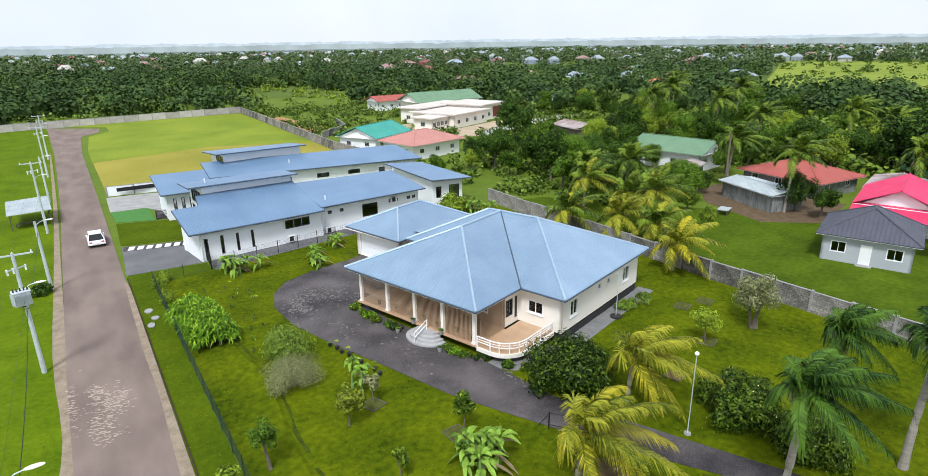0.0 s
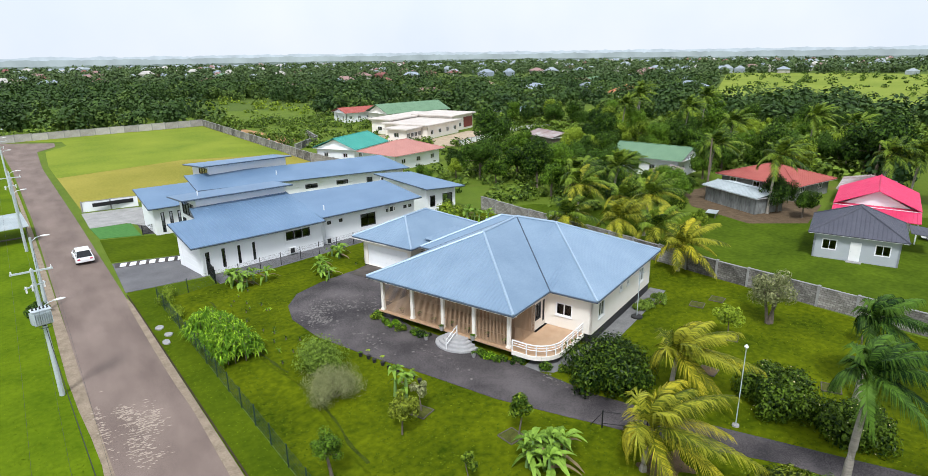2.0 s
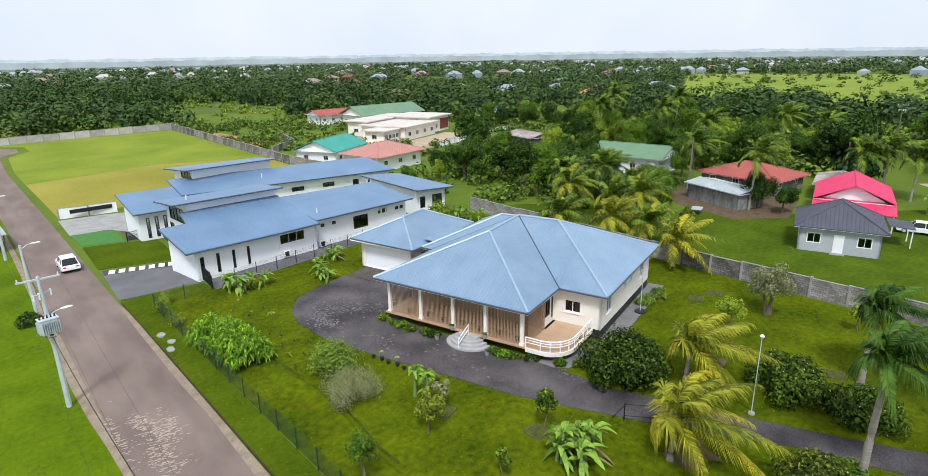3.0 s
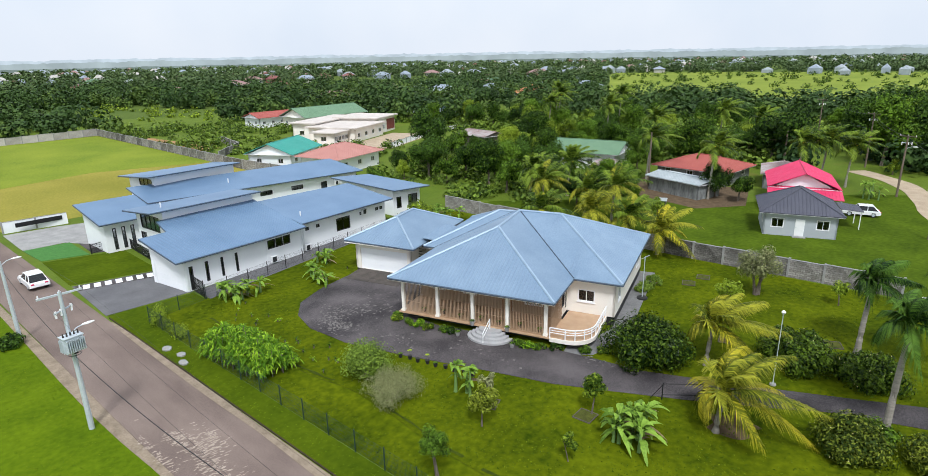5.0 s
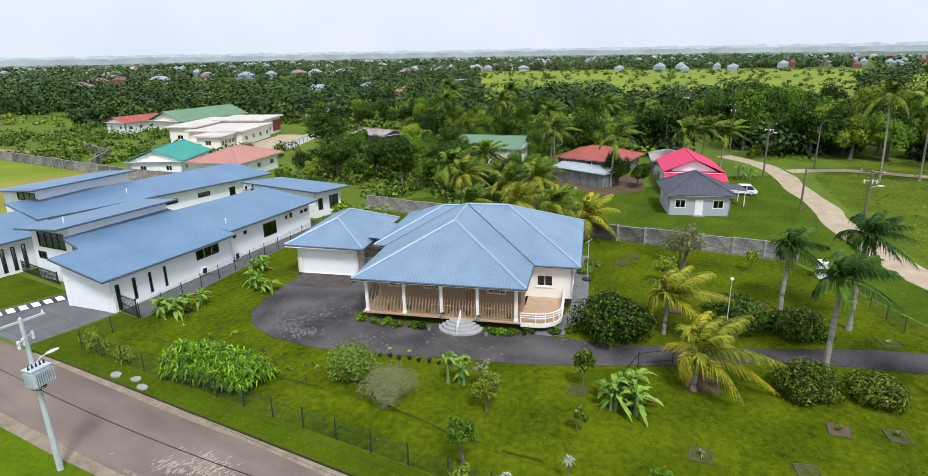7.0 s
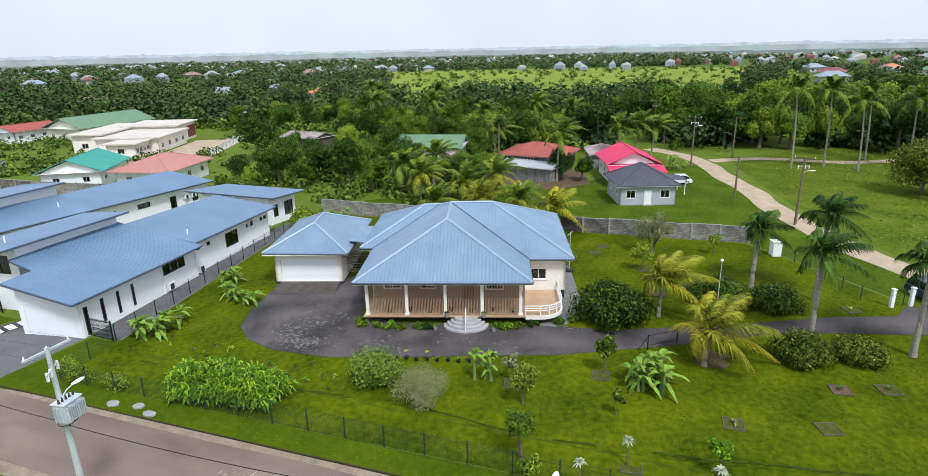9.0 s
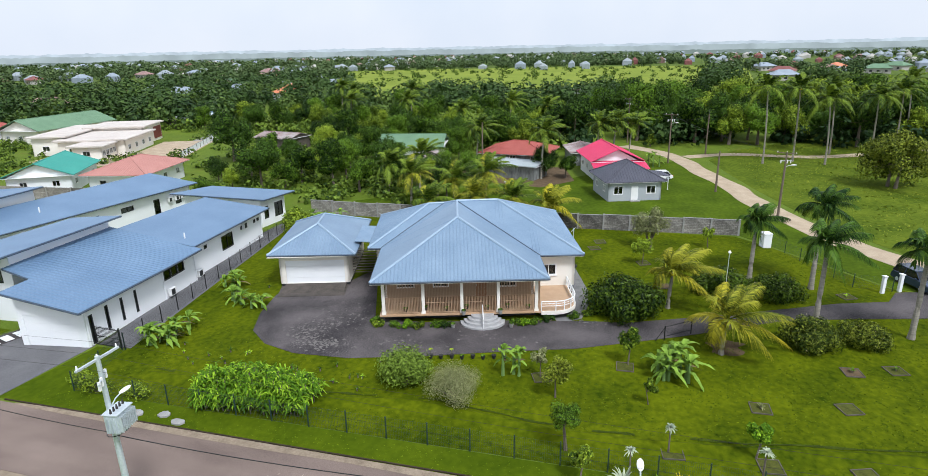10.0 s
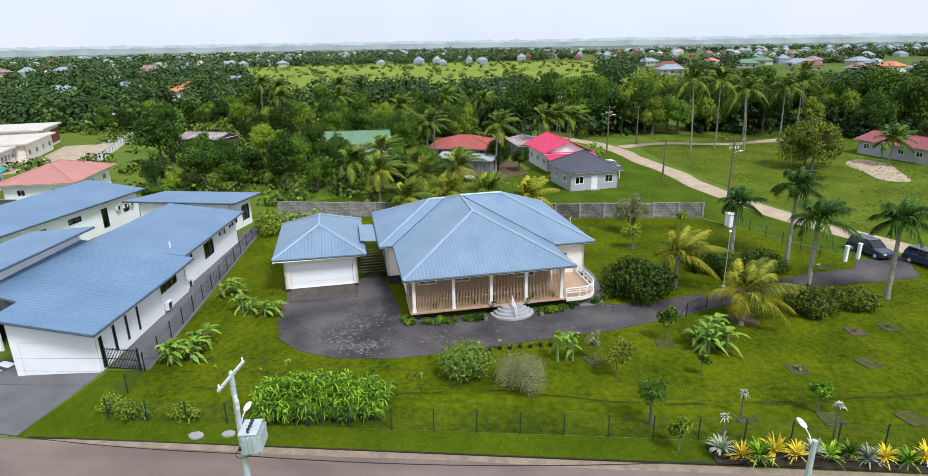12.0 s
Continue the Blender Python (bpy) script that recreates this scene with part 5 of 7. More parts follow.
for k, (x, y, h) in enumerate(((79.4, 38.2, 8.0), (94.7, 29.9, 7.4), (85.1, -29.6, 4.4), (96.7, 26.9, 7.5), (100.5, 23.9, 6.8), (68.86, 56.31, 5.5), (63.11, 59.40, 5.0), (86.0, 51.1, 7.5), (108.3, 60.4, 8.5), (113.5, 89.3, 10.0), (126.2, 94.7, 11.0), (121.0, 77.6, 9.5), (133.6, 81.0, 11), (142.3, 105.6, 11.5), (117.7, 42.8, 8.5), (124.9, 52.4, 9.0))):
    make_palm(x, y, h, 4.6, LEAF_COCO_GREEN, "green coconut palm among the trees", 100 + k, 18, (0.5, -0.4), 0.16, wind=0.7, group="coconut palms", leaflets=30, width=0.85, blade=0.075)

# banana plants, agaves, crotons
for k, (x, y, h, n, label) in enumerate(((13.77, 59.31, 1.2, 5, "clump of banana plants by the fence"), (15.07, 58.69, 1.3, 4, "clump of banana plants by the fence"), (20.37, 55.36, 0.8, 2, "small banana plants on the grass"),
                                         (22.14, 57.34, 1.2, 3, "banana plants beside the path"), (25.28, 60.70, 1.1, 3, "banana plants beside the path"), (15.27, 31.44, 2.1, 3, "banana plants on the lawn by the drive"),
                                         (17.54, 20.25, 1.7, 6, "wide banana clump with drooping leaves by the drive"), (17.04, 20.86, 1.3, 4, "wide banana clump with drooping leaves by the drive"), (93.5, 19.5, 2.2, 4, "banana clump by the dirt road"),
                                         (45.46, 62.10, 1.6, 3, "banana plants behind the garage"), (47.22, 61.17, 1.5, 3, "banana plants behind the garage"))):
    make_banana(x, y, h, n, label, 200 + k, leaf=1.4 if k == 5 else 1.9, spread=0.22 if k == 5 else 0.7)


# ---- lawns, beds, verges ----
DUST = ramp_material("trodden_dust", (0.16, 0.125, 0.09), (0.33, 0.27, 0.20), 1.2, 0.95, 0, 0.4, 9, spec=0.1)
GARDEN = ramp_material("garden_lawn_grass", (0.024, 0.045, 0.0010), (0.112, 0.140, 0.0026), 0.22, 0.95, 0, 0.6, 2.2, spec=0.04, span=(0.33, 0.66))
VERGE = ramp_material("bright_verge_grass", (0.030, 0.056, 0.0015), (0.090, 0.128, 0.004), 0.25, 0.95, 0, 0.6, 2.2, spec=0.04, span=(0.27, 0.72))
sheet("garden_lawn", [(6.77, 59.83), (7.08, -30.80), (24.45, -20.99), (36.90, -2.98), (37.89, 0.63), (48.60, 8.87), (51.62, 11.67), (51.06, 64.06), (46.00, 66.06), (12.17, 60.74)], 0.015, GARDEN, "mown olive-green garden lawn", "lawn")
BRIGHT_VERGE = ramp_material("lush_verge_grass", (0.046, 0.088, 0.002), (0.125, 0.185, 0.005), 0.25, 0.95, 0, 0.6, 2.6, spec=0.04, span=(0.28, 0.72))
sheet("verge_west", [(-0.84, -60.95), (-1.08, 46.40), (-0.83, 72.62), (-0.5, 103.9), (-0.7, 151.5), (-2.0, 205.6), (-71.2, 198.9), (-69.6, -60.6)], 0.012, BRIGHT_VERGE, "bright green grass beside the road", "lawn")
sheet("verge_east", [(4.75, -61.11), (7.00, -61.12), (6.72, 59.83), (12.27, 60.74), (12.25, 63.37), (4.82, 64.10), (4.73, 50.38), (4.59, 40.26)], 0.014, VERGE, "strip of bright grass between road and fence", "lawn")
sheet("neighbour_lawn", [(5.18, 75.13), (12.96, 72.99), (13.32, 82.98), (10.19, 84.24), (5.57, 85.76)], 0.025, VERGE, "small bright green front lawn", "lawn")
sheet("field_north", [(5.7, 137.0), (5.7, 153.2), (7.1, 178.5), (12.4, 187.4), (12.3, 197.5), (0.7, 209.0), (51.7, 207.5), (50.9, 154.6), (50.6, 134.9), (29.2, 142.8)], 0.05, ramp_material("lush_field_grass", (0.10, 0.160, 0.009), (0.24, 0.28, 0.028), 0.08, 0.9, 0, 0.5, 2.5, spec=0.12), "lush green far part of the field", "field")
YARD = ramp_material("uneven_yard_grass", (0.026, 0.050, 0.003), (0.092, 0.140, 0.008), 0.22, 0.95, 0, 0.7, 2.0, spec=0.04, span=(0.28, 0.72))
sheet("yard_lawn", [(34.42, -7.59), (41.39, -4.71), (50.18, -0.03), (61.85, 4.99), (79.03, 8.70), (92.3, 11.0), (100.7, 13.5), (95.8, 21.5), (80.50, 33.47), (68.91, 51.37), (59.20, 63.42), (51.63, 65.54), (52.21, 11.23), (48.71, 8.44), (38.08, 0.29), (37.00, -2.98)], 0.018, YARD, "neighbour's bright green lawn beyond the wall", "lawn")
MEADOW = ramp_material("rough_meadow_grass", (0.030, 0.060, 0.004), (0.135, 0.175, 0.016), 0.16, 0.95, 0, 0.8, 1.6, spec=0.04, span=(0.3, 0.7))
sheet("meadow", [(20.46, -21.89), (41.40, -8.18), (50.21, -3.60), (61.88, 1.47), (79.08, 5.33), (92.3, 7.7), (101.7, 9.0), (113.9, 2.6), (135.3, -18.2), (117.7, -60.9), (40.23, -61.58), (10.46, -40.97)], 0.02, MEADOW, "rough green meadow beside the dirt road", "meadow")
sheet("road_shoulder_west", smooth_line([(-1.53, -55.91), (-0.74, -20.68), (-1.14, 9.52), (-1.78, 28.20), (-1.29, 36.34), (-1.70, 48.44), (-1.41, 70.60), (-1.2, 100.8), (-1.4, 151.5), (-1.1, 151.5), (-0.7, 100.8), (-0.78, 60.54), (-0.67, 30.30), (-0.44, -20.68), (-0.63, -55.91)], 3), 0.03, DUST, "worn sandy strip at the road's edge", "verge")
sheet("road_shoulder_east", smooth_line([(4.46, -55.95), (4.36, -20.69), (4.13, 9.46), (4.11, 21.71), (4.00, 30.12), (4.20, 38.25), (4.11, 45.32), (4.31, 60.49), (4.66, 60.48), (4.66, 45.32), (4.63, 30.11), (4.63, 9.45), (4.77, -20.69), (4.76, -56.04)], 3), 0.058, DUST, "sandy dust along the road's edge", "verge")


ROAD_CHIP = ramp_material("pale_road_chips", (0.26, 0.21, 0.17), (0.46, 0.39, 0.32), 1.5, 0.95, 0, 0.3, 12, spec=0.1)


def road_wear():
    """Pale chips and short streaks where the road's skin has broken up."""
    g = np.random.default_rng(8)
    bm = bmesh.new()
    for cx, cy, sx, sy, n in ((1.3, 39.4, 0.45, 0.9, 150), (2.1, 39.6, 0.3, 0.9, 90), (0.7, 41.2, 0.35, 0.6, 70), (1.1, 36.0, 0.4, 1.0, 90), (0.3, 37.0, 0.3, 1.2, 40), (-0.7, 40.5, 0.16, 2.0, 60)):
        for _ in range(n):
            x, y, r = cx + g.normal() * sx, cy + g.normal() * sy, g.uniform(0.02, 0.06)
            long = r * g.uniform(1.2, 4.5)
            pts = [(x + long * g.uniform(0.7, 1.2) * math.cos(a) + 0.4 * r * math.sin(a), y + r * g.uniform(0.6, 1.2) * math.sin(a) - 0.25 * long * math.cos(a)) for a in (0.3, 1.6, 2.9, 4.2, 5.4)]
            zz = 0.054 + g.uniform(0, 0.008)
            bm.faces.new([bm.verts.new((*p, zz)) for p in pts])
    tagged(part("road_wear", bm, ROAD_CHIP, None, "pale broken chips in the worn road surface", kind="stuff"), category="road wear")


road_wear()
sheet("bare_patch", smooth_line([(21.66, 15.96), (22.36, 15.26), (23.05, 15.68), (23.75, 14.98), (24.05, 16.18), (24.73, 16.82), (23.73, 17.11), (23.33, 17.94), (22.53, 17.43), (21.74, 17.53)], 3), 0.022, EARTH, "bare reddish earth round a palm", "earth")
sheet("side_yard", [(10.48, 85.03), (13.41, 83.37), (13.88, 85.86), (10.8, 91.4)], 0.03, ASPHALT, "dark paving beside the white house", "paving")


def build_ditch():
    """A shallow dark swale along the lawn."""
    line = smooth_line([(10.10, 56.35), (10.24, 50.29), (10.19, 42.60), (10.94, 36.13), (10.08, 28.02), (10.38, 20.71), (12.01, 9.31), (13.99, -4.66)], 5, closed=False)
    bm = bmesh.new()
    prev = None
    for i, (x, y) in enumerate(line):
        w = 0.28 + 0.06 * math.sin(i * 1.7)
        row = [bm.verts.new((x + dx, y, z)) for dx, z in ((-1.5, 0.018), (-w, 0.15), (0, 0.028), (w * 0.6, 0.022), (0.9, 0.018))]
        if prev:
            for a in range(4):
                bm.faces.new((prev[a], row[a], row[a + 1], prev[a + 1]))
        prev = row
    bmesh.ops.recalc_face_normals(bm, faces=bm.faces)
    tagged(part("swale", bm, GARDEN, None, "shallow grassed swale crossing the lawn", kind="structure"), category="swale")


build_ditch()


def ditch_cut():
    """Cut of the swale, its width wandering, the bank's shadow painted as dark grass."""
    line = smooth_line([(10.40, 56.34), (10.54, 50.28), (10.49, 42.60), (11.24, 36.12), (10.38, 28.02), (10.69, 20.72), (12.31, 9.29), (14.29, -4.66)], 14, closed=False)
    g = np.random.default_rng(61)
    bm = bmesh.new()
    prev = None
    for i, p in enumerate(line):
        w = 0.012 + 0.09 * abs(math.sin(i * 0.37) * math.sin(i * 0.83 + 1)) + g.uniform(0, 0.03)
        row = [bm.verts.new((p[0] + dx + 0.06 * math.sin(i * 0.9), p[1], z)) for dx, z in ((-w - 0.05, 0.05), (-w, 0.036), (w, 0.034), (w + 0.04, 0.012))]
        if prev and (math.sin(i * 0.61) + math.sin(i * 0.23 + 2)) > -0.5:
            for a in range(3):
                bm.faces.new((prev[a], row[a], row[a + 1], prev[a + 1]))
        prev = row
    bmesh.ops.recalc_face_normals(bm, faces=bm.faces)
    tagged(part("ditch", bm, DITCH_SHADE, None, "narrow ditch across the lawn, its bank's shadow painted dark", kind="structure"), category="ditch")


# dark grass tone that paints the bank's shadow into the ditch
DITCH_SHADE = ramp_material("ditch_shade_grass", (0.016, 0.028, 0.002), (0.060, 0.085, 0.004), 1.5, 0.8, 0, 0.4, 12, spec=0.1)
ditch_cut()


WEEDY_SOIL = ramp_material("weedy_bed_soil", (0.035, 0.040, 0.012), (0.105, 0.115, 0.025), 2.2, 0.95, 0, 0.5, 14, spec=0.05)


def square_bed(x, y, rot, w=1.2, l=1.2, label="square planting bed edged with old boards"):
    t = thing("planting_bed", pose(x, y, 0, 0, 0, rot), label, "planting bed", "square planting beds")
    bm = bmesh.new()
    box(bm, -w / 2 + 0.04, -l / 2 + 0.04, -0.02, w / 2 - 0.04, l / 2 - 0.04, 0.06)
    part("soil", bm, [WEEDY_SOIL, WEEDY_SOIL, EARTH, WEEDY_SOIL][int(x * 7) % 4], t)
    for a in ((-w / 2, -l / 2, w / 2, -l / 2 + 0.045), (-w / 2, l / 2 - 0.045, w / 2, l / 2), (-w / 2, -l / 2 + 0.045, -w / 2 + 0.045, l / 2 - 0.045), (w / 2 - 0.045, -l / 2 + 0.045, w / 2, l / 2 - 0.045)):
        part("board", boxes((a[0], a[1], -0.03, a[2], a[3], 0.09)), OLD_WOOD, t)


for x, y in ((18.21, 23.73), (15.48, 29.22), (20.91, 8.78), (21.80, 5.88), (14.94, 15.59), (16.06, 10.40), (9.27, 21.10), (9.27, 16.13), (9.59, 11.43), (34.08, 20.44), (36.46, 17.81), (40.16, 22.12), (44.01, 27.30), (46.47, 26.79), (38.27, 13.99), (35.01, 4.98)):
    square_bed(x, y, (x * 37) % 24)
for k, (x, y, m) in enumerate(((20.91, 8.78, LEAF_TREE), (21.80, 5.88, LEAF_TREE), (14.94, 15.59, LEAF_GREY), (35.01, 4.98, LEAF_HEDGE))):
    rosette(x, y, 0.5, 14, m, "small young plant in a square bed", 300 + k, 0.03, "plant", "young plants")
for k in range(26):
    rr = np.random.default_rng(900 + k)
    x, y = rr.uniform(11, 26), rr.uniform(40, 60)
    if 14 < x < 30 and 41 < y < 56:
        x = 12.5 + rr.uniform(-1, 1.5)
    if y > 57.5 or x > 24:
        y = 56.8
    rosette(x, y, rr.uniform(0.25, 0.55), 9, [LEAF_TREE, LEAF_HEDGE, LEAF_DARK][k % 3], "small weedy tuft on the lawn", 400 + k, 0.025, "weed", "lawn tufts", name="grass_tuft")


def build_flower_bed():
    sheet("flower_bed", [(4.72, 24.09), (4.85, 7.44), (6.71, 7.42), (6.45, 24.16)], 0.10, DARK_SOIL, "dark soil bed beside the road", "flower bed", 0.12)
    rr = np.random.default_rng(5)
    kinds = ((LEAF_SILVER, "silvery agave in the roadside bed", 0.05), (LEAF_YELLOW, "bright yellow croton in the roadside bed", 0.045), (LEAF_HEDGE, "green strap-leaved lily in the roadside bed", 0.05), (LEAF_YELLOW, "bright yellow croton in the roadside bed", 0.045),
             (LEAF_YELLOW, "bright yellow croton in the roadside bed", 0.045), (LEAF_SILVER, "silvery agave in the roadside bed", 0.05), (LEAF_HEDGE, "green strap-leaved lily in the roadside bed", 0.05), (LEAF_LIGHT, "green strap-leaved lily in the roadside bed", 0.05))
    y = 23.7
    k = 0
    while y > 9:
        m, label, w = kinds[k % 8]
        rosette(5.3 + rr.uniform(-0.3, 0.35), y, rr.uniform(1.0, 1.4), 46, m, label, 500 + k, w, "flower", "roadside bed plants", z=0.1, height=rr.uniform(0.15, 0.5), arch=0.55)
        y -= rr.uniform(0.85, 1.15)
        k += 1
    for x, y, h in ((6.24, 23.43, 2.0), (9.27, 21.31, 1.6), (7.35, 16.95, 2.2)):
        rosette(x, y, 0.55, 40, LEAF_SILVER, "silvery spiky plant on a thin stem", 560 + int(y), 0.035, "plant", "tall silvery plants", height=h, arch=0.8, name="spiky_plant")


build_flower_bed()
for k, (a, b, m) in enumerate(((-0.2, 13.2, LEAF_TREE), (-0.1, 12.2, LEAF_HEDGE), (-0.3, 11.2, LEAF_LIGHT), (-0.1, 9.8, LEAF_TREE), (-0.2, 8.9, LEAF_DARK), (-0.2, 3.4, LEAF_TREE), (-0.3, 2.6, LEAF_HEDGE), (-0.1, 1.7, LEAF_TREE), (0.2, 0.5, LEAF_DARK), (0.6, -1.6, LEAF_TREE), (1.2, -2.8, LEAF_LIGHT), (0.2, 14.6, LEAF_LIGHT), (1.0, 14.9, LEAF_TREE))):
    p = HOUSE @ Vector((a - 1.5, b - 0.55, 0))
    place(make_bush("bush", 0.5, 0.5, 0.75, 420, 0.09, m, "small leafy plant at the foot of the porch", 600 + k, group="porch plants", lumps=8), p.x, p.y, k * 40)
for k, (a, b, z) in enumerate(((-2.0, 7.9, 0), (-2.2, 3.2, 0), (-1.15, 7.0, 0.76), (-1.15, 4.0, 0.76), (-1.8, 8.6, 0))):
    p = pose(0, 0, z) @ HOUSE @ Vector((a, b, 0))
    t = thing("flower_pot", pose(p.x, p.y, p.z), "grey pot with a small green plant by the porch steps", "plant pot", "porch pots")
    bm = bmesh.new()
    tube(bm, [(0, 0, 0), (0, 0, 0.2), (0, 0, 0.34), (0, 0, 0.38)], [0.12, 0.17, 0.19, 0.21], 10)
    bmesh.ops.recalc_face_normals(bm, faces=bm.faces)
    part("pot", bm, CONCRETE, t)
    strap_leaves("leaves", [(0, 0, 0.36)] * 16, [(math.cos(i * 2.4) * 0.5, math.sin(i * 2.4) * 0.5, 0.6) for i in range(16)], [0.45] * 16, 0.03, LEAF_TREE, t)
for k in range(7):
    p = pose(0, 0, 0.8) @ HOUSE @ Vector((-0.35 + 0.25 * (k % 2), 1.6 + k * 1.7, 0))
    t = thing("flower_pot", pose(p.x, p.y, p.z), "dark pot with a leafy plant on the porch floor", "plant pot", "pots on the porch")
    bm = bmesh.new()
    tube(bm, [(0, 0, 0), (0, 0, 0.18), (0, 0, 0.28)], [0.1, 0.14, 0.16], 10)
    bmesh.ops.recalc_face_normals(bm, faces=bm.faces)
    part("pot", bm, CERAMIC, t)
    strap_leaves("leaves", [(0, 0, 0.26)] * 14, [(math.cos(i * 2.4) * 0.5, math.sin(i * 2.4) * 0.5, 0.6) for i in range(14)], [0.5] * 14, 0.04, LEAF_TREE, t)
for k in range(9):
    u = k / 8
    t = thing("flower_pot", pose(16.1 + 1.3 * u + 0.1 * (k % 2), 38.2 - 6.0 * u, 0.03), "black pot with a young plant beside the drive", "plant pot", "pots along the drive")
    bm = bmesh.new()
    tube(bm, [(0, 0, 0), (0, 0, 0.2), (0, 0, 0.3)], [0.11, 0.15, 0.17], 10)
    bmesh.ops.recalc_face_normals(bm, faces=bm.faces)
    part("pot", bm, RUBBER, t)
    if k % 3 != 2:
        strap_leaves("leaves", [(0, 0, 0.28 + 0.4 * (k % 2))] * 12, [(math.cos(i * 2.4) * 0.5, math.sin(i * 2.4) * 0.5, 0.6) for i in range(12)], [0.35] * 12, 0.035, [LEAF_TREE, LEAF_LIGHT][k % 2], t)
        tube_part("stem", [(0, 0, 0.2), (0, 0, 0.3 + 0.4 * (k % 2))], 0.015, BARK, t, sides=5)


# ---- fences and walls ----
def fence_panel_mesh(length, h, step=0.1):
    bm = bmesh.new()
    k = step / 2
    w = 0.003
    while k < length:
        box(bm, k - w, -w, 0.04, k + w, w, h)
        k += step
    for j in range(6):
        z = 0.06 + (h - 0.08) * j / 5
        box(bm, 0.02, -w, z - w, length - 0.02, w, z + w)
    me = bpy.data.meshes.new("mesh_panel")
    bm.to_mesh(me)
    bm.free()
    return me


def mesh_fence(points, label, material, step=2.5, h=1.45, name="fence"):
    t = thing(name, Matrix(), label, "fence")
    post_me = None
    panels = {}
    for (x0, y0), (x1, y1) in zip(points, points[1:]):
        L = math.hypot(x1 - x0, y1 - y0)
        n = max(1, round(L / step))
        rot = math.degrees(math.atan2(y1 - y0, x1 - x0))
        key = round(L / n, 2)
        if key not in panels:
            panels[key] = fence_panel_mesh(L / n, h)
            panels[key].materials.append(material)
        for k in range(n):
            u = k / n
            x, y = x0 + (x1 - x0) * u, y0 + (y1 - y0) * u
            if post_me is None:
                ob = part("post", boxes((-0.03, -0.03, -0.05, 0.03, 0.03, h + 0.08), bevel=0.008), material, t)
                post_me = ob.data
            else:
                ob = new("post", post_me)
                ob.parent = t
            ob.location = (x, y, 0)
            pn = new("mesh_panel", panels[key])
            pn.parent = t
            tagged(pn, kind="stuff")
            pn.matrix_local = pose(x, y, 0, 0, 0, rot)
    ob = new("post", post_me)
    ob.parent = t
    ob.location = (*points[-1], 0)
    return t


mesh_fence([(6.97, -10.64), (6.67, 59.64), (12.27, 60.74)], "dark green wire mesh fence along the road verge", GREEN_IRON)
mesh_fence([(12.27, 60.74), (46.00, 66.16)], "dark wire mesh fence between the two plots", BLACK_IRON)
mesh_fence([(48.71, 8.44), (37.58, 3.75), (37.19, 0.73)], "thin wire mesh fence at the lawn edge", GREEN_IRON, h=1.3)


def bar_fence(p0, p1, h, label, name="gate", step=0.12, material=BLACK_IRON, category="gate"):
    L = math.hypot(p1[0] - p0[0], p1[1] - p0[1])
    t = thing(name, pose(p0[0], p0[1], 0, 0, 0, math.degrees(math.atan2(p1[1] - p0[1], p1[0] - p0[0]))), label, category)
    me = None
    k = 0.08
    while k < L - 0.05:
        if me is None:
            ob = part("bar", boxes((-0.012, -0.012, 0.08, 0.012, 0.012, h)), material, t)
            me = ob.data
        else:
            ob = new("bar", me)
            ob.parent = t
        ob.location = (k, 0, 0)
        k += step
    for z in (0.14, h * 0.5, h - 0.12):
        part("cross_bar", boxes((0, -0.02, z - 0.02, L, 0.02, z + 0.02)), material, t)
    for x in (0, L):
        part("post", boxes((x - 0.045, -0.045, -0.05, x + 0.045, 0.045, h + 0.1)), material, t)


bar_fence((12.49, 63.87), (12.27, 61.04), 1.7, "black iron bar gate at the side of the white house")
bar_fence((10.29, 84.64), (16.87, 86.89), 1.2, "black iron railing before the white house", "railing", category="railing")
bar_fence((13.64, 75.60), (14.11, 83.56), 1.3, "black iron railing beside the house entrance", "railing", category="railing")


def brick_wall_material():
    m = ramp_material("grey_block_masonry", (0.075, 0.072, 0.066), (0.38, 0.365, 0.34), 0.6, 0.95, 0, 0.4, 8, per_object=0.3)
    n, l = m.node_tree.nodes, m.node_tree.links
    b = n["Principled BSDF"]
    tc, br, mx = n.new("ShaderNodeTexCoord"), n.new("ShaderNodeTexBrick"), n.new("ShaderNodeMix")
    mp = n.new("ShaderNodeMapping")
    mp.inputs["Rotation"].default_value = (radians(90), 0, 0)
    l.new(tc.outputs["Object"], mp.inputs["Vector"])
    l.new(mp.outputs["Vector"], br.inputs["Vector"])
    br.inputs["Scale"].default_value, br.inputs["Brick Width"].default_value, br.inputs["Row Height"].default_value, br.inputs["Mortar Size"].default_value = 1.0, 0.4, 0.2, 0.014
    br.inputs["Color1"].default_value, br.inputs["Color2"].default_value, br.inputs["Mortar"].default_value = (1, 1, 1, 1), (0.62, 0.6, 0.58, 1), (0.4, 0.39, 0.38, 1)
    mx.data_type, mx.blend_type = "RGBA", "MULTIPLY"
    mx.inputs["Factor"].default_value = 1.0
    src = b.inputs["Base Color"].links[0].from_socket
    l.new(src, mx.inputs["A"])
    l.new(br.outputs["Color"], mx.inputs["B"])
    l.new(mx.outputs["Result"], b.inputs["Base Color"])
    return m


MASONRY = brick_wall_material()


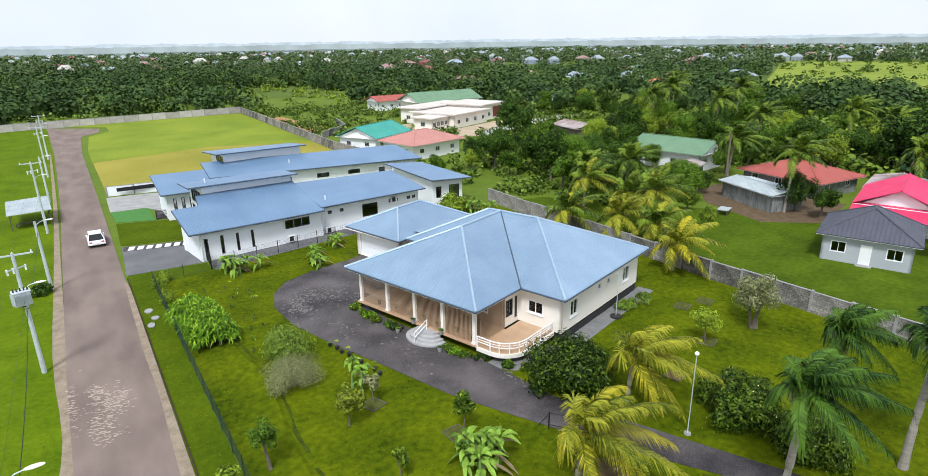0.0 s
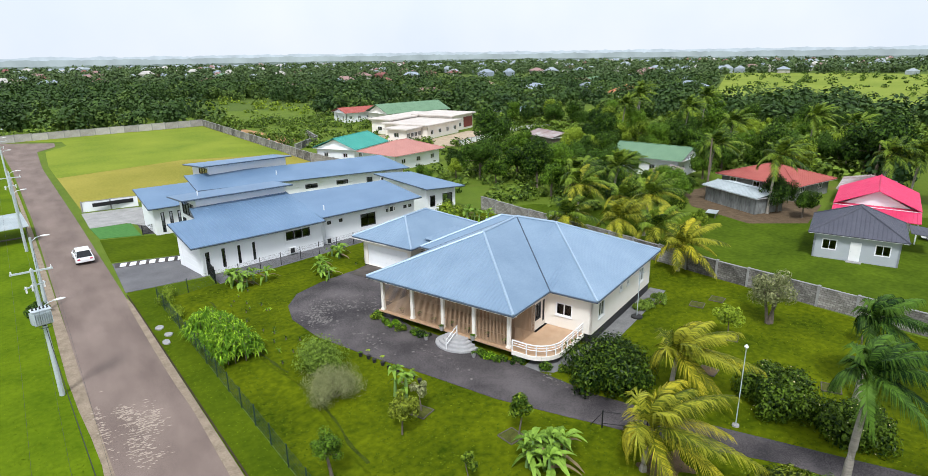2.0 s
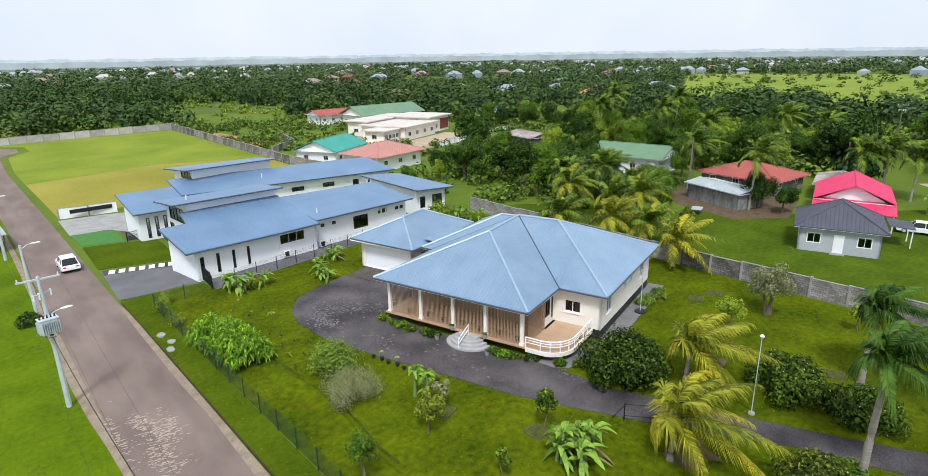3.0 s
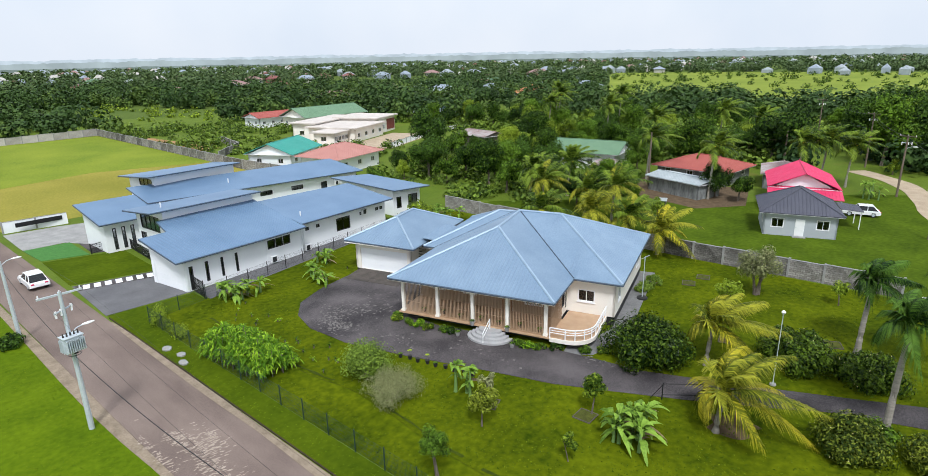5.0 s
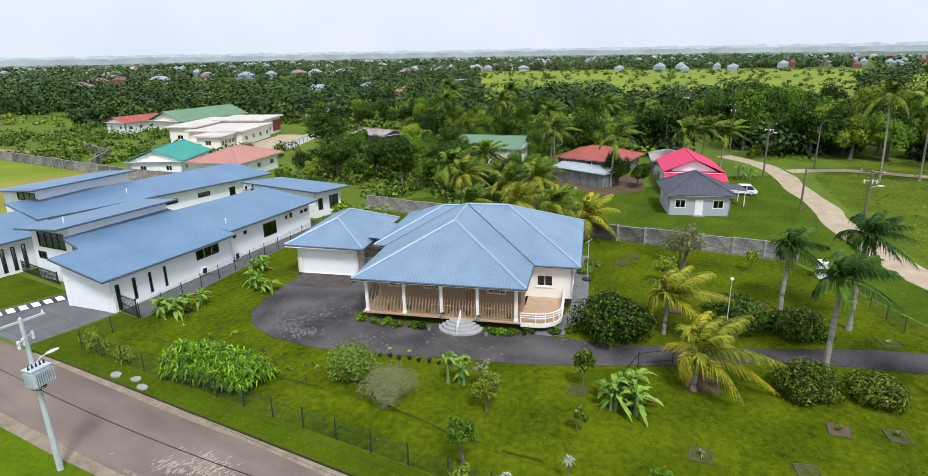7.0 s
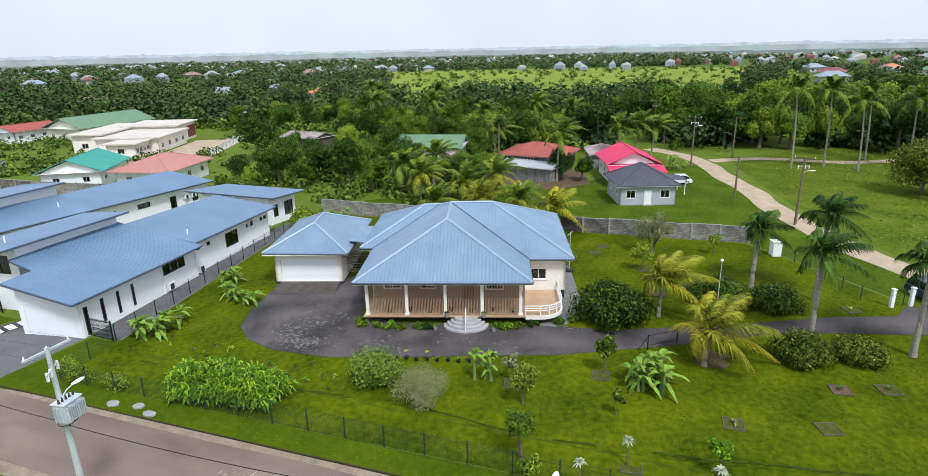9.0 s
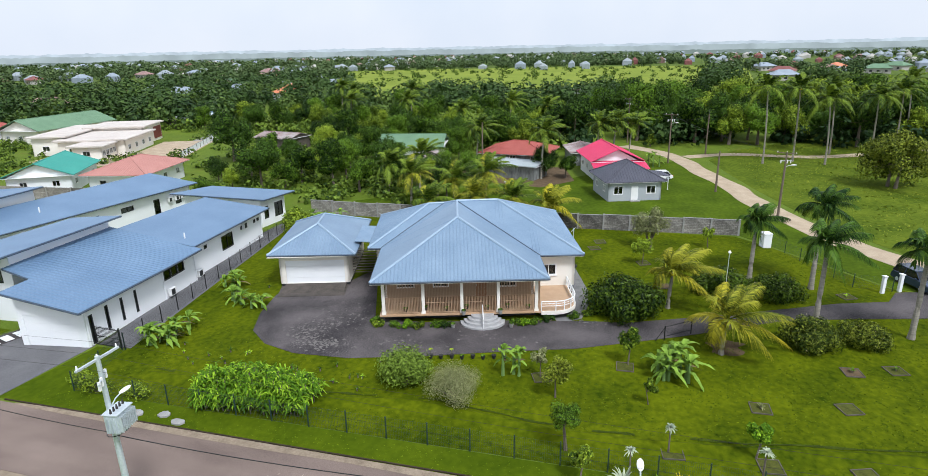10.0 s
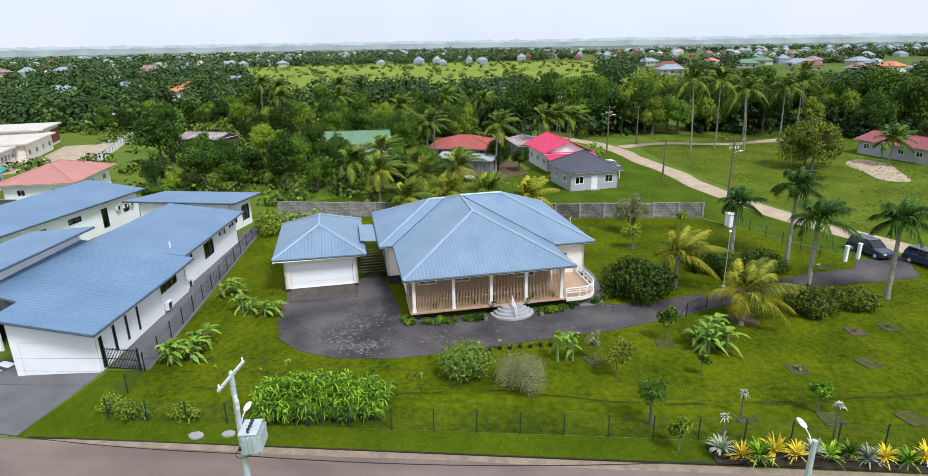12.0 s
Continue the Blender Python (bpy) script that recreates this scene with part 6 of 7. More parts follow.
def block_wall(points, h, label, material, step=3.2, name="block_wall", cap=True, pier=0.14):
    """A long garden wall: panels between piers, uneven tops."""
    t = thing(name, Matrix(), label, "wall", kind="structure")
    k0 = 0
    for (x0, y0), (x1, y1) in zip(points, points[1:]):
        L = math.hypot(x1 - x0, y1 - y0)
        n = max(1, round(L / step))
        rot = math.degrees(math.atan2(y1 - y0, x1 - x0))
        for k in range(n):
            u = k / n
            x, y = x0 + (x1 - x0) * u, y0 + (y1 - y0) * u
            hh = h + 0.05 * math.sin(k0 * 2.1)
            k0 += 1
            a = part("panel", boxes((0.1, -0.07, -0.1, L / n - 0.1, 0.07, hh)), material, t)
            a.matrix_local = pose(x, y, 0, 0, 0, rot)
            if cap:
                b = part("coping", boxes((0.1, -0.1, hh, L / n - 0.1, 0.1, hh + 0.05)), CONCRETE, t)
                b.matrix_local = pose(x, y, 0, 0, 0, rot)
            p = part("pier", boxes((-0.1, -pier, -0.1, 0.1, pier, h + 0.12)), CONCRETE, t)
            p.matrix_local = pose(x, y, 0, 0, 0, rot)
    return t


block_wall([(52.21, 11.23), (51.40, 29.75), (51.45, 66.35)], 1.85, "weathered grey concrete block wall behind the garden", MASONRY)
FIELD_WALL = ramp_material("pale_weathered_wall", (0.27, 0.25, 0.23), (0.52, 0.49, 0.46), 0.4, 0.9, 0, 0.3, 6, per_object=0.25)
block_wall([(-71.2, 192.9), (-9.3, 204.7), (52.8, 210.0)], 2.0, "pale weathered wall along the far edge of the field", FIELD_WALL, 4.0, "field_wall")
block_wall([(52.8, 210.0), (51.2, 154.6), (50.1, 121.0), (51.6, 103.1)], 1.9, "grey-brown wall along the side of the field", MASONRY, 4.0, "field_wall")
block_wall([(5.9, 103.6), (13.3, 102.6)], 1.5, "low white wall with a dark slatted opening", WHITE, 3.7, "low_wall")
part("slats", boxes((7.2, 102.55, 0.75, 12.6, 102.72, 1.3)), BLACK_IRON, bpy.data.objects["low_wall"])
block_wall([(87.0, 116.9), (111.0, 127.0)], 1.3, "white balustrade wall before the flat-roofed house", WHITE, 3.0, "low_wall")
block_wall([(53.7, 137.7), (64.1, 148.0), (67.8, 163.6)], 1.6, "grey yard wall of weathered blocks", MASONRY, 3.5, "yard_wall")
sheet("bare_bank", [(54.5, 148.5), (62.2, 154.1), (60.0, 187.7), (55.0, 202.9), (53.7, 178.1)], 0.03, ramp_material("orange_earth", (0.25, 0.12, 0.045), (0.42, 0.25, 0.11), 0.3, 0.95), "bank of bare orange earth beside the field wall", "earth")


# ---- poles, lamps, cables ----
def lamp_head(parent, p, direction, L=0.8):
    d = Vector(direction).normalized()
    p = Vector(p)
    q = p + d * L + Vector((0, 0, 0.35))
    tube_part("lamp_arm", [p, p + d * L * 0.5 + Vector((0, 0, 0.28)), q], 0.03, STEEL, parent, sides=6)
    bm = bmesh.new()
    bmesh.ops.create_icosphere(bm, subdivisions=2, radius=1.0, matrix=Matrix.Translation(q + d * 0.25) @ Matrix.Rotation(math.atan2(d.y, d.x), 4, "Z") @ Matrix.Diagonal((0.38, 0.14, 0.07, 1)))
    part("lamp_head", bm, WHITE_FRAME, parent, "white street lamp head")


def utility_pole(x, y, h, label, material=STEEL, arm=True, lamp=True, transformer=False, arm_dir=0.0, lamp_dir=(1, 0, 0), lamp_z=None):
    t = thing("utility_pole", pose(x, y, 0), label, "utility pole", "poles along the road")
    tube_part("pole", [(0, 0, -0.1), (-0.03, 0, h * 0.5), (-0.06, 0, h)], [0.17, 0.135, 0.10], material, t, sides=10)
    if arm:
        c, s = math.cos(arm_dir), math.sin(arm_dir)
        a = part("cross_arm", boxes((-1.15, -0.05, -0.05, 1.15, 0.05, 0.05)), STEEL if material is STEEL else POLE_WOOD, t)
        a.matrix_local = pose(-0.06, 0, h - 0.15, 0, 0, math.degrees(arm_dir))
        for k in (-1.05, 0.0, 1.05):
            tube_part("insulator", [(-0.06 + k * c, k * s, h - 0.1), (-0.06 + k * c, k * s, h + 0.08)], [0.05, 0.035], WHITE_FRAME, t, sides=6)
        b = part("cross_arm", boxes((-0.7, -0.04, -0.04, 0.7, 0.04, 0.04)), STEEL, t)
        b.matrix_local = pose(-0.05, 0, h - 1.1, 0, 0, math.degrees(arm_dir) + 35)
        for k in (-0.6, -0.2, 0.6):
            e = part("fuse_holder", boxes((-0.05, -0.05, -0.3, 0.05, 0.05, 0.12)), WHITE_FRAME, t)
            e.matrix_local = pose(-0.05 + k * math.cos(arm_dir + 0.6), k * math.sin(arm_dir + 0.6), h - 1.1)
    if lamp:
        lamp_head(t, (0, 0, lamp_z or h - 2.0), lamp_dir)
    if transformer:
        tr = new("transformer")
        tr.parent = t
        tr.matrix_local = pose(-0.1, -0.5, 5.55, 0, 0, 8)
        part("tank", boxes((-0.5, -0.33, 0, 0.5, 0.33, 0.95), bevel=0.03), STEEL, tr)
        part("tank_lid", boxes((-0.55, -0.38, 0.952, 0.55, 0.38, 1.0), bevel=0.01), STEEL, tr)
        for k in range(9):
            part("cooling_fin", boxes((-0.46 + k * 0.115, -0.5, 0.1, -0.43 + k * 0.115, -0.332, 0.85)), STEEL, tr)
        for k in range(3):
            part("cooling_fin", boxes((-0.62, -0.25 + k * 0.2, 0.1, -0.502, -0.22 + k * 0.2, 0.85)), STEEL, tr)
        for k in range(5):
            tube_part("bushing", [(-0.4 + k * 0.2, 0.0, 1.0), (-0.4 + k * 0.2, 0.0, 1.22)], [0.06, 0.03], CERAMIC, tr, sides=8)
        part("bracket", boxes((-0.1, -0.3, -0.1, 0.1, 0.62, -0.002)), DARK_FRAME, tr)
        pts = [(0.35 * math.cos(a), 0.35 * math.sin(a) + 0.3, 5.3) for a in [k * math.pi / 8 for k in range(17)]]
        tube_part("cable_loop", [(p[0], p[1] - 0.3, p[2] - 0.15) for p in pts], 0.02, BLACK_IRON, t, sides=5)
    return t


utility_pole(-2.18, 46.41, 9.1, "grey steel pole with transformer, insulators and street lamp", transformer=True, lamp_z=6.4, lamp_dir=(1, 0.1, 0))
utility_pole(-1.87, 86.35, 9.0, "grey steel pole with a cross-arm and a street lamp", lamp_dir=(1, 0.1, 0))
utility_pole(-1.73, 126.19, 9.0, "grey steel pole with a cross-arm and a street lamp", lamp_dir=(1, 0.1, 0))
utility_pole(-1.62, 147.51, 9.0, "grey steel pole with a cross-arm and a street lamp", lamp_dir=(1, 0.1, 0))
for y in (23.4, 64.2, 105.0):
    utility_pole(-2.2 if y < 30 else -1.6, y, 6.9, "slim grey street lamp pole", arm=False, lamp_z=6.55, lamp_dir=(1, 0.0, 0))
for k, (x, y, h) in enumerate(((121.8, 24.3, 10), (97.4, 16.7, 9.2), (108.4, 8.9, 8.0), (74.60, 11.03, 6.2), (61.16, 5.19, 8.5), (152.3, 38.6, 10), (108.7, 35.2, 9), (82.7, 49.2, 9))):
    utility_pole(x, y, h, "brown timber pole by the dirt road" if k not in (1, 4) else "timber pole with cross-arm and lamp by the dirt road", POLE_WOOD, arm=k in (0, 1, 4, 5), lamp=k in (1, 4), arm_dir=1.2, lamp_dir=(0.2, -1, 0))


def cable(a, b, sag, r=0.012, label="thin black overhead cable"):
    a, b = Vector(a), Vector(b)
    bm = bmesh.new()
    pts = [a.lerp(b, u) - Vector((0, 0, sag * 4 * u * (1 - u))) for u in [k / 16 for k in range(17)]]
    tube(bm, pts, r, 5)
    bmesh.ops.recalc_face_normals(bm, faces=bm.faces)
    tagged(part("overhead_cable", bm, BLACK_IRON, None, label), category="cable", group="overhead cables")


ys = [(-2.18, 46.41, 9.1), (-1.87, 86.35, 9.0), (-1.7, 126.2, 9.0), (-1.6, 147.5, 9.0)]
for (x0, y0, h0), (x1, y1, h1) in zip([(-3.0, 2, 9.1)] + ys[:-1], ys):
    for dx in (-1.05, 0, 1.05):
        cable((x0 + dx - 0.06, y0, h0 + 0.06), (x1 + dx - 0.06, y1, h1 + 0.06), 0.45, 0.005)
cable((-2.18, 46.41, 5.0), (-1.88, 23.38, 5.9), 0.5, 0.022)
cable((-1.88, 23.38, 5.9), (-2.18, -4.59, 5.8), 0.5, 0.022)
cable((-2.18, 46.41, 5.1), (-1.55, 64.77, 6.0), 0.4, 0.018)
for (a, b) in (((121.8, 24.3, 9.7), (97.4, 16.7, 9.0)), ((97.4, 16.7, 9.0), (61.16, 5.19, 8.3)), ((121.8, 24.3, 9.2), (97.4, 16.7, 8.4)), ((97.4, 16.7, 8.4), (108.4, 8.9, 7.8)), ((108.4, 8.9, 7.8), (144.0, 4.6, 9)), ((121.8, 24.3, 9.7), (152.3, 38.6, 9.8))):
    cable(a, b, 0.6, 0.02)


def garden_lamp(x, y, h):
    t = thing("garden_lamp", pose(x, y, 0), "slim grey garden lamp post with a white head", "lamp post")
    tube_part("base", [(0, 0, 0), (0, 0, 0.12)], [0.22, 0.2], CONCRETE, t, sides=12)
    tube_part("post", [(0, 0, 0.1), (0, 0, h)], [0.032, 0.026], STEEL, t)
    tube_part("lamp_head", [(0, 0, h - 0.02), (0, 0, h + 0.14), (0, 0, h + 0.26)], [0.04, 0.14, 0.05], WHITE_FRAME, t, sides=12)


garden_lamp(29.4, 15.9, 5.2)


def washing_post():
    t = thing("clothes_post", pose(37.74, 29.15, 0), "thin metal post standing in a dark round base", "post")
    tube_part("base", [(0, 0, 0), (0, 0, 0.16), (0, 0, 0.2)], [0.48, 0.48, 0.36], RUBBER, t, sides=18)
    tube_part("pole", [(0, 0, 0.1), (0, 0, 4.1)], 0.035, STEEL, t)
    tube_part("arm", [(-0.5, 0.2, 3.9), (0.5, -0.2, 4.1)], 0.02, STEEL, t, sides=6)


washing_post()


def gate_posts():
    for x, y in ((36.59, 1.73), (37.39, 0.10)):
        t = thing("gate_post", pose(x, y, 0, 0, 0, 20), "white square gate post with a cap", "gate post", "white gate posts")
        part("shaft", boxes((-0.14, -0.14, -0.05, 0.14, 0.14, 1.6), bevel=0.02), WHITE, t)
        part("cap", boxes((-0.19, -0.19, 1.602, 0.19, 0.19, 1.7), bevel=0.03), WHITE, t)


gate_posts()


def meter_box():
    t = thing("meter_box", pose(48.40, 9.08, 0, 0, 0, 15), "white box cabinet on the edge of the lawn", "cabinet")
    part("body", boxes((-0.5, -0.45, 0, 0.5, 0.45, 1.55), bevel=0.04), WHITE, t)
    part("lid", boxes((-0.56, -0.5, 1.552, 0.56, 0.5, 1.64), bevel=0.02), WHITE, t)


meter_box()


def iron_frame():
    t = thing("iron_frame", pose(23.01, 20.88, 0, 0, 0, -52), "low black iron frame beside the drive", "frame")
    for x in (0, 2.6):
        tube_part("post", [(x, 0, -0.05), (x, 0, 1.25)], 0.04, BLACK_IRON, t, sides=6)
    for z in (0.35, 1.15):
        tube_part("bar", [(0, 0, z), (2.6, 0, z)], 0.025, BLACK_IRON, t, sides=6)
    tube_part("brace", [(0, 0, 1.1), (-0.7, 0.2, 0)], 0.025, BLACK_IRON, t, sides=6)


iron_frame()


def pergola():
    t = thing("shelter", pose(-3.65, 93.87, 0, 0, 0, 3), "open roadside shelter with a pale green sheet roof", "shelter")
    roof_plane(t, [(-2.4, -4.0, 2.1), (2.4, -4.0, 2.2), (2.4, 3.6, 2.5), (-2.4, 3.6, 2.4)], ZINC, 0.3)
    for x in (-2.1, 2.1):
        for y in (-3.6, 3.2):
            part("post", boxes((x - 0.06, y - 0.06, -0.05, x + 0.06, y + 0.06, 2.12)), OLD_WOOD, t)
    part("bench", boxes((-1.8, -2.4, 0.42, 1.8, -1.9, 0.5), (-1.7, -2.3, 0, -1.6, -2.0, 0.42), (1.6, -2.3, 0, 1.7, -2.0, 0.42)), OLD_WOOD, t)


pergola()
for x, y, r in ((5.41, 53.40, 0.35), (5.72, 51.57, 0.3), (5.23, 50.17, 0.32)):
    rr = np.random.default_rng(int(y * 3))
    bm = bmesh.new()
    prism(bm, [(r * rr.uniform(0.8, 1.2) * math.cos(a), r * 1.4 * rr.uniform(0.8, 1.2) * math.sin(a)) for a in [k * math.pi / 4 for k in range(8)]], -0.03, 0.12)
    bmesh.ops.recalc_face_normals(bm, faces=bm.faces)
    ob = tagged(part("stone_slab", bm, CONCRETE, None, "flat grey stone slab lying on the grass"), category="stone", group="stone slabs")
    ob.location = (x, y, 0.0)


def picnic_table(x, y):
    t = thing("table", pose(x, y, 0, 0, 0, 20), "pale weathered outdoor table on the lawn", "table")
    part("tabletop", boxes((-1.0, -0.7, 0.7, 1.0, 0.7, 0.78), bevel=0.01), ZINC, t)
    for a in (-0.85, 0.85):
        for b in (-0.55, 0.55):
            part("leg", boxes((a - 0.05, b - 0.05, -0.02, a + 0.05, b + 0.05, 0.7)), OLD_WOOD, t)


picnic_table(72.40, 42.33)


# ---- vehicles ----
def make_car(x, y, rot, paint, label, L=4.4, W=1.75, H=1.45, suv=False):
    t = thing("car", pose(x, y, 0.05, 0, 0, rot), label, "car", "parked cars")
    l, w = L / 2, W / 2
    b0 = 0.28
    belt = 0.82 if not suv else 0.95
    prof = [(-l, 0.38), (-l + 0.03, 0.68), (-l + 0.2, belt), (l - 1.25, belt + 0.02), (l - 0.15, belt - 0.16), (l, 0.6), (l - 0.02, 0.36), (l - 0.2, b0), (-l + 0.2, b0)]
    bm = bmesh.new()
    rows = []
    for yy, inset in ((-w, 0.06), (-w + 0.08, 0), (w - 0.08, 0), (w, 0.06)):
        rows.append([bm.verts.new((px * (1 - inset * 0.25), yy, b0 + (pz - b0) * (1 - inset) + inset * 0.05)) for px, pz in prof])
    for a, b in zip(rows, rows[1:]):
        for i in range(len(prof)):
            j = (i + 1) % len(prof)
            bm.faces.new((a[i], a[j], b[j], b[i]))
    bm.faces.new(rows[0][::-1])
    bm.faces.new(rows[-1])
    bmesh.ops.recalc_face_normals(bm, faces=bm.faces)
    part("body", bm, paint, t)
    rear = -l + (0.32 if not suv else 0.12)
    cab0 = [(rear, belt), (rear + (0.6 if not suv else 0.28), H - 0.02), (l - 1.9, H - 0.02), (l - 1.15, belt)]
    bm = bmesh.new()
    lo = [bm.verts.new((px, s * (w - 0.09 if pz <= belt else w - 0.26), pz)) for s in (-1, 1) for px, pz in cab0]
    for f in ((0, 1, 2, 3), (7, 6, 5, 4), (0, 4, 5, 1), (1, 5, 6, 2), (2, 6, 7, 3)):
        bm.faces.new([lo[i] for i in f])
    bmesh.ops.recalc_face_normals(bm, faces=bm.faces)
    part("glasshouse", bm, CAR_GLASS, t, "dark car windows")
    part("car_roof", boxes((cab0[1][0] - 0.04, -w + 0.2, H - 0.05, cab0[2][0] + 0.06, w - 0.2, H + 0.02), bevel=0.02), paint, t)
    for s in (-1, 1):
        for px, pz, qx, qz in ((*cab0[0], *cab0[1]), (*cab0[3], *cab0[2]), ((rear + l - 1.6) / 2, belt, (rear + l - 1.6) / 2, H)):
            tube_part("pillar", [(px, s * (w - 0.08), pz), (qx, s * (w - 0.25), qz)], 0.04, paint, t, sides=5)
        for px in (-l + 0.85, l - 0.85):
            wheel = new("wheel")
            wheel.parent = t
            wheel.location = (px, s * (w - 0.1), 0.3)
            tube_part("tyre", [(0, -0.1, 0), (0, 0.1, 0)], 0.31, RUBBER, wheel, sides=16)
            tube_part("rim", [(0, s * 0.09, 0), (0, s * 0.115, 0)], 0.19, STEEL, wheel, sides=12)
        part("headlight", boxes((l - 0.14, s * (w - 0.3) - 0.16, 0.58, l + 0.005, s * (w - 0.3) + 0.16, 0.7), bevel=0.02), WHITE_FRAME, t)
        part("tail_light", boxes((-l - 0.005, s * (w - 0.28) - 0.14, 0.62, -l + 0.1, s * (w - 0.28) + 0.14, 0.76), bevel=0.02), ROOF_PINK, t)
        part("wing_mirror", boxes((l - 1.6, s * (w + 0.02) - 0.08, belt, l - 1.45, s * (w + 0.02) + 0.08, belt + 0.12), bevel=0.02), paint, t)
    part("number_plate", boxes((-l - 0.012, -0.22, 0.48, -l - 0.002, 0.22, 0.58)), WHITE_FRAME, t)
    return t


make_car(2.93, 78.17, 90, CAR_WHITE, "white saloon car standing on the road")
make_car(38.98, -1.86, 200, CAR_BLACK, "dark blue car parked outside the gate", suv=True, H=1.6)
make_car(35.62, -5.60, 205, CAR_BLACK, "dark car parked on the forecourt", suv=True, H=1.55)
make_car(82.25, 19.01, 105, CAR_WHITE, "white car parked behind the grey house")


def grass_tufts(name, count, inside, bounds, size, material, label, seed):
    """Blades standing out of mown or rough grass, too many to count."""
    g = np.random.default_rng(seed)
    x0, y0, x1, y1 = bounds
    pts = []
    while len(pts) < count:
        x, y = g.uniform(x0, x1), g.uniform(y0, y1)
        if inside(x, y) and g.uniform() < 0.35 + 0.65 * (math.sin(x * 0.9 + 1.7 * math.sin(y * 0.5)) * math.sin(y * 0.8 + x * 0.3) > -0.1):
            pts.append((x, y, size * 0.35))
    n = g.normal(size=(count, 3))
    n[:, 2] = np.abs(n[:, 2]) + 0.9
    me = leaves_mesh(name, np.array(pts), n, size, material, 0.5, 0.0, g)
    tagged(new(name, me), label, "grass", kind="stuff")


def on_grass(x, y):
    """Garden lawn, clear of the drive and the house."""
    if not (6.8 < x < 51 and -8 < y < 59) or x > 37.5 + (y - 1.5) * 1.4 and y < 11:
        return False
    hx, hy = x - 25.6, y - 30.2
    a, b = math.cos(radians(16.3)), math.sin(radians(16.3))
    u, v = hx * a + hy * b, -hx * b + hy * a
    if -3.0 < u < 19.5 and -5.0 < v < 26:
        return False
    hit = False
    for (ax, ay), (bx, by) in zip(drive, list(drive[1:]) + [drive[0]]):
        if (ay > y) != (by > y) and x < (bx - ax) * (y - ay) / (by - ay) + ax:
            hit = not hit
    return not hit


LAWN_BLADES = leaf_material("lawn_blades", (0.040, 0.070, 0.0006), (0.140, 0.180, 0.003), rough=0.9, depth=1.1, island=0.4)
VERGE_BLADES = leaf_material("verge_blades", (0.065, 0.108, 0.001), (0.140, 0.195, 0.004), rough=0.9, depth=1.1, island=0.3)
MEADOW_BLADES = leaf_material("meadow_blades", (0.055, 0.095, 0.006), (0.205, 0.245, 0.026), rough=0.9, depth=1.1, island=0.3)
grass_tufts("lawn_tufts", 26000, on_grass, (6.8, -8, 51, 59), 0.075, LAWN_BLADES, "uneven short grass blades of the garden lawn", 71)
grass_tufts("verge_tufts", 4500, lambda x, y: x < -1.6 or x > 4.5, (-6, 8, 6.5, 62), 0.06, VERGE_BLADES, "rough grass along the road's edges", 72)
grass_tufts("meadow_tufts", 7000, lambda x, y: y < -4.2 + 0.30 * (x - 50) if x < 80 else y < 4, (48, -45, 125, 7), 0.17, MEADOW_BLADES, "tall rough grass and weeds of the meadow", 73)


def drive_wear():
    """Pale scraped and patched places in the drive before the garage."""
    g = np.random.default_rng(19)
    bm = bmesh.new()
    for cx, cy, sx, sy, n in ((16.66, 46.76, 0.6, 1.4, 420), (18.82, 48.35, 0.8, 1.2, 220), (21.72, 47.09, 1.2, 1.5, 160), (18.10, 39.49, 0.4, 2.2, 70), (20.62, 34.52, 0.5, 2.0, 60), (24.86, 26.12, 0.5, 1.6, 40)):
        for _ in range(n):
            x, y, r = cx + g.normal() * sx, cy + g.normal() * sy, 0.02 + 0.12 * g.uniform() ** 2
            pts = [(x + r * g.uniform(0.5, 1.3) * math.cos(a), y + r * g.uniform(0.5, 1.3) * math.sin(a)) for a in (0.3, 1.6, 2.9, 4.2, 5.4)]
            zz = 0.046 + g.uniform(0, 0.008)
            bm.faces.new([bm.verts.new((*p, zz)) for p in pts])
    tagged(part("drive_wear", bm, PALE_GRIT, None, "pale scraped grit on the worn drive", kind="stuff"), category="drive wear")


PALE_GRIT = ramp_material("pale_grit", (0.10, 0.092, 0.09), (0.21, 0.195, 0.185), 1.5, 0.95, 0, 0.3, 12, spec=0.1)
drive_wear()

sheet("dirt_yard", smooth_line([(73.89, -22.44), (79.69, -22.87), (86.40, -23.26), (91.2, -27.3), (87.6, -30.5), (79.78, -28.54), (72.96, -26.07)], 4), 0.03, DIRT, "bare sandy yard before a low house", "earth")


# ---- neighbouring trees, woods, distance ----
PROTO = []
for k, (h, rx, rz, n, leaf, m, label) in enumerate(((6.6, 3.2, 2.7, 5200, 0.19, LEAF_TREE, "leafy green tree with a rounded crown"), (7.8, 3.6, 3.3, 5600, 0.2, LEAF_DARK, "dark green tree with a dense crown"),
                                                    (5.6, 2.8, 2.2, 4400, 0.17, LEAF_LIGHT, "light green tree with an open crown"), (8.8, 3.8, 3.8, 6000, 0.21, LEAF_TREE, "tall green tree with an uneven crown"),
                                                    (7.2, 4.2, 2.9, 5600, 0.2, LEAF_LIGHT, "broad light green tree with spreading limbs"))):
    PROTO.append(make_tree("tree", h, rx, rz, n, leaf, m, label, seed=700 + k, trunk=0.2, lumps=17, inner=0.6))


def tree_at(kind, x, y, s, rot):
    m = pose(x, y, 0, 0, 0, rot)
    ob = PROTO[kind]
    if not ob.get("used"):
        ob["used"] = 1
        made = ob
        made.matrix_world = m @ Matrix.Scale(s, 4)
    else:
        made = copy_thing(ob, m)
        made.scale = (s, s, s * 1.05)
    return made


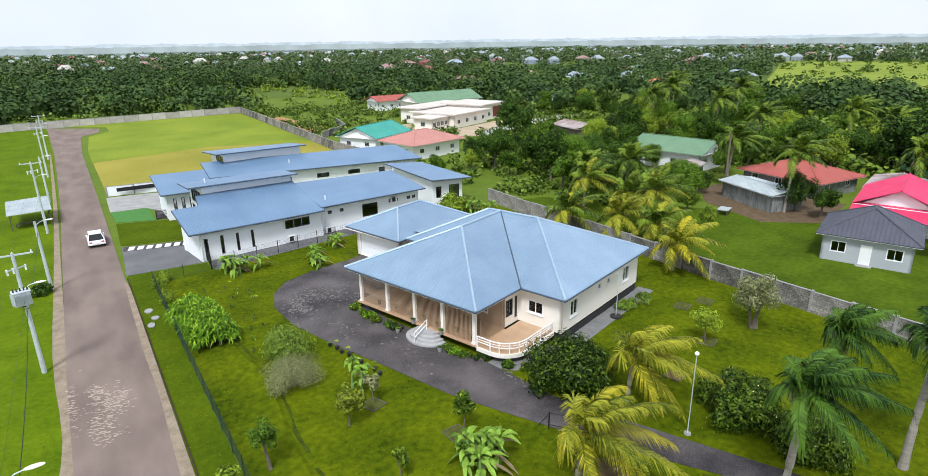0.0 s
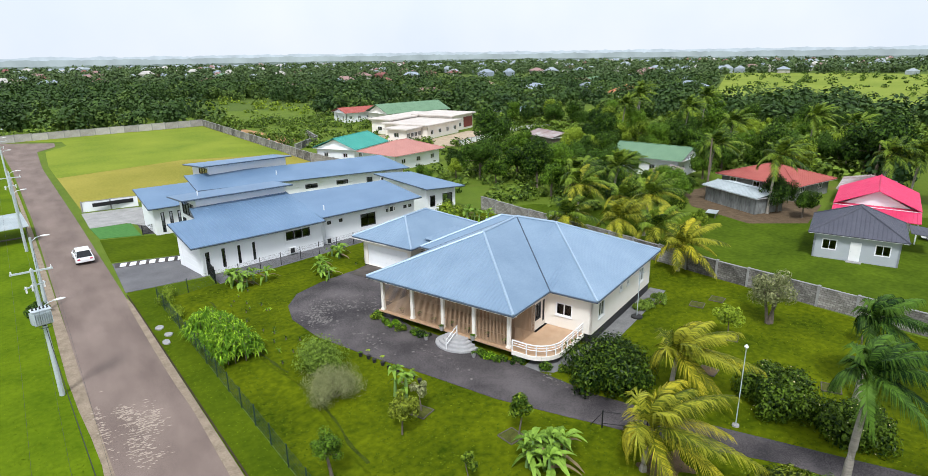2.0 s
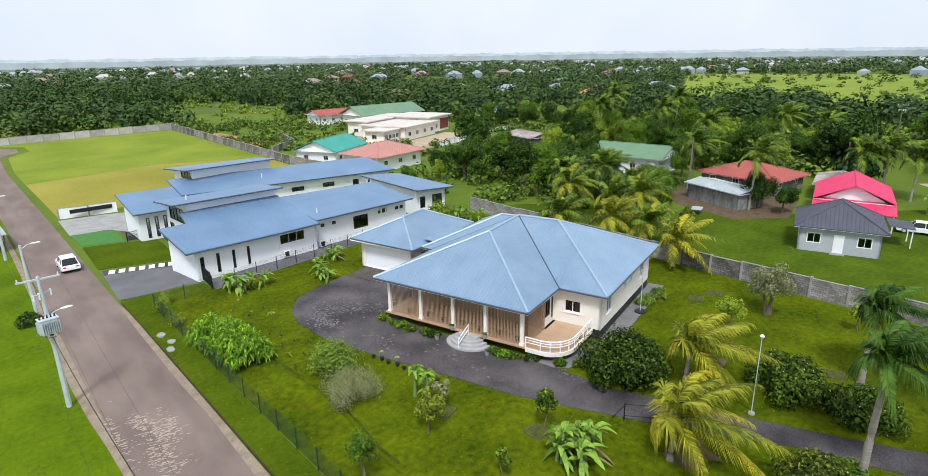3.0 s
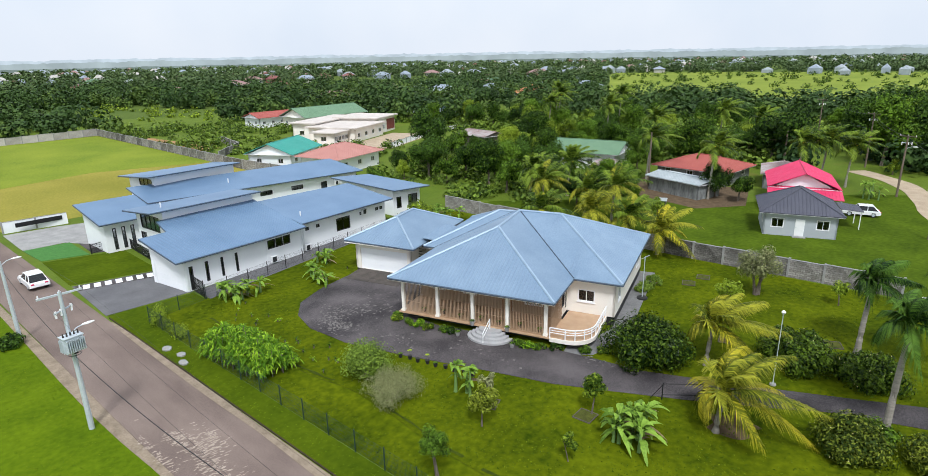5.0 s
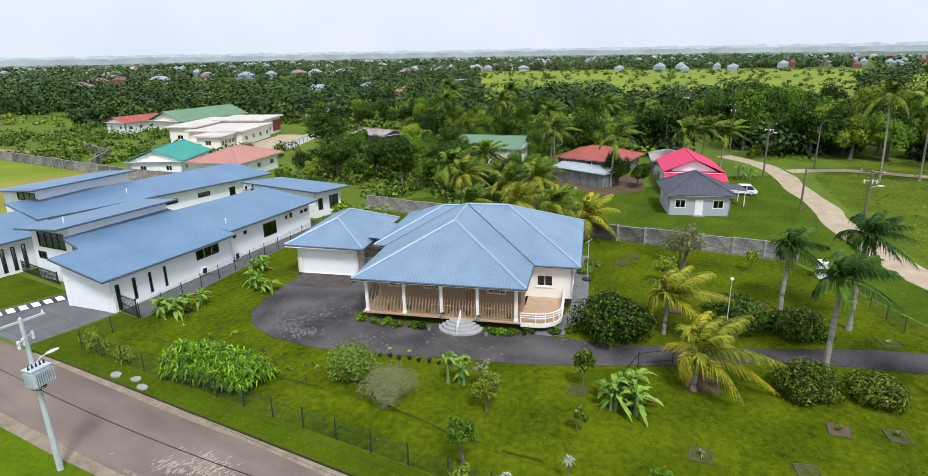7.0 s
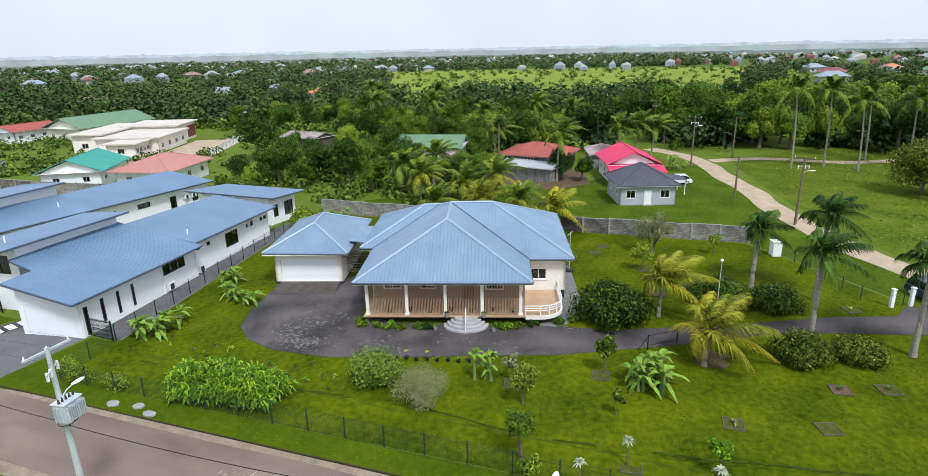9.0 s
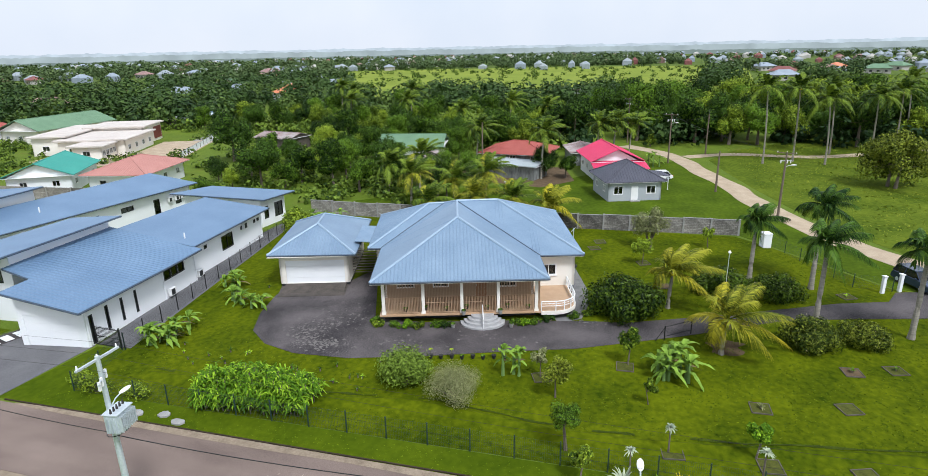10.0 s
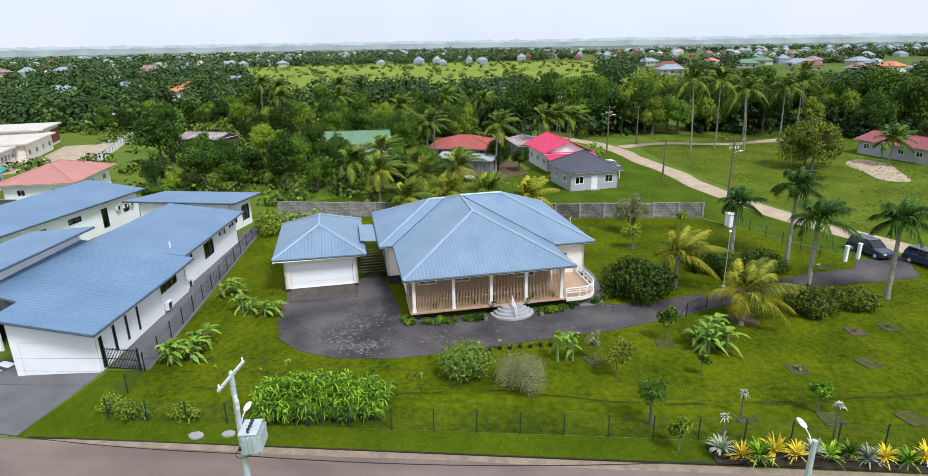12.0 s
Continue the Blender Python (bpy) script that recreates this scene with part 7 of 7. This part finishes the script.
spots = [(65.2, 83.0, 1, 1.0), (69.6, 78.0, 0, 1.0), (61.0, 77.2, 2, 1.0), (57.2, 71.4, 2, 0.8), (72.5, 71.0, 3, 0.8), (78.2, 72.8, 1, 0.8), (64.9, 65.2, 0, 0.85), (70.7, 62.2, 1, 0.8), (76.4, 61.1, 0, 0.9), (61.18, 60.42, 4, 0.6), (82.1, 59.0, 2, 0.9), (86.9, 90.1, 1, 1.0), (78.0, 90.4, 0, 0.9),
         (83.8, 82.5, 2, 0.9), (59.29, 55.00, 1, 0.55), (64.15, 50.46, 4, 0.55), (81.42, 37.89, 1, 0.65), (74.6, 54.2, 3, 0.75), (67.7, 71.1, 3, 0.85), (87.6, 72.6, 3, 0.8), (103.5, 67.3, 0, 1.0), (103.7, 58.6, 1, 0.95), (104.8, 45.0, 4, 0.9),  (106.6, 50.8, 3, 0.95), (92.2, 84.2, 4, 0.9),
         (104.4, 76.0, 1, 1.0), (100.6, 83.9, 3, 1.0), (107.9, 85.6, 2, 1.1), (110.0, 68.2, 0, 1.1), (65.65, 40.04, 2, 0.45), (87.3, 96.0, 0, 0.9),   (62.39, -18.93, 4, 0.72), (74.65, 48.81, 0, 0.85), (64.33, 51.85, 1, 0.55), (80.86, 34.25, 0, 0.62), (69.46, 45.93, 2, 0.6), (116.3, 19.4, 2, 0.5), (55.40, 56.55, 2, 0.5),
         (54.87, 61.52, 0, 0.5), (62.8, 87.0, 2, 0.6),  (84.6, 102.0, 1, 1.25), (70.3, 94.6, 2, 0.5)]
extra = np.random.default_rng(21)
while len(spots) < 72:
    x, y = extra.uniform(54, 116), extra.uniform(50, 100)
    clear = [(97.5, 68.5, 9), (88.5, 60, 5), (107, 104.5, 9), (99, 45.5, 11), (83, 43.6, 8), (64.5, 107, 11)]
    if y > 100 - 0.25 * (x - 54) or (x < 70 and y < 58) or (x < 64 and y > 86) or any(math.hypot(x - a, y - b) < r for a, b, r in clear) or any(math.hypot(x - p[0], y - p[1]) < 3.6 for p in spots):
        continue
    spots.append((x, y, int(extra.integers(0, 5)), extra.uniform(0.45, 0.8)))
for k, (x, y, kind, s) in enumerate(spots):
    if x < 63.5 and y < 80:
        continue
    if x > 66 and abs((y - 20) * 0.895 - x * 0.446) < 5.5 or x > 70 and abs((y - 25) * 0.807 - x * 0.59) < 4.5:
        s *= 0.6
    tagged(tree_at(kind, x, y, s, (k * 77) % 360), group="trees between the houses")


place(make_tree("tree", 8.2, 6.0, 4.1, 13000, 0.19, LEAF_OLIVE, "broad olive-green tree on the meadow", seed=771, trunk=0.2, lumps=34, inner=0.6, multi=3), 82.5, -15.0)


def in_town(x, y):
    """Plots, roads and fields that stay free of woodland."""
    r, az = math.hypot(x - 5, y - 15), math.degrees(math.atan2(y - 15, x - 5))
    if x < 54 and y < 214 and x > -80:
        return True
    if 50 < x < 130 and 98 < y < 200:
        return True
    if x < 106 and 7 < y < 100:
        return True
    if y < 10 and x < 122 and y > -40:
        return True
    if abs((y - 24) - (x - 112) * 0.42) < 7 and x < 172:
        return True
    if abs(y + 0.6 * (x - 118) - 5) < 7 and 100 < x < 160:
        return True
    return False


def light_field(x, y):
    r, az = math.hypot(x + 10, y - 18), math.degrees(math.atan2(y - 18, x + 10))
    if 250 + 30 * math.sin(az * 0.4) < r < 640 and -10 < az < 27:
        return True
    return 190 < r < 230 and 62 < az < 70 or (430 < r < 520 and 40 < az < 60)


def open_ground(x, y):
    """Fields and gardens that break up the far woods."""
    r, az = math.hypot(x + 10, y - 18), math.atan2(y - 18, x + 10)
    v = math.sin(r * 0.031 + 2.2 * math.sin(az * 3.1) + 0.7) + 0.8 * math.sin(az * 9.0 + r * 0.013) + 0.5 * math.sin(az * 21 - r * 0.02)
    if az < -0.1 and r > 290:
        return v > -0.9
    if r > 430:
        return v > (-0.4 if y < -30 else 0.45) or light_field(x, y)
    return v > (0.3 if y < -20 and r > 230 else 0.85) or light_field(x, y)


rr = np.random.default_rng(42)
near = []
while len(near) < 165:
    x, y = rr.uniform(55, 190), rr.uniform(-60, 200)
    r = math.hypot(x + 10, y - 18)
    if r < 190 and not in_town(x, y) and all((x - a) ** 2 + (y - b) ** 2 > 14 for a, b in near):
        near.append((x, y))
near += [(123.9, 9.5), (127.4, 13.4), (122.2, 2.6), (126.7, 3.6), (131.2, 6.6), (134.7, 15.4), (123.2, -3.4), (129.6, -2.4), (135.9, 1.6), (140.2, 9.5), (126.9, -9.4), (133.2, -8.3)]
for k, (x, y) in enumerate(near):
    tall = 1.3 if (y < 42 and x > 112) else 0.85
    tagged(tree_at([1, 4, 3, 0, 1, 2][k % 6], x, y, tall * rr.uniform(0.75, 1.2), rr.uniform(0, 360)), group="trees of the wood")


def woods(name, count, r0, r1, per, leaf, size, label, material, az0=-42, az1=104, seed=1, skip=None, only=None, low=1.0, plots=False):
    """Woodland too far to count: many crowns of leaf clumps in one object."""
    g = np.random.default_rng(seed)
    cs, ns = [], []
    made = tries = 0
    while made < count and tries < count * 30:
        tries += 1
        r = math.sqrt(g.uniform(r0 * r0, r1 * r1))
        az = radians(g.uniform(az0, az1))
        x, y = -10 + r * math.cos(az), 18 + r * math.sin(az)
        if (in_town(x, y) and not plots) or (skip and skip(x, y)) or (only and not only(x, y)):
            continue
        made += 1
        s = size * g.uniform(0.6, 1.3)
        L = [(x + g.normal() * s * 0.3, y + g.normal() * s * 0.3, s * low * g.uniform(0.2, 0.75), s * g.uniform(0.26, 0.42)) for _ in range(6)]
        c, d = clump_points(L, per, g, 0.88)
        c[:, 2] = np.maximum(c[:, 2], 0.2)
        cs.append(c)
        ns.append(d)
    me = leaves_mesh(name, np.concatenate(cs), np.concatenate(ns) + np.array([0, 0, 0.25]), leaf, material, 0.85, 0.1, g)
    return tagged(new(name, me), label, "woods", kind="stuff")


woods("near_undergrowth", 1020, 90, 200, 80, 0.42, 3.6, "dense green undergrowth between the trees", LEAF_SCRUB, seed=2, low=0.7, skip=lambda x, y: y < 34)
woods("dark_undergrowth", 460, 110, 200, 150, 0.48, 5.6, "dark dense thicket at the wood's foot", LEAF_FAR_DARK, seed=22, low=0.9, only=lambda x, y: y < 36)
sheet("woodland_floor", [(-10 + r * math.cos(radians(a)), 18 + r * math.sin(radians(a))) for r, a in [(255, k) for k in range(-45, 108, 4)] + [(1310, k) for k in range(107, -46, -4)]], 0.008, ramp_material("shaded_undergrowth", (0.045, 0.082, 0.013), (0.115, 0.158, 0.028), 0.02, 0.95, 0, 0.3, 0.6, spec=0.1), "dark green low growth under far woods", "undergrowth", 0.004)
def yards(x, y):
    """Rough growth round the houses beyond the field, clear of roofs and paving."""
    clear = [(101.5, 148, 17), (64.5, 107, 11), (60.5, 121, 10), (115, 180, 15), (102, 193, 9), (98, 132, 13), (83, 140, 9), (107, 104.5, 9), (97.5, 68.5, 9), (97, 45.5, 10), (83, 44, 9)]
    return ((54 < x < 135 and 98 < y < 214) or (54 < x < 108 and 54 < y < 100 and y > 112 - x)) and not any(math.hypot(x - a, y - b) < r for a, b, r in clear)


woods("yard_scrub", 420, 60, 260, 60, 0.3, 2.4, "rough green growth and shrubs round the houses", LEAF_SCRUB, seed=9, only=yards, low=0.6, plots=True)
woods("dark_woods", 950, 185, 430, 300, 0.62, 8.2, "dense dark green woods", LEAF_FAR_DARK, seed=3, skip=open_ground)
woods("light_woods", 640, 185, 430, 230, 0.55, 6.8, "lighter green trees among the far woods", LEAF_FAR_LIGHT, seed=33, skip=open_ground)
woods("garden_scrub", 300, 185, 430, 40, 0.4, 3.0, "low scrub on open ground among the far woods", LEAF_LIGHT, seed=34, only=open_ground, skip=light_field, low=0.6)
sheet("pasture", [(-10 + r * math.cos(radians(a)), 18 + r * math.sin(radians(a))) for r, a in [(265, k) for k in range(-10, 28, 3)] + [(640, k) for k in range(27, -11, -3)]], 0.02, ramp_material("pale_pasture_grass", (0.12, 0.175, 0.018), (0.24, 0.285, 0.042), 0.03, 0.95, 0, 0.3, 0.8, spec=0.1), "pale green open pasture with scrub", "field")
woods("field_scrub", 380, 240, 660, 34, 0.5, 3.4, "scattered scrub on the far pasture", LEAF_SCRUB, az0=-12, az1=30, seed=4, only=light_field, low=0.6)
woods("middle_woods", 1500, 400, 800, 110, 1.0, 8.0, "green woods between far houses", LEAF_HAZE, seed=5, skip=open_ground)
woods("far_woods", 2300, 780, 1290, 34, 1.6, 7.4, "far green woods on the plain", LEAF_HAZE, seed=6, skip=open_ground)

# far houses
def far_house(k, roof, wallm, label):
    """A plain small house for the distance: body with its window openings, hipped roof."""
    h = thing("house", pose(0, -400 - 30 * k, 0), label, "house")
    part("wall", boxes((-7, -5, 0, 7, 5, 3.4)), wallm, h)
    for x in (-4.2, 0.3, 4.4):
        for y in (-5.06, 5.0):
            part("window", boxes((x - 0.8, y, 1.1, x + 0.8, y + 0.06, 2.3)), DARK_FRAME, h)
    bm = bmesh.new()
    vs = [bm.verts.new(p) for p in ((-8, -6, 3.4), (8, -6, 3.4), (8, 6, 3.4), (-8, 6, 3.4), (-3.2, 0, 6.2), (3.2, 0, 6.2))]
    for f in ((0, 1, 5, 4), (2, 3, 4, 5), (1, 2, 5), (3, 0, 4), (3, 2, 1, 0)):
        bm.faces.new([vs[i] for i in f])
    part("roof", bm, roof, h)
    return h


# far roofs and walls: muted copies of near colours, standing in for haze
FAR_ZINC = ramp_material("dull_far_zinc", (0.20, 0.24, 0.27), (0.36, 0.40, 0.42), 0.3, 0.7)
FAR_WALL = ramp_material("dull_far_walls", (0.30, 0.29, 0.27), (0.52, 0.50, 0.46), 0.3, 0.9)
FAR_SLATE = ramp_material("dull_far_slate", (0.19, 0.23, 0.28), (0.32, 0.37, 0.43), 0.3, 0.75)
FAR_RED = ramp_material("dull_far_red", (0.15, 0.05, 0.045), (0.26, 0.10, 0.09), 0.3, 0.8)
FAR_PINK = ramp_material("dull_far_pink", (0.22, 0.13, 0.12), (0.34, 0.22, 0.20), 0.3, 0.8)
far_kinds = []
for k, (roof, wallm, label) in enumerate(((FAR_RED, FAR_WALL, "far white house with a red roof"), (FAR_SLATE, FAR_WALL, "far white house with a blue-grey roof"), (FAR_ZINC, FAR_WALL, "far white house with a pale zinc roof"), (ROOF_ORANGE, CREAM, "far cream house with an orange roof"), (ROOF_GREEN, FAR_WALL, "far white house with a green roof"), (FAR_PINK, FAR_WALL, "far white house with a dull pink roof"))):
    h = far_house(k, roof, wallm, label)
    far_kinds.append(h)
rr = np.random.default_rng(77)
placed = []
used = set()
clusters = [(425, -144, 12, 42), (400, -190, 8, 35), (289, 264, 7, 45), (313, 221, 6, 40), (447, 453, 12, 90), (468, -115, 14, 70), (258, 237, 4, 40), (377, 341, 8, 80), (166, 398, 8, 70), (251, 514, 9, 90), (629, 302, 7, 60), (656, 113, 10, 120), (57, 617, 8, 120), (265, 360, 6, 60)]
for cx, cy, n, spread in clusters:
    for _ in range(n):
        x, y = cx + rr.normal() * spread, cy + rr.normal() * spread
        if not light_field(x, y) and all((x - a) ** 2 + (y - b) ** 2 > 420 for a, b in placed):
            k = int(rr.choice(6, p=[0.18, 0.36, 0.20, 0.02, 0.06, 0.18]))
            m = pose(x, y, 0, 0, 0, rr.uniform(0, 180))
            if k in used:
                copy_thing(far_kinds[k], m)
            else:
                used.add(k)
                far_kinds[k].matrix_world = m
            placed.append((x, y))


def far_town():
    """Hundreds of houses near the horizon as one object per roof colour."""
    g = np.random.default_rng(12)
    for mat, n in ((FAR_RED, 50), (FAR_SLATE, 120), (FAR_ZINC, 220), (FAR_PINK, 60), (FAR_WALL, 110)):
        bm = bmesh.new()
        for _ in range(n):
            r, az = math.sqrt(g.uniform(560 ** 2, 1290 ** 2)), radians(g.uniform(-42, 104))
            x, y, s = -10 + r * math.cos(az), 18 + r * math.sin(az), g.uniform(3.6, 7)
            h = g.uniform(5.0, 8.0)
            vs = [bm.verts.new((x + a * s, y + b * s * 0.7, z)) for z in (0, h * 0.6) for a, b in ((-1, -1), (1, -1), (1, 1), (-1, 1))]
            top = [bm.verts.new((x - s * 0.4, y, h)), bm.verts.new((x + s * 0.4, y, h))]
            for f in ((0, 1, 5, 4), (1, 2, 6, 5), (2, 3, 7, 6), (3, 0, 4, 7)):
                bm.faces.new([vs[i] for i in f])
            bm.faces.new((vs[4], vs[5], top[1], top[0]))
            bm.faces.new((vs[6], vs[7], top[0], top[1]))
            bm.faces.new((vs[5], vs[6], top[1]))
            bm.faces.new((vs[7], vs[4], top[0]))
        tagged(part("far_town", bm, mat, None, "far low houses on the plain", kind="stuff"), category="houses")


far_town()


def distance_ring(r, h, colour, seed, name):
    """A glowing backdrop line of far trees round the plain, haze in its colour."""
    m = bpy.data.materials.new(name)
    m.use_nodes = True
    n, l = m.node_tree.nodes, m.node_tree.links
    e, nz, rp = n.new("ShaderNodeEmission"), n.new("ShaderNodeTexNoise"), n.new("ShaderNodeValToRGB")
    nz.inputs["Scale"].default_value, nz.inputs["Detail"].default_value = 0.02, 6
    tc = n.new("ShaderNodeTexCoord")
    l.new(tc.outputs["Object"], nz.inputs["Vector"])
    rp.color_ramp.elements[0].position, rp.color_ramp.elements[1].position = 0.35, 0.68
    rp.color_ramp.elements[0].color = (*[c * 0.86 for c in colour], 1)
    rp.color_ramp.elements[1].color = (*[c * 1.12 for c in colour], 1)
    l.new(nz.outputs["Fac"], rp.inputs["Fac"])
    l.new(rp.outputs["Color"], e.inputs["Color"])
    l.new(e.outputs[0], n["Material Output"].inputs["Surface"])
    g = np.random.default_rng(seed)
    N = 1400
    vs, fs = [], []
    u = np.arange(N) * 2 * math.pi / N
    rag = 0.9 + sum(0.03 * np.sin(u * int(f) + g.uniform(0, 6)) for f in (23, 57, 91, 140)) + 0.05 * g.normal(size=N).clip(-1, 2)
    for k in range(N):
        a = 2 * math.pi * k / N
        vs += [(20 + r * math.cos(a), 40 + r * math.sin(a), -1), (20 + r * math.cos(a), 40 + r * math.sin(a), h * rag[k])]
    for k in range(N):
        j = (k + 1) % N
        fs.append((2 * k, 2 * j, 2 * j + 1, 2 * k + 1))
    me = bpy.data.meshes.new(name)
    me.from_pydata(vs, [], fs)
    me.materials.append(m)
    tagged(new(name, me), "glowing backdrop line of far trees with painted haze", "backdrop", kind="structure")


# farther rings glow paler and bluer to stand in for haze
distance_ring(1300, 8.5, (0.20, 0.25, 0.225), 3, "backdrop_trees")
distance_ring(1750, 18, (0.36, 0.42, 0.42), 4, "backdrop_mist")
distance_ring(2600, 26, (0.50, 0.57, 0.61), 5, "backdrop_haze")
